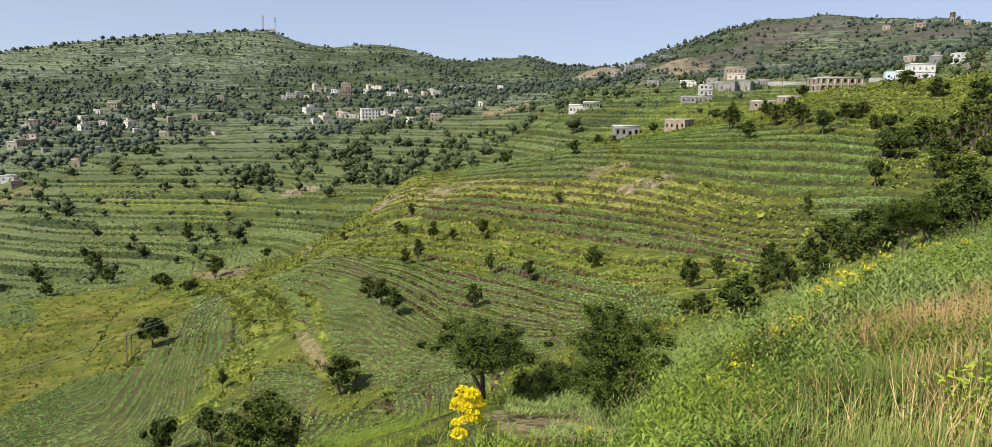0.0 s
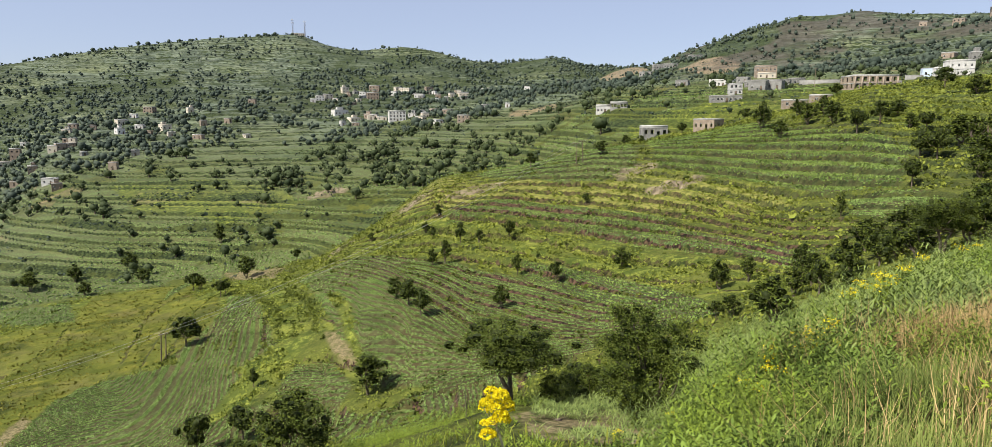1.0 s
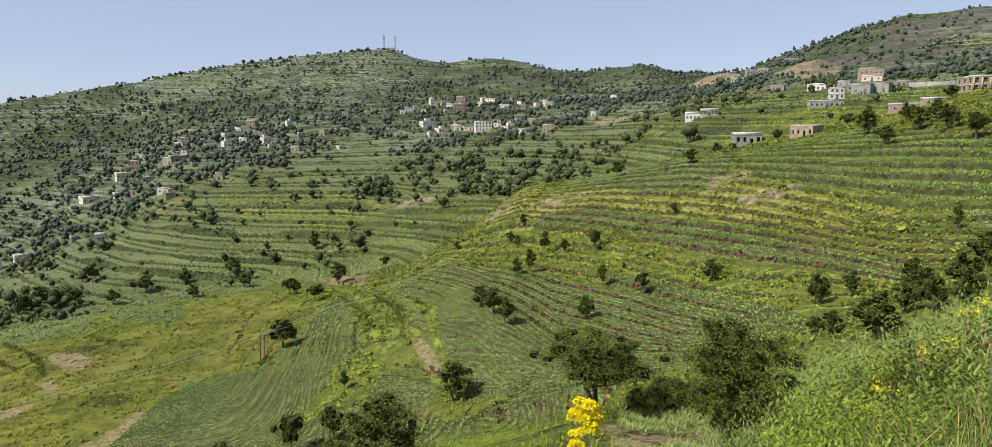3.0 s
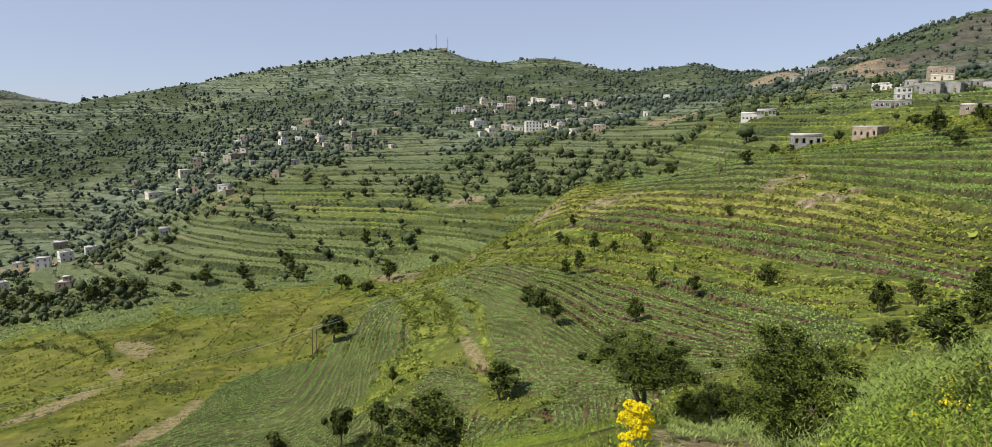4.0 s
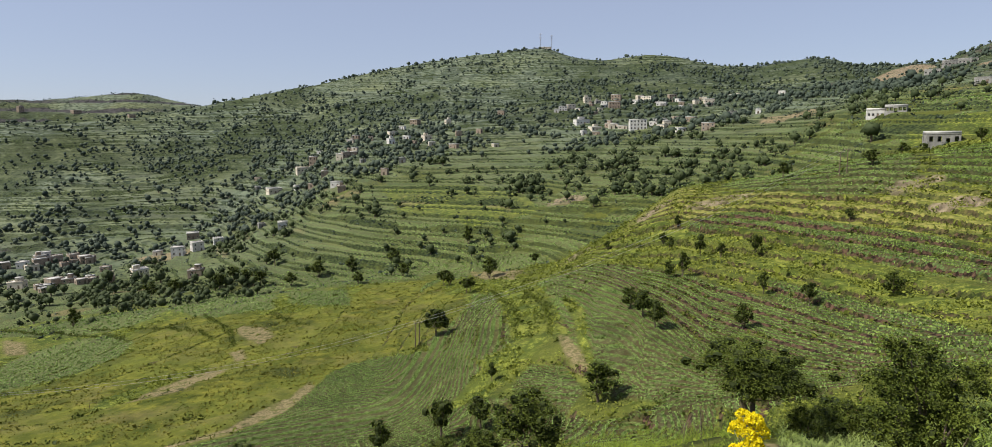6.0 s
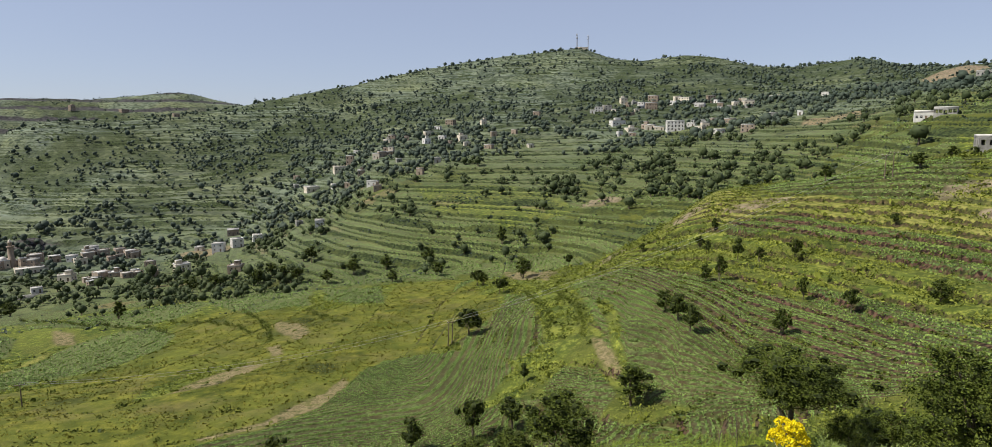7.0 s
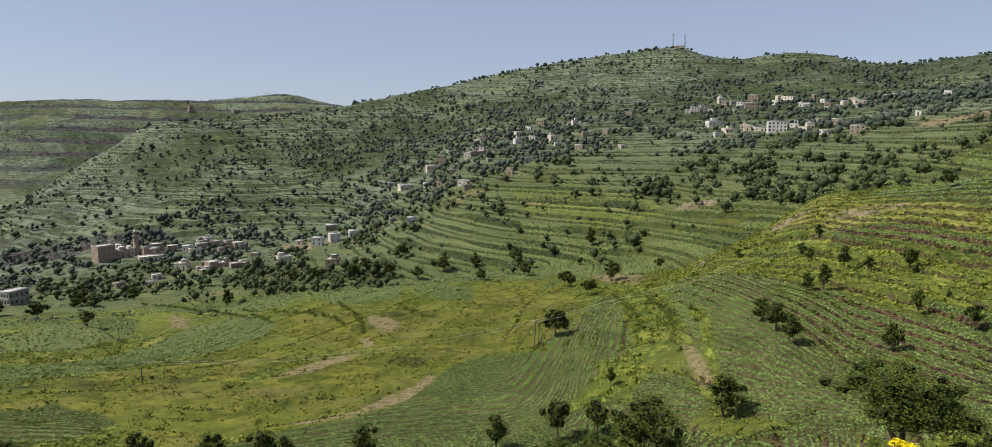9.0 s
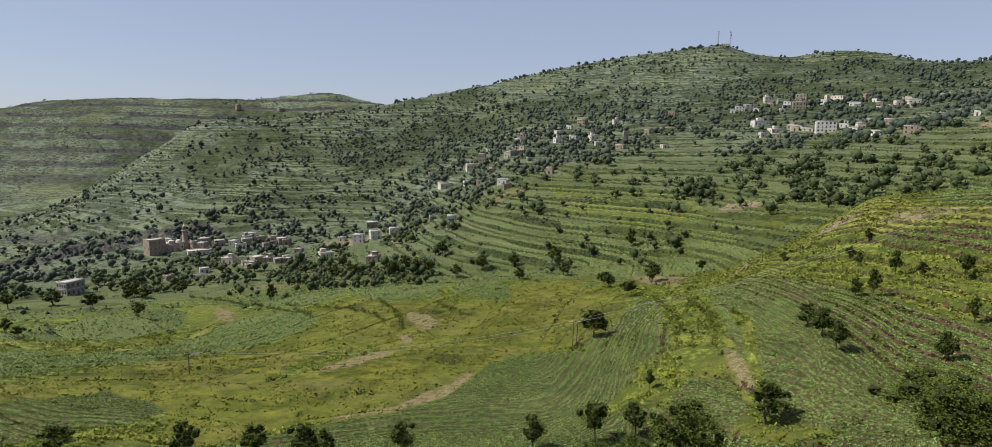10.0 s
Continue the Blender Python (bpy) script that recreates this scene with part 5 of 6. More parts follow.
def frame_mesh(w, h, mat):
    key = ("frame", round(w, 1), round(h, 1), mat.name)
    if key not in shared:
        t = 0.09
        shared[key] = sheet("window_frame", *join([box(w, 0.07, t), box(w, 0.07, t, z=h - t), box(t, 0.07, h - 2 * t, -w / 2 + t / 2, z=t),
                                                   box(t, 0.07, h - 2 * t, w / 2 - t / 2, z=t), box(t * 0.7, 0.06, h - 2 * t, z=t)]), mat)
    return shared[key]


def arch_mesh(w, rise, mat):
    """The two spandrels that round off the head of an opening."""
    key = ("arch", round(w, 1), mat.name)
    if key not in shared:
        v, f = [], []
        for s in (-1, 1):
            for k in range(4):
                a0, a1 = k / 4 * math.pi / 2, (k + 1) / 4 * math.pi / 2
                n = len(v)
                p = [(s * w / 2 * math.cos(a0), rise * math.sin(a0)), (s * w / 2 * math.cos(a1), rise * math.sin(a1))]
                c = [(p[0][0], p[0][1]), (p[1][0], p[1][1]), (s * w / 2 * (1 if k < 3 else 0.5), rise), (s * w / 2, rise if k else 0.5 * rise)]
                v += [(x, 0.0, z) for x, z in c] + [(x, 0.2, z) for x, z in c]
                f += [[n, n + 1, n + 2, n + 3], [n + 4, n + 7, n + 6, n + 5], [n, n + 4, n + 5, n + 1]]
        shared[key] = sheet("arch", np.array(v, float), np.array(f), mat)
    return shared[key]


def house(name, label, b, r, w, d, h, mat, turn=0.0, group="", storeys=0, glazed=True, trim=None, arched=False, parapet=0.5, win=(1.0, 1.25), gap=2.7, sink=0.0, per=None, top=None):
    """A flat-roofed block of that size; the front looks to the valley path, turned by so many degrees."""
    base = new(name)
    front = on_land(b, r - 0.5 * d - 1.0)[2]
    x, y, z = on_land(b, r)
    base.matrix_basis = pose(x, y, min(z, front + 0.1) - sink, 0, 0, -b + turn)
    n = storeys or max(1, round(h / 3.1))
    step = h / n
    walls = []
    for k, (length, depth) in enumerate(((w, d), (d, w), (w, d), (d, w))):
        count = per[k % 2] if per else max(1, int(length / gap))
        holes = []
        turn_k = Matrix.Rotation(k * math.pi / 2, 4, "Z") @ Matrix.Translation((0, -depth / 2, 0))
        for s in range(n):
            for i in range(count):
                ww, wh = win[0], min(win[1], step * 0.6)
                x, z = (i + 0.5) / count * length - length / 2, s * step + step * 0.30
                door = s == 0 and k == 0 and i == count // 2
                z, wh = (0.02, min(2.1, step * 0.75)) if door else (z, wh)
                holes.append((x - ww / 2, x + ww / 2, z, z + wh))
                if k == 2:
                    continue
                if glazed:
                    o = part("door" if door else "window", sheet("door", *box(ww, 0.05, wh), WOOD) if door else window_mesh(ww, wh), base)
                    o.matrix_basis = turn_k @ Matrix.Translation((x, 0.17, z))
                    if not door and r < 560:
                        q = part("window_frame", frame_mesh(ww, wh, trim or PLASTER), o)
                        q.matrix_basis = Matrix.Translation((0, -0.08, 0))
                if arched and not door:
                    o = part("arch", arch_mesh(ww, 0.5, trim or mat), base)
                    o.matrix_basis = turn_k @ Matrix.Translation((x, -0.003, z + wh - 0.5))
        v, f = side(length, -3.0, h, holes, 0.25)
        m = np.array(turn_k)
        walls.append((v @ m[:3, :3].T + m[:3, 3], f))
    part("wall", sheet("wall", *join(walls), mat), base)
    roof = part("roof", sheet("roof", *join([box(w + 0.12, d + 0.12, 0.22, z=h)]), top or SLAB), base, "flat roof slab")
    if parapet:
        t, top = 0.18, h + 0.223
        part("parapet", sheet("parapet", *join([box(w, t, parapet, y=-d / 2 + t / 2, z=top), box(w, t, parapet, y=d / 2 - t / 2, z=top),
                                                box(t, d - 2 * t, parapet, -w / 2 + t / 2, z=top), box(t, d - 2 * t, parapet, w / 2 - t / 2, z=top)]), trim or mat), roof)
    if n > 1 and r < 420:
        for s in range(1, n):
            part("floor_band", sheet("floor_band", *join([box(w + 0.16, 0.2, 0.25, y=-d / 2, z=s * step - 0.12), box(0.2, d - 0.3, 0.25, -w / 2, z=s * step - 0.12),
                                                         box(0.2, d - 0.3, 0.25, w / 2, z=s * step - 0.12)]), SLAB), base)
    return tagged(base, label, "house", group)


LOOKS = [(PLASTER, "white plastered"), (CREAM, "cream plastered"), (STONE, "tan stone"), (BLOCKS, "grey concrete block"), (OLD, "weathered brown stone")]


def hamlet(rows, weights, group, seed, extra):
    g = np.random.default_rng(seed)
    for b, r, w, h in rows:
        mat, word = LOOKS[int(g.choice(5, p=weights))]
        tall = max(h, 2.5)
        size = "low" if tall < 4 else "two-storey" if tall < 7.4 else "tall"
        base = house("house", f"{size} {word} house {extra}", b, r, w * 0.86, w * g.uniform(0.55, 0.9), tall, mat, g.uniform(-32, 32), group,
              trim=(PLASTER if mat in (PLASTER, CREAM) else None, None, SLAB)[int(g.integers(3))], parapet=g.uniform(0.2, 0.55), top=SLAB)
        if w > 6 and g.uniform() < 0.2:
            rw, rd, side_x = w * 0.36, w * 0.3, (g.uniform() - 0.5) * w * 0.4
            room = part("roof_room", sheet("roof_room", *join([side(rw, 0, 2.3, [(-0.45, 0.45, 0.7, 1.8)], 0.2), box(rw, rd - 0.25, 2.3, y=rd / 2 + 0.13)]), mat), base)
            room.matrix_basis = Matrix.Translation((side_x, -rd * 0.3, tall + 0.226))
            part("roof", sheet("roof", *box(rw + 0.3, rd + 0.3, 0.16, y=rd / 2, z=2.303), SLAB), room, "flat roof slab")


# the ridge above the spur
brick = house("unfinished_house", "unfinished two-storey brown stone house with arched openings", 26.76, 313, 17.5, 11.5, 5.6, STONE, 27, "ridge houses", 2, False, SLAB, True, 0.35, (1.3, 1.7), per=(6, 3))
for k in range(7):
    part("pier", sheet("pier", *box(0.55, 0.22, 5.4, -8.4 + 2.8 * k, -5.86, 0.0), OLD), brick, "brown stone pier")
for k in range(4):
    part("pier", sheet("pier", *box(0.22, 0.55, 5.4, 8.86, -5.2 + 3.4 * k, 0.0), OLD), brick, "brown stone pier")
house("white_house", "white two-storey house on the green ridge", 32.2, 352, 9.6, 8, 6.6, PLASTER, 18, "ridge houses", 2, True, PLASTER, False, 0.4, (0.8, 1.2), per=(4, 3))
house("annex", "low white annex beside the white house", 31.1, 350, 5.2, 6, 3.6, PLASTER, 18, "ridge houses", 1)
house("shed", "pale blue sheet-clad shed on the ridge", 30.45, 352, 5.4, 5, 4.0, BLUE, 10, "ridge houses", 1, parapet=0)
house("unfinished_house", "small unfinished grey block house with empty windows", 15.4, 250, 8.6, 6, 3.7, STONE, -34, "ridge houses", 1, False, SLAB, True, 0.2, (0.8, 1.3), per=(4, 3))
house("unfinished_house", "grey block building site with bare columns", 11.0, 266, 9.6, 6, 3.4, BLOCKS, 14, "ridge houses", 1, False, SLAB, False, 0.9, (1.2, 1.7), per=(4, 2))
house("white_house", "white house with blue-grey windows on a terrace", 6.75, 331, 6.6, 6, 3.5, PLASTER, 4, "ridge houses", 1, True, PLASTER, True, 0.6, (0.9, 1.2), per=(4, 2))
house("unfinished_house", "low grey concrete frame beside the white house", 8.1, 326, 8.0, 5, 2.3, BLOCKS, -6, "ridge houses", 1, False, SLAB, False, 0.7, (1.3, 1.7), per=(5, 2))
house("house", "long low grey house with a wide flat roof", 16.6, 300, 12.5, 7, 2.7, BLOCKS, 10, "ridge houses", 1, parapet=0.15, per=(7, 3))
house("house", "grey upper pavilion with a projecting roof", 17.3, 309, 5.4, 5, 4.6, SLAB, 10, "ridge houses", 2, parapet=0.1, per=(3, 2))
house("house", "white houses row with arched windows", 16.3, 378, 12.5, 6, 3.3, PLASTER, -12, "ridge houses", 1, per=(6, 2))
house("house", "large tan stone house stepped on the hill", 19.5, 462, 12.6, 9, 7.6, STONE, 8, "ridge houses", 2, per=(5, 3))
house("house", "tan stone wing before the large house", 19.6, 440, 10, 5, 2.8, CREAM, 4, "ridge houses", 1)
for row in HOUSES_RIDGE[12:14]:
    house("house", "plain grey concrete block house on the ridge", row[0], row[1], 7.5, 6, 4.2, BLOCKS, -14, "ridge houses")
for row in HOUSES_RIDGE[15:17]:
    house("shed", "low farm shed with a whitewashed roof edge", row[0], row[1], row[2], 4, 2.6, STONE, 12, "ridge houses", 1, trim=PLASTER, parapet=0.3)
for b, r, w, h in ((18.6, 345, 6, 2.6), (20.9, 352, 6, 2.6), (21.8, 372, 6.5, 2.6), (13.2, 402, 7, 2.6), (17.9, 392, 6, 2.7), (14.2, 700, 16, 4), (12.2, 690, 14, 4), (11.3, 700, 14, 4.5), (10.2, 680, 12, 4)):
    house("house", "small grey house among rubble on the ridge", b, r, w, 6, h, BLOCKS, 20 * math.sin(b * 9), "ridge houses")


def garden_wall(b, r, length, high, turn):
    base = new("yard_wall")
    base.matrix_basis = pose(*on_land(b, r), 0, 0, -b + turn)
    part("wall", sheet("wall", *box(length, 0.3, high + 2.5, z=-2.5), BLOCKS), base)
    part("coping", sheet("coping", *box(length + 0.1, 0.4, 0.12, z=high + 0.003), SLAB), base)
    tagged(base, "long grey concrete block wall along the ridge", "wall", "yard walls")


for row in ((23.6, 345, 19, 1.7, 4), (28.0, 330, 10, 1.6, 0), (29.6, 345, 7, 1.8, 14), (-62.2, 436, 16, 2.2, -6)):
    garden_wall(*row)

hamlet([(b, r, 0.85 * w, 0.74 * h) for b, r, w, h in HOUSES_VILLAGE[1:]], (0.24, 0.22, 0.28, 0.22, 0.04), "village houses", 201, "in the hill village")
house("house", "white three-storey house with rows of windows", -10.9, 533, 13.0, 9, 7.6, PLASTER, 8, "village houses", 3, trim=PLASTER, per=(5, 3), win=(1.2, 1.5))
hamlet([(b, r, 0.8 * w, 0.88 * h) for b, r, w, h in HOUSES_HILLSIDE], (0.2, 0.24, 0.34, 0.12, 0.1), "hillside houses", 202, "on the wooded hillside")
hamlet([(b, r, 0.8 * w, 0.85 * h) for b, r, w, h in HOUSES_HAMLET], (0.45, 0.25, 0.15, 0.15, 0.0), "hamlet houses", 203, "by the valley fields")
hamlet([(b, r, 0.6 * w, 0.8 * h) for b, r, w, h in HOUSES_TOP[:4]], (0, 0, 0.3, 0, 0.7), "hilltop houses", 204, "on the stony hilltop")
hamlet(HOUSES_TOP[4:8], (0.3, 0, 0.5, 0.2, 0.0), "hilltop houses", 205, "below the hilltop")
hamlet(HOUSES_TOP[8:11], (0.4, 0.2, 0.4, 0, 0), "skyline houses", 206, "on the far skyline")
hamlet([(row[0], row[1], 0.8 * row[2], 0.85 * row[3]) for i, row in enumerate(HOUSES_OLD) if i not in (0, 1, 2, 11)], (0.08, 0.16, 0.36, 0.05, 0.35), "old village houses", 207, "in the old village")
house("tower_house", "tall weathered brown stone tower house", *HOUSES_OLD[0][:2], 11, 9, 10.4, OLD, 24, "old village houses", 3, trim=OLD, win=(0.7, 1.0), per=(4, 3))
house("concrete_house", "unfinished grey concrete villa at the valley edge", *HOUSES_OLD[11][:2], 10.5, 8, 7.0, BLOCKS, 34, "old village houses", 2, False, SLAB, False, 0.4, (1.1, 1.6), per=(4, 4))
house("house", "low cream stone house on a tan terrace", -61.9, 488, 17, 8, 3.0, CREAM, 6, "old village houses")
# more roofs between the larger houses
g_roofs = np.random.default_rng(208)
MORE = [(-64.4 + 9.5 * g_roofs.uniform(), g_roofs.uniform(492, 520), g_roofs.uniform(6, 11), g_roofs.uniform(3, 6)) for _ in range(14)]
MORE += [(g_roofs.uniform(-60, -54), g_roofs.uniform(436, 462), g_roofs.uniform(5, 9), g_roofs.uniform(2.6, 3.4)) for _ in range(8)]
hamlet([(b, r, 0.8 * w, 0.85 * h) for b, r, w, h in MORE], (0.05, 0.1, 0.4, 0.05, 0.4), "old village houses", 209, "crowded into the old village")
MORE2 = [(g_roofs.uniform(-18, -3), g_roofs.choice([540, 660, 690, 720]) + g_roofs.uniform(-22, 22), g_roofs.uniform(6, 11), g_roofs.uniform(2.8, 6.5)) for _ in range(34)]
MORE2 += [(g_roofs.uniform(-44, -20), g_roofs.uniform(500, 660), g_roofs.uniform(6, 10), g_roofs.uniform(2.8, 5)) for _ in range(14)]
hamlet([(b, r, 0.75 * w, 0.66 * h) for b, r, w, h in MORE2], (0.24, 0.22, 0.3, 0.24, 0.0), "village houses", 210, "between trees in the village")


def lathe(profile, sides, name, mat, smooth=False):
    v = np.array([[r * math.cos(2 * math.pi * k / sides), r * math.sin(2 * math.pi * k / sides), z] for r, z in profile for k in range(sides)])
    f = np.array([[i * sides + k, i * sides + (k + 1) % sides, (i + 1) * sides + (k + 1) % sides, (i + 1) * sides + k] for i in range(len(profile) - 1) for k in range(sides)])
    return sheet(name, v, f, mat, smooth)


def mosque():
    base = house("mosque", "small cream mosque with white domes in the old village", *HOUSES_OLD[1][:2], 10.5, 8, 4.6, CREAM, 6, "", 1, trim=PLASTER, arched=True, per=(4, 3))
    base["category"] = "mosque"
    dome = [(2.0 * math.cos(a), 5.1 + 2.0 * math.sin(a)) for a in np.linspace(0, math.pi / 2 - 0.02, 8)]
    for x in (-2.6, 2.2):
        o = part("dome", lathe([(2.05, 4.8), *dome], 16, "dome", PLASTER, True), base, "whitewashed dome")
        o.matrix_basis = Matrix.Translation((x, 0, 0))
    tower = new("minaret")
    tower.matrix_basis = pose(*on_land(*HOUSES_OLD[2][:2]), 0, 0, 20)
    part("shaft", lathe([(2.3, -2), (2.2, 5.0), (1.75, 5.4), (1.6, 12.2)], 8, "shaft", STONE), tower)
    part("balcony", lathe([(1.6, 12.2), (2.1, 12.7), (2.1, 13.5), (1.95, 13.5), (1.95, 12.9), (1.2, 12.9)], 8, "balcony", STONE), tower)
    part("lantern", lathe([(1.15, 12.9), (1.1, 15.4), (1.3, 15.5), (1.3, 15.8), (1.0, 15.9)], 8, "lantern", STONE), tower)
    part("cap", lathe([(1.05, 15.9), (0.9, 16.6), (0.5, 17.3), (0.08, 17.8), (0.05, 18.6)], 10, "cap", CREAM, True), tower)
    tagged(tower, "tan stone minaret with a balcony and pointed cap", "minaret")


mosque()
hill_tower = new("watch_tower")
hill_tower.matrix_basis = pose(*on_land(33.8, 735), 0, 0, 10)
part("shaft", lathe([(2.4, -2), (2.1, 8.5), (2.3, 8.6), (2.3, 9.2)], 10, "shaft", OLD), hill_tower)
part("roof", lathe([(2.2, 9.2), (0.05, 9.8)], 10, "roof", OLD), hill_tower)
tagged(hill_tower, "round stone watch tower on the hilltop", "tower")


def lattice_mast(b, r, high):
    base = new("radio_mast")
    base.matrix_basis = pose(*on_land(b, r), 0, 0, 15)
    leg, ring = sheet("leg", *tube([(0, 0, -1), (0, 0, high)], [0.28, 0.16], 5), METAL), sheet("brace", *join([tube([p, q], [0.12, 0.12], 4) for p, q in (((0.9, 0, 0), (-0.45, 0.78, 1.6)), ((-0.45, 0.78, 0), (-0.45, -0.78, 1.6)), ((-0.45, -0.78, 0), (0.9, 0, 1.6)))]), METAL)
    for k in range(3):
        o = part("leg", leg, base)
        o.matrix_basis = Matrix.Translation((0.9 * math.cos(k * 2.094), 0.9 * math.sin(k * 2.094), 0))
    for k in range(int(high / 2)):
        o = part("brace", ring, base)
        o.matrix_basis = Matrix.Translation((0, 0, 2 * k + 0.5)) @ Matrix.Rotation(k * 2.094, 4, "Z")
    for z in (high * 0.7, high * 0.88):
        o = part("antenna", sheet("antenna", *join([box(0.5, 0.4, 2.2, 1.3, 0, z), box(0.5, 0.4, 2.2, -0.8, 1.1, z), box(0.5, 0.4, 2.2, -0.8, -1.1, z)]), PLASTER), base)
    tagged(base, "tall steel lattice radio mast on the summit", "mast", "radio masts")


lattice_mast(-19.14, 1092, 25)
lattice_mast(-18.2, 1092, 25)
house("hut", "low pale equipment hut on the summit", -18.7, 1086, 18, 6, 2.8, CREAM, 0, "", 1)


def utility_pole(b, r, high, double=False, lean=0.0):
    base = new("utility_pole")
    base.matrix_basis = pose(*on_land(b, r), 0, lean, -b)
    for x in ((-0.45, 0.45) if double else (0.0,)):
        part("pole", sheet("pole", *tube([(x, 0, -0.6), (x, 0, high)], [0.15, 0.10], 8), WOOD, True), base)
    part("crossarm", sheet("crossarm", *box(1.9, 0.12, 0.14, 0, -0.16, high - 0.45), WOOD), base)
    pin = lathe([(0.0, 0), (0.05, 0.0), (0.06, 0.10), (0.03, 0.2), (0.0, 0.22)], 8, "insulator", PLASTER)
    for x in (-0.8, 0.0, 0.8):
        part("insulator", pin, base).matrix_basis = Matrix.Translation((x, -0.16, high - 0.306))
    tagged(base, "weathered wooden utility pole with a crossarm", "pole", "utility poles")
    return Vector(on_land(b, r)) + Vector((0, 0, high - 0.1))


def cable(a, b, sag):
    n = 24
    pts = [Vector(a).lerp(Vector(b), k / n) - Vector((0, 0, sag * 4 * (k / n) * (1 - k / n))) for k in range(n + 1)]
    tagged(new("power_line", sheet("power_line", *tube(pts, [0.022] * (n + 1), 4), METAL)), "thin overhead power line between wooden poles", "cable", "power lines")


POLES = [utility_pole(-63.3, 163, 5.6), utility_pole(-30.3, 151, 6.2, True, 3), utility_pole(4.6, 191, 6.4), utility_pole(5.1, 192, 6.4), utility_pole(23.1, 336, 9.0)]
OFF = Vector((0.8, 0, 0))
for a, b, sag in ((POLES[0], POLES[1], 3.2), (POLES[1], POLES[2], 3.0)):
    for s in (-1, 1):
        cable(a + s * OFF, b + s * OFF, sag + 0.2 * s)

# ---- flowering plants ----


def giant_fennel(b, r, high):
    """A tall stalk that forks into rays, each with a round yellow umbel."""
    g = np.random.default_rng(301)
    base = new("giant_fennel")
    base.matrix_basis = pose(*on_land(b, r), 0, 0, 0)
    fork = Vector((-0.13, 0, high - 0.52))
    part("stalk", sheet("stalk", *tube([(0.16, 0, -0.2), (0.08, 0, high * 0.35), (-0.05, 0, high - 0.75), tuple(fork)], [0.026, 0.024, 0.02, 0.016], 8), STEM, True), base)
    heads = [(-0.13, 0.02, 0.50, 0.11), (0.02, -0.05, 0.49, 0.12), (-0.19, -0.06, 0.36, 0.11), (0.05, 0.04, 0.38, 0.12), (0.13, -0.02, 0.33, 0.10), (-0.06, -0.10, 0.27, 0.13), (0.03, -0.12, 0.18, 0.13),
             (0.14, 0.05, 0.22, 0.09), (-0.24, 0.03, 0.25, 0.09), (-0.12, 0.08, 0.36, 0.10), (0.09, -0.08, 0.10, 0.09), (-0.10, -0.08, 0.08, 0.09), (-0.22, -0.02, 0.02, 0.08), (-0.17, -0.05, -0.15, 0.13)]
    for x, y, z, rad in heads:
        c = fork + Vector((x + 0.06, y, z))
        ray = [tuple(fork - Vector((0, 0, 0.25 if z < 0 else 0.02))), tuple(fork.lerp(c, 0.5) + Vector((0, 0, -0.03))), tuple(c)]
        o = part("umbel", sheet("umbel", *umbel(g, rad), PETAL), base, "dense yellow flower umbel")
        o.matrix_basis = Matrix.Translation(c)
        part("ray", sheet("ray", *tube(ray, [0.010, 0.008, 0.005], 5), STEM, True), base)
    tagged(base, "giant fennel with clustered bright yellow flower heads", "flower")


def umbel(g, rad, n=260):
    d = g.normal(size=(n, 3))
    d /= np.linalg.norm(d, axis=1)[:, None]
    d[:, 2] = np.abs(d[:, 2]) * 0.9 - 0.12
    knots = np.round(d * 4) / 4
    at = (0.8 * d + 0.2 * knots) * rad * g.uniform(0.8, 1.02, (n, 1))
    return cards(at, rad * 0.34, int(g.integers(1e6)), 1.0)


giant_fennel(-1.75, 9.3, 1.92)


def ragwort(at, scale, g, name="yellow_wildflower"):
    base = new(name)
    base.matrix_basis = pose(*at, 0, 0, g.uniform(0, 360)) @ Matrix.Scale(scale, 4)
    stems, leaves, heads = [], [], []
    for k in range(5):
        top = np.array([g.normal() * 0.14, g.normal() * 0.14, 0.75 + 0.25 * g.uniform()])
        stems.append(tube([(0, 0, -0.1), top * [0.4, 0.4, 0.5], top], [0.008, 0.007, 0.005], 4))
        leaves.append(np.stack([top * t for t in np.linspace(0.2, 0.85, 8)]) + g.normal(size=(8, 3)) * 0.05)
        heads.append(top + g.normal(size=(16, 3)) * [0.07, 0.07, 0.035])
    part("stem", sheet("stem", *join(stems), LEAF_BUSH), base)
    part("foliage", sheet("foliage", *cards(np.concatenate(leaves), 0.13, int(g.integers(1e6)), 0.5), LEAF_HERB), base)
    tagged(part("flower_head", sheet("flower_head", *cards(np.concatenate(heads), 0.05, int(g.integers(1e6)), 0.8), PETAL), base), kind="stuff")
    return tagged(base, "bushy wildflower with small golden-yellow flower heads", "flower", "yellow wildflowers")


g_flowers = np.random.default_rng(311)
FLOWERS = [(18.4, 13.5, 0.9), (21.0, 13.0, 1.0), (21.8, 14.5, 1.1), (23.8, 17.5, 1.0), (25.5, 17.0, 1.0), (20.2, 10.5, 0.8), (16.6, 17.0, 0.8), (27.5, 26.0, 1.2), (28.4, 27.0, 1.3), (29.2, 26.0, 1.2), (26.7, 24.0, 1.1),
           (30.2, 30.0, 1.2), (34.6, 10.5, 0.45), (35.4, 11.0, 0.4), (31.2, 34.0, 1.3), (28.9, 24.0, 1.1), (13.6, 21.0, 0.9), (8.8, 22.0, 0.8), (33.6, 44.0, 1.4), (34.3, 46.0, 1.3), (36.2, 36.0, 1.2), (24.6, 15.0, 0.9)]
for b, r, s in FLOWERS:
    ragwort(on_land(b, r), s, g_flowers)


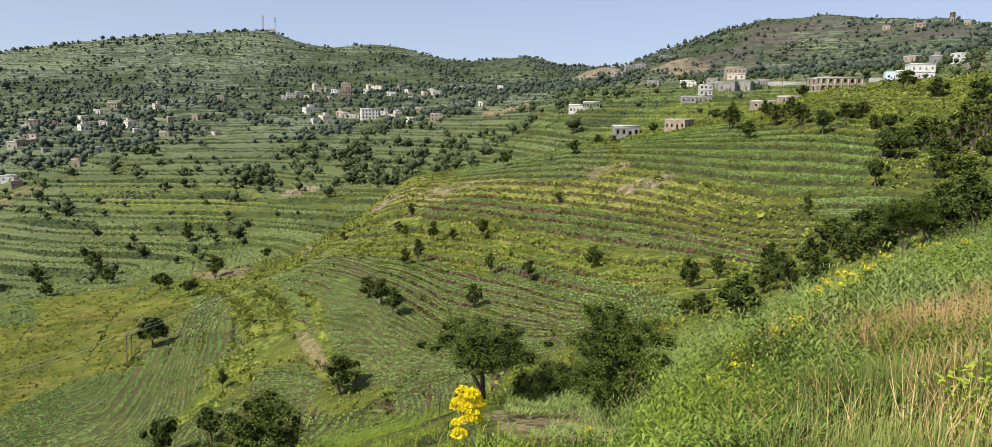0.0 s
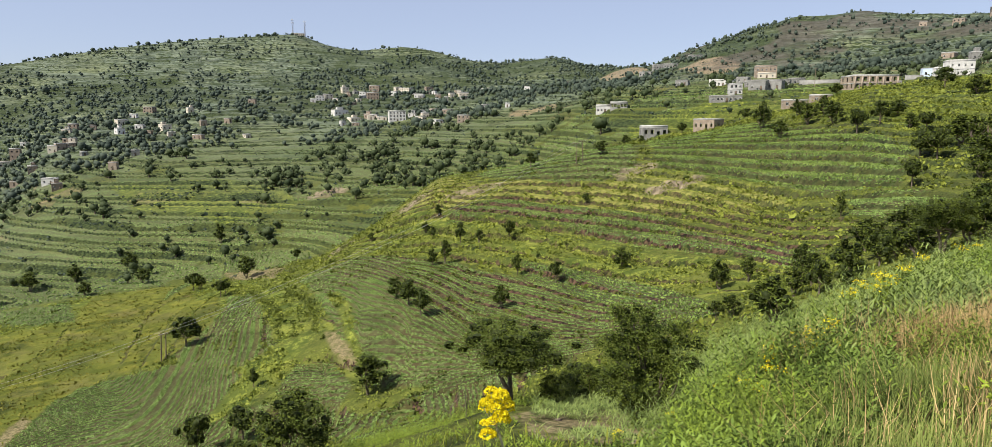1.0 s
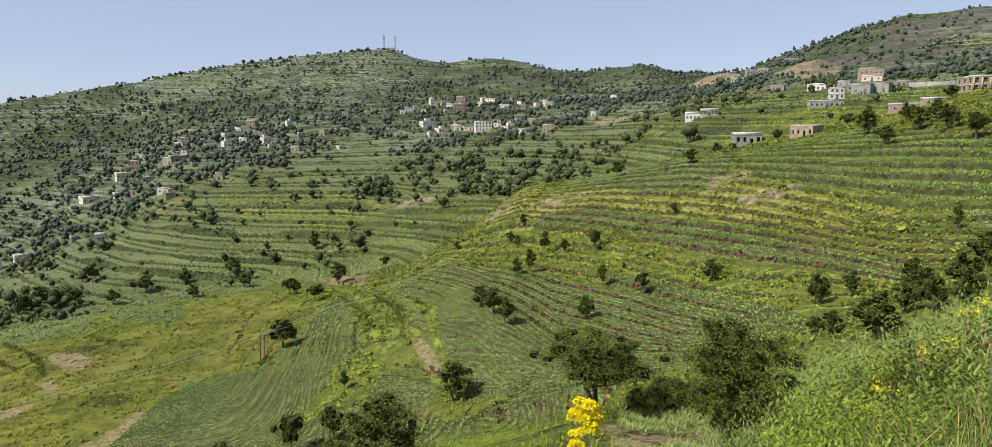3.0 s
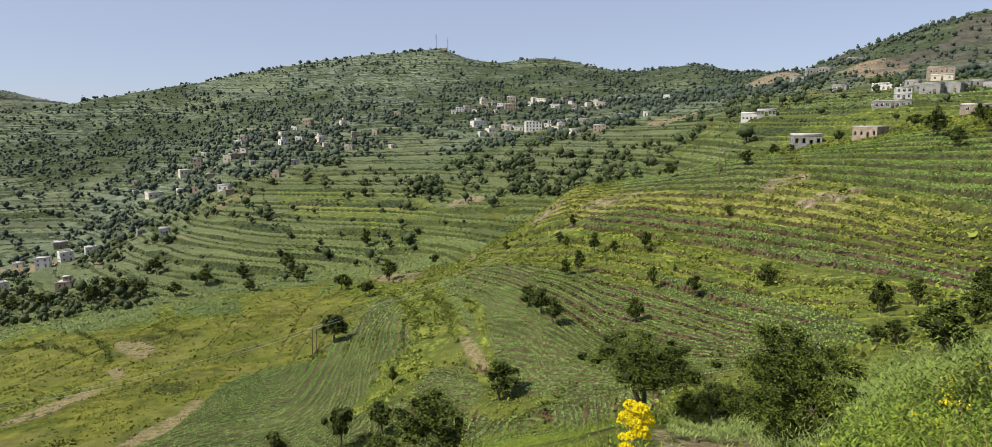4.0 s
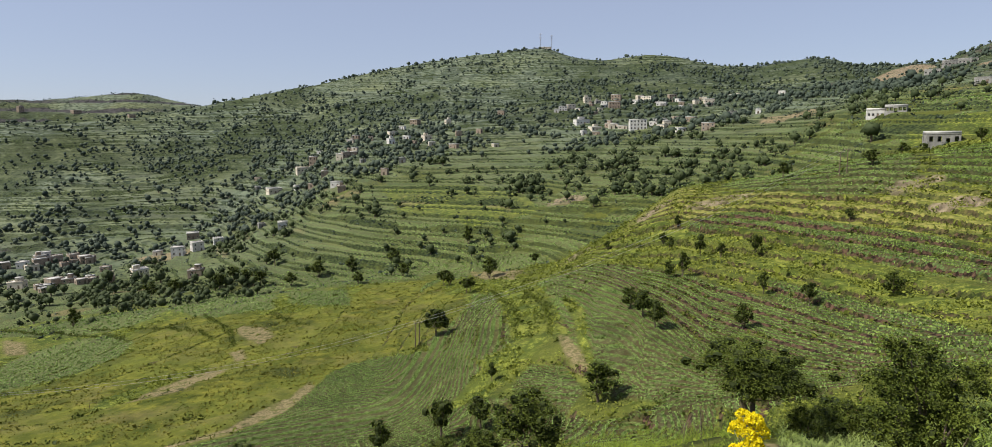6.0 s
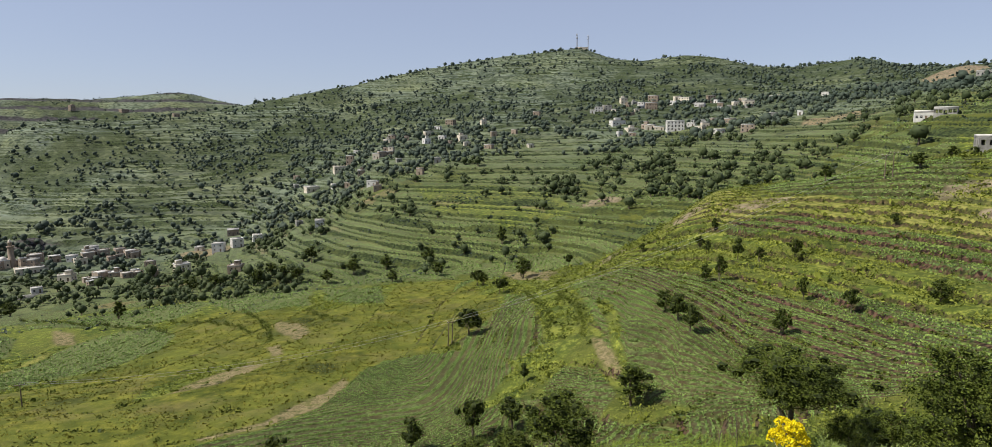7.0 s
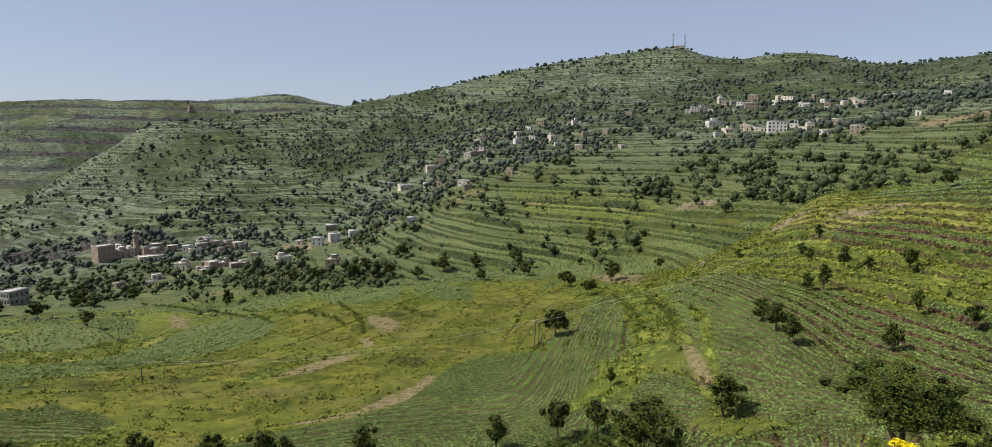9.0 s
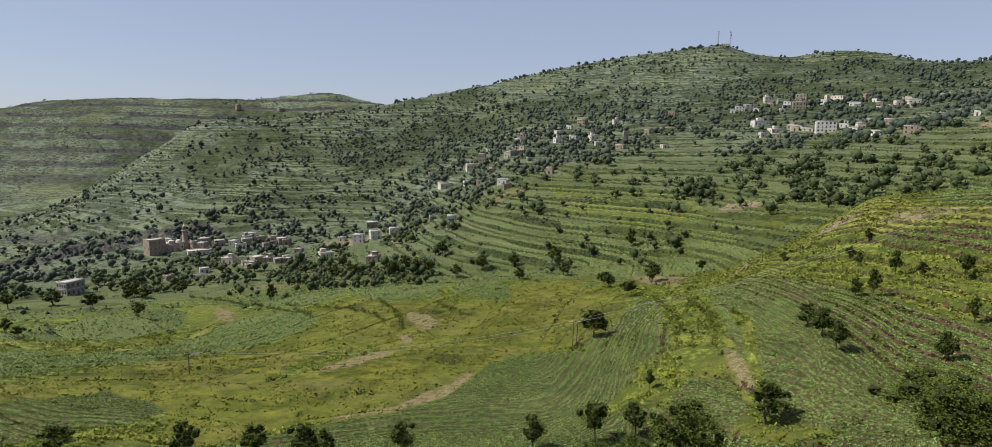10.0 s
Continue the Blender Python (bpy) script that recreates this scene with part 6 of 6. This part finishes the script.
def broad_shrub(b, r, high):
    """Upright shoots with large bright leaves."""
    g = np.random.default_rng(321)
    base = new("broad_leaved_shrub")
    base.matrix_basis = pose(*on_land(b, r), 0, 0, 0)
    for k in range(7):
        tip = np.array([0.28 * g.normal(), 0.28 * g.normal(), high * g.uniform(0.7, 1.05)])
        part("shoot", sheet("shoot", *tube([(0, 0, -0.1), tip * [0.5, 0.5, 0.5], tip], [0.012, 0.010, 0.005], 5), LEAF_BUSH, True), base)
        at = np.stack([tip * [t ** 0.8, t ** 0.8, t] for t in np.linspace(0.2, 1.0, 46)]) + g.normal(size=(46, 3)) * 0.06
        tagged(part("foliage", sheet("foliage", *cards(at, 0.075, 330 + k, 0.4), LEAF_BRIGHT), base), kind="stuff")
    tagged(base, "bright yellow-green shrub with broad glossy leaves", "shrub")


broad_shrub(38.2, 7.6, 1.0)


def stalk_bundle(b, r, high):
    """Dry maize stalks tied up to dry."""
    g = np.random.default_rng(341)
    base = new("stalk_bundle")
    base.matrix_basis = pose(*on_land(b, r), 0, 0, 0)
    for k in range(26):
        an, q = g.uniform(0, 6.28), g.uniform(0.1, 0.42)
        foot, top = np.array([q * math.cos(an), q * math.sin(an), -0.05]), np.array([0.6 * q * math.cos(an + 0.4), 0.6 * q * math.sin(an + 0.4), high * g.uniform(0.75, 1.1)])
        part("stalk", sheet("stalk", *tube([foot, (foot + top) / 2 * [0.55, 0.55, 1], top], [0.025, 0.022, 0.012], 4), GRASS_DRY), base)
    tagged(base, "upright bundle of dry straw-coloured maize stalks", "stalks")


stalk_bundle(6.3, 42.0, 2.2)


def bare_sapling(b, r, high, seed):
    g = np.random.default_rng(seed)
    base = new("bare_sapling")
    base.matrix_basis = pose(*on_land(b, r), 0, 0, 0)
    part("trunk", sheet("trunk", *tube([(0, 0, -0.2), (0.1, 0, high * 0.5), (-0.05, 0.1, high)], [0.09, 0.06, 0.02], 6), BARK, True), base)
    for k in range(7):
        z = high * g.uniform(0.35, 0.9)
        part("branch", sheet("branch", *tube([(0.05, 0, z), (0.35 * g.normal(), 0.35 * g.normal(), z + 0.5), (0.6 * g.normal(), 0.6 * g.normal(), z + 0.9)], [0.03, 0.02, 0.008], 4), BARK), base)
    tagged(base, "thin bare sapling with dark leafless branches", "tree", "bare saplings")


bare_sapling(-5.2, 52, 3.0, 351)
bare_sapling(-6.6, 50, 2.0, 352)


def stone(b, r, size, seed):
    bm = bmesh.new()
    bmesh.ops.create_icosphere(bm, subdivisions=2, radius=size)
    for v in bm.verts:
        v.co *= 0.75 + 0.5 * noise.noise(v.co * (1.6 / size) + Vector((seed, 0, 0)))
        v.co.z *= 0.7
    me = bpy.data.meshes.new("stone")
    bm.to_mesh(me)
    bm.free()
    me.materials.append(WOOD)
    o = new("stone", me)
    o.matrix_basis = pose(*on_land(b, r), 0, 0, 40 * seed)
    tagged(o, "grey field stone lying among the weeds", "stone", "field stones")


for k, (b, r, size) in enumerate(((17.8, 9.6, 0.13), (10.4, 24, 0.3), (3.4, 30, 0.25), (19.5, 14, 0.14), (14.5, 19, 0.2))):
    stone(b, r, size, k)

# ---- crops, banks and weeds ----


def crop_rows():
    """Rows of young sorghum that follow the contours of each terrace."""
    def rows(x, y, r, b):
        step_ = look_between(step_count, x, y)
        ph = (step_ - np.floor(step_)) / np.maximum(look_between(pace, x, y), 0.02) / (0.75 * (1 + r / 230))
        return look_up(crop, x, y) * (np.abs(ph - np.round(ph)) < 0.16 + 0.12 * ease(r, 110, 170)) * (1 - 0.9 * look_up(bare, x, y)) * clear(x, y)

    g = np.random.default_rng(121)
    kinds = (("sorghum", 560000, 60, 150, 2, 0.27, 0, LEAF_CROP, "rows of young blue-green sorghum plants on the terraces"),
             ("sorghum", 170000, 150, 251, 2, 0.46, 0, LEAF_CROP, "young blue-green sorghum on the middle terraces"),
             ("tall_sorghum", 330000, 80, 251, 2, 0.36, 1, LEAF_SORGHUM, "dense dark green sorghum on the upper terraces"),
             ("sorghum", 38000, 251, 350, 2, 0.8, 0, LEAF_CROP, "pale green sorghum in the fields below the village"))
    for name, n, r0, r1, k, size, old, mat, label in kinds:
        at = scatter(n, -80 if not old else -8, 42, r0, r1, 122 + r0, rows)
        ripe = look_up(mature, at[:, 0], at[:, 1]) > 0.5
        at = at[ripe == bool(old)]
        m = len(at)
        pos = np.repeat(at, k, 0)
        s = g.uniform(0.65, 1.25, m * k) * size
        pos = pos + g.normal(size=pos.shape) * [0.06, 0.06, 0] + np.stack([s * 0, s * 0, s * 0.3], 1)
        v, f = cards(pos, s, 123 + r0, 1.0, lift=0.9 if old else 0.75 if r0 < 100 else 0.45)
        tagged(new(name, sheet(name, v, f, mat)), label, "crops", kind="stuff")


def bank_growth():
    """Tufts and low bushes on the terrace banks, and grass in the pastures."""
    g = np.random.default_rng(131)
    at = scatter(230000, -80, 42, 58, 262, 132, lambda x, y, r, b: 0.9 * np.maximum(look_up(bank_mark, x, y), 0.8 * look_up(hedge, x, y)) * ease(grain(x, y, 6, 133, 2), 0.42, 0.62) * (1 - 0.35 * ease(b, 4, 12)))
    n, k = len(at), 4
    size = g.lognormal(0, 0.4, n) * 0.5
    pos = at[:, None, :] + g.normal(size=(n, k, 3)) * np.array([0.45, 0.45, 0.15]) * size[:, None, None] + [0, 0, 0.12]
    v, f = cards(pos.reshape(-1, 3), np.repeat(size * 0.8, k), 134, 0.8)
    tagged(new("bank_plants", sheet("bank_plants", v, f, LEAF_BUSH)), "weeds and low bushes along the terrace banks", "weeds", kind="stuff")
    at = scatter(90000, -12, 42, 86, 262, 138, lambda x, y, r, b: look_up(bank * terraced, x, y) * ease(grain(x, y, 8, 139, 2), 0.40, 0.56) * (0.45 + 0.55 * ease(b, 4, 14)) * ease(r - 1.6 * np.abs(b), 105, 135))
    n, k = len(at), 4
    size = g.lognormal(0, 0.5, n) * 0.45
    pos = at[:, None, :] + g.normal(size=(n, k, 3)) * np.array([0.42, 0.42, 0.25]) * size[:, None, None] + np.array([0, 0, 1]) * (0.3 * size)[:, None, None]
    v, f = cards(pos.reshape(-1, 3), np.repeat(size * 0.62, k), 140, 0.8)
    tagged(new("bank_bushes", sheet("bank_bushes", v, f, LEAF_BUSH)), "dark bushes along the banks of the upper slope", "bushes", kind="stuff")
    at = scatter(190000, -78, 40, 64, 262, 164, lambda x, y, r, b: 0.75 * np.maximum(look_up(lush, x, y), 0.7 * look_up(yellow, x, y)) * (1 - look_up(sown, x, y)) * ease(grain(x, y, 5, 166, 2), 0.30, 0.6))
    n, k = len(at), 5
    size = g.lognormal(0, 0.45, n) * 0.52
    pos = at[:, None, :] + g.normal(size=(n, k, 3)) * np.array([0.42, 0.42, 0.25]) * size[:, None, None] + np.array([0, 0, 1]) * (0.3 * size)[:, None, None]
    v, f = cards(pos.reshape(-1, 3), np.repeat(size * 0.6, k), 165, 0.8)
    tagged(new("rank_weeds", sheet("rank_weeds", v, f, LEAF_RANK)), "bright green weeds and grass between the fields", "weeds", kind="stuff")
    # rounded bushes on the grassy slopes
    at = scatter(9000, -78, 40, 80, 262, 176, lambda x, y, r, b: np.maximum(look_up(lush, x, y), 0.25 * look_up(pasture, x, y)) * (1 - look_up(sown, x, y)) * ease(grain(x, y, 11, 177, 3), 0.46, 0.62) * (0.35 + 0.65 * look_up(bank, x, y)))
    n, k = len(at), 22
    size = g.lognormal(0, 0.4, n) * 0.75
    aim = g.normal(size=(n, k, 3))
    aim[:, :, 2] = np.abs(aim[:, :, 2])
    aim /= np.linalg.norm(aim, axis=2)[:, :, None]
    pos = at[:, None, :] + aim * g.uniform(0.3, 1.0, (n, k, 1)) * np.array([0.8, 0.8, 0.9]) * size[:, None, None]
    v, f = cards(pos.reshape(-1, 3), np.repeat(size * 0.42, k), 178, 0.9)
    tagged(new("slope_bushes", sheet("slope_bushes", v, f, LEAF_BUSH)), "rounded dark bushes on the grassy slopes", "bushes", kind="stuff")
    at = scatter(120000, -80, 34, 100, 250, 135, lambda x, y, r, b: (0.75 * look_up(pasture, x, y) + 0.2 * look_up(yellow, x, y)) * ease(grain(x, y, 7, 136, 3), 0.22, 0.70))
    n, k = len(at), 2
    size = g.lognormal(0, 0.4, n) * 0.33
    pos = at[:, None, :] + g.normal(size=(n, k, 3)) * np.array([0.5, 0.5, 0.1]) * size[:, None, None] + [0, 0, 0.1]
    v, f = cards(pos.reshape(-1, 3), np.repeat(size, k), 137, 1.0)
    tagged(new("meadow_grass", sheet("meadow_grass", v, f, GRASS_MEADOW)), "yellow-green tussocks in the pastures", "grass", kind="stuff")


# low weedy walls between the plots: bearings and distances along each
HEDGES = (
    ((-63, 365), (-61.4, 343), (-59.2, 301), (-56.8, 277), (-54.5, 258), (-53.1, 233)),
    ((-55.6, 280), (-53.2, 264), (-50.8, 245), (-48, 219), (-47.3, 204)),
    ((-47.7, 252), (-46.4, 222), (-45.8, 205), (-45.7, 188)),
    ((-42.5, 224), (-41.1, 208), (-39.7, 196)),
    ((-20.7, 173), (-18.9, 148), (-18.4, 136), (-18.2, 124)),
    ((-23.7, 196), (-22.2, 168), (-21.4, 150), (-21.5, 128)),
    ((-17, 82), (-13, 83), (-9.4, 85), (-6.9, 89)),
)


def field_hedges():
    g = np.random.default_rng(181)
    spots = []
    for line in HEDGES:
        p = np.array([polar(b, r) for b, r in line])
        for a, c in zip(p, p[1:]):
            m = max(2, int(np.linalg.norm(c - a) / 0.45))
            t = np.linspace(0, 1, m)[:, None]
            spots.append(a * (1 - t) + c * t + g.normal(size=(m, 2)) * 0.45)
    xy = np.concatenate(spots)
    at = np.column_stack([xy, ground(xy[:, 0], xy[:, 1])])
    n, k = len(at), 16
    size = g.lognormal(0, 0.35, n) * 0.6
    pos = at[:, None, :] + (g.normal(size=(n, k, 3)) * [0.5, 0.5, 0.4] + [0, 0, 0.45]) * size[:, None, None]
    v, f = cards(pos.reshape(-1, 3), np.repeat(size * 0.5, k), 182, 0.9)
    tagged(new("field_hedges", sheet("field_hedges", v, f, LEAF_BUSH)), "low dark weedy hedges along the plot edges", "hedge", kind="stuff")


def goal_frame(b, r):
    """Two posts and a bar on the trodden meadow."""
    base = new("goal_frame")
    base.matrix_basis = pose(*on_land(b, r), 0, 0, -b)
    for x in (-0.65, 0.65):
        part("post", sheet("post", *tube([(x, 0, -0.3), (x, 0, 1.5)], [0.04, 0.035], 6), WOOD, True), base)
    part("crossbar", sheet("crossbar", *tube([(-0.7, 0, 1.5), (0.7, 0, 1.5)], [0.035, 0.035], 6), WOOD, True), base)
    tagged(base, "small wooden goal frame beside the trodden strip", "goal")


def blades(at, high, seed, lean=0.35, wide=0.012):
    """Grass: bent blades of two faces each."""
    g = np.random.default_rng(seed)
    n = len(at)
    an = g.uniform(0, 2 * np.pi, n)
    d = np.stack([np.cos(an), np.sin(an), an * 0], 1)
    s = np.stack([-np.sin(an), np.cos(an), an * 0], 1) * wide * g.uniform(0.6, 1.4, n)[:, None]
    h = (high * g.uniform(0.55, 1.25, n))[:, None]
    tilt = (lean * g.uniform(0.2, 1.4, n))[:, None]
    up = np.array([0, 0, 1.0])
    mid_ = at + up * h * 0.55 + d * h * tilt * 0.35
    tip = at + up * h * (1 - 0.25 * tilt) + d * h * tilt
    low = at - up * 0.05
    v = np.stack([low - s, low + s, mid_ + s, mid_ - s, tip + s * 0.25, tip - s * 0.25], 1).reshape(-1, 3)
    base = np.arange(n)[:, None, None] * 6
    f = (base + np.array([[0, 1, 2, 3], [3, 2, 4, 5]])).reshape(-1, 4)
    return v, f


def herbs(at, high, leaves, leaf, seed, slim=0.24):
    """Upright leafy stems: leaves spiral up each stem and point outwards."""
    g = np.random.default_rng(seed)
    n = len(at)
    h = high * g.uniform(0.6, 1.25, n) * (0.35 + 1.5 * ease(grain(at[:, 0], at[:, 1], 2.6, seed, 2), 0.3, 0.75))
    lean = g.normal(size=(n, 3)) * [0.16, 0.16, 0]
    t = (np.arange(leaves) + 0.8) / leaves
    an = np.arange(leaves) * 2.4 + g.uniform(0, 6, (n, 1))
    out = np.stack([np.cos(an), np.sin(an), 0.75 + 0 * an], -1)
    root = at[:, None, :] + (np.array([0, 0, 1]) + lean)[:, None, :] * (h[:, None] * t)[:, :, None]
    size = leaf * g.uniform(0.7, 1.25, (n, leaves)) * (1.15 - 0.45 * t)
    tip = root + out * size[:, :, None] + np.array([0, 0, 1]) * (g.uniform(-0.35, 0.15, (n, leaves)) * size)[:, :, None]
    side = np.stack([-np.sin(an), np.cos(an), 0 * an], -1) * (size * slim)[:, :, None]
    midp = root * 0.55 + tip * 0.45 + np.array([0, 0, 1]) * (0.12 * size)[:, :, None]
    v = np.stack([root, midp - side, tip, midp + side], 2).reshape(-1, 3)
    f = np.arange(n * leaves * 4).reshape(-1, 4)
    return v, f


def bank_weeds():
    """The overgrown bank that the walker looks across."""

    def lush_(x, y, r, b):
        return ease(b, 12 - 6 * ease(r, 20, 45), 18 - 4 * ease(r, 20, 45)) * ease(grain(x, y, 2.2, 141, 2), 0.30, 0.5)

    at = scatter(3300, 8, 43, 6.2, 14, 142, lambda x, y, r, b: lush_(x, y, r, b) * (1 - 0.75 * ease(b, 21, 27) * (1 - ease(r, 9, 11))) * (0.3 + 0.7 * ease(r, 8.5, 10)))
    tagged(new("leafy_weeds", sheet("leafy_weeds", *herbs(at, 0.66, 24, 0.095, 143, 0.16), LEAF_HERB)), "dense leafy green weeds on the bank", "weeds", kind="stuff")
    # taller, broad-leaved weeds and rounded shrubs between them
    at = scatter(2300, 7, 31, 6.4, 14, 166, lambda x, y, r, b: ease(grain(x, y, 2.4, 167, 2), 0.30, 0.5) * ease(b, 9, 14) * (1 - ease(b, 24, 31)))
    tagged(new("broad_weeds", sheet("broad_weeds", *herbs(at, 0.9, 24, 0.15, 168, 0.15), LEAF_BROAD)), "tall broad-leaved weeds on the bank", "weeds", kind="stuff")
    at = scatter(900, -6, 43, 11, 64, 169, lambda x, y, r, b: ease(grain(x, y, 6, 170, 2), 0.42, 0.6) * (1 - look_up(bald, x, y)) * ease(b + 0.25 * r, 6, 14))
    n, k = len(at), 190
    g = np.random.default_rng(171)
    size = g.lognormal(0, 0.35, n) * 0.6
    aim = g.normal(size=(n, k, 3))
    aim[:, :, 2] = np.abs(aim[:, :, 2])
    aim /= np.linalg.norm(aim, axis=2)[:, :, None]
    pos = at[:, None, :] + aim * g.uniform(0.25, 1.1, (n, k, 1)) ** 0.6 * np.array([0.8, 0.8, 0.95]) * size[:, None, None]
    v, f = cards(pos.reshape(-1, 3), np.repeat(0.05 + 0.0017 * np.hypot(at[:, 0], at[:, 1]), k) * g.uniform(0.7, 1.3, n * k), 173, 0.9)
    tagged(new("rounded_shrubs", sheet("rounded_shrubs", v, f, LEAF_BROAD)), "rounded dark green shrubs on the overgrown bank", "bushes", kind="stuff")
    at = scatter(7500, 2, 43, 13, 58, 144, lambda x, y, r, b: lush_(x, y, r, b) * (0.35 + 0.65 * ease(grain(x, y, 5, 145, 2), 0.4, 0.55)))
    tagged(new("leafy_weeds", sheet("leafy_weeds", *herbs(at, 0.7, 16, 0.16, 146, 0.15), LEAF_HERB)), "leafy green weeds further along the bank", "weeds", kind="stuff")
    at = scatter(13000, -32, 20, 14, 78, 147, lambda x, y, r, b: (1 - 0.8 * ease(b, 12, 18)) * ease(grain(x, y, 5, 148, 3), 0.38, 0.56) * (1 - 0.95 * np.maximum(look_up(bald, x, y), 0.9 * ease(b, 2, 5) * (1 - ease(b, 11, 13)) * (1 - ease(r, 50, 54)))))
    tagged(new("bank_bushes", sheet("bank_bushes", *herbs(at, 0.45, 9, 0.17, 149, 0.18), LEAF_HERB)), "soft yellow-green weeds on the lower bank", "weeds", kind="stuff")
    # taller maize further up the bank and on the plot below the path
    at = scatter(9000, 11, 43, 12, 70, 150, lambda x, y, r, b: (0.25 + 0.75 * ease(grain(x, y, 9, 151, 2), 0.40, 0.52)) * ease(b + 0.2 * r, 15, 22))
    at = np.concatenate([at, scatter(3600, 1, 16, 20, 56, 152, lambda x, y, r, b: (0.12 + 0.8 * look_up(bald, x, y)) * ease(grain(x, y, 4, 153, 2), 0.34, 0.5))])
    tagged(new("maize", sheet("maize", *herbs(at, 0.8, 9, 0.36, 154, 0.07), LEAF_MAIZE)), "maize plants with arching blue-green leaves", "crops", kind="stuff")
    at = np.concatenate([scatter(27000, 15, 43, 5.0, 10.5, 155, lambda x, y, r, b: ease(b, 18, 28) * (0.10 + 0.8 * ease(grain(x, y, 1.3, 156, 2), 0.42, 0.60))),
                         scatter(12000, 6, 43, 9, 18, 174, lambda x, y, r, b: ease(b, 15, 22) * ease(grain(x, y, 1.6, 175, 2), 0.44, 0.6))])
    tagged(new("green_grass", sheet("green_grass", *blades(at, 0.80, 157, 0.35, 0.0034), GRASS_BANK)), "long green grass blades on the bank", "grass", kind="stuff")
    at = scatter(70000, 14, 43, 5.6, 24, 158, lambda x, y, r, b: (0.06 * ease(b, 14, 22) + ease(b, 27 + 0.3 * (18 - r), 33 + 0.3 * (18 - r)) * (0.15 + 0.85 * ease(r, 8.5, 11))) * (1 - 0.9 * ease(r, 18, 22)) * 0.75 * ease(grain(x, y, 3.2, 159, 3), 0.48, 0.62))
    tagged(new("dry_grass", sheet("dry_grass", *blades(at, 0.95, 160, 0.45, 0.0042), GRASS_DRY)), "dry straw-coloured grass among the weeds", "grass", kind="stuff")
    at = scatter(17000, -32, 43, 16, 80, 161, lambda x, y, r, b: 0.7 * ease(grain(x, y, 3.5, 162, 2), 0.5, 0.65) * (1 - look_up(bald, x, y)))
    tagged(new("tall_grass", sheet("tall_grass", *blades(at, 0.6, 163, 0.5, 0.025), GRASS_GREEN)), "tussocks of green grass on the bank", "grass", kind="stuff")


goal_frame(-56.0, 152)
crop_rows()
bank_growth()
field_hedges()
bank_weeds()
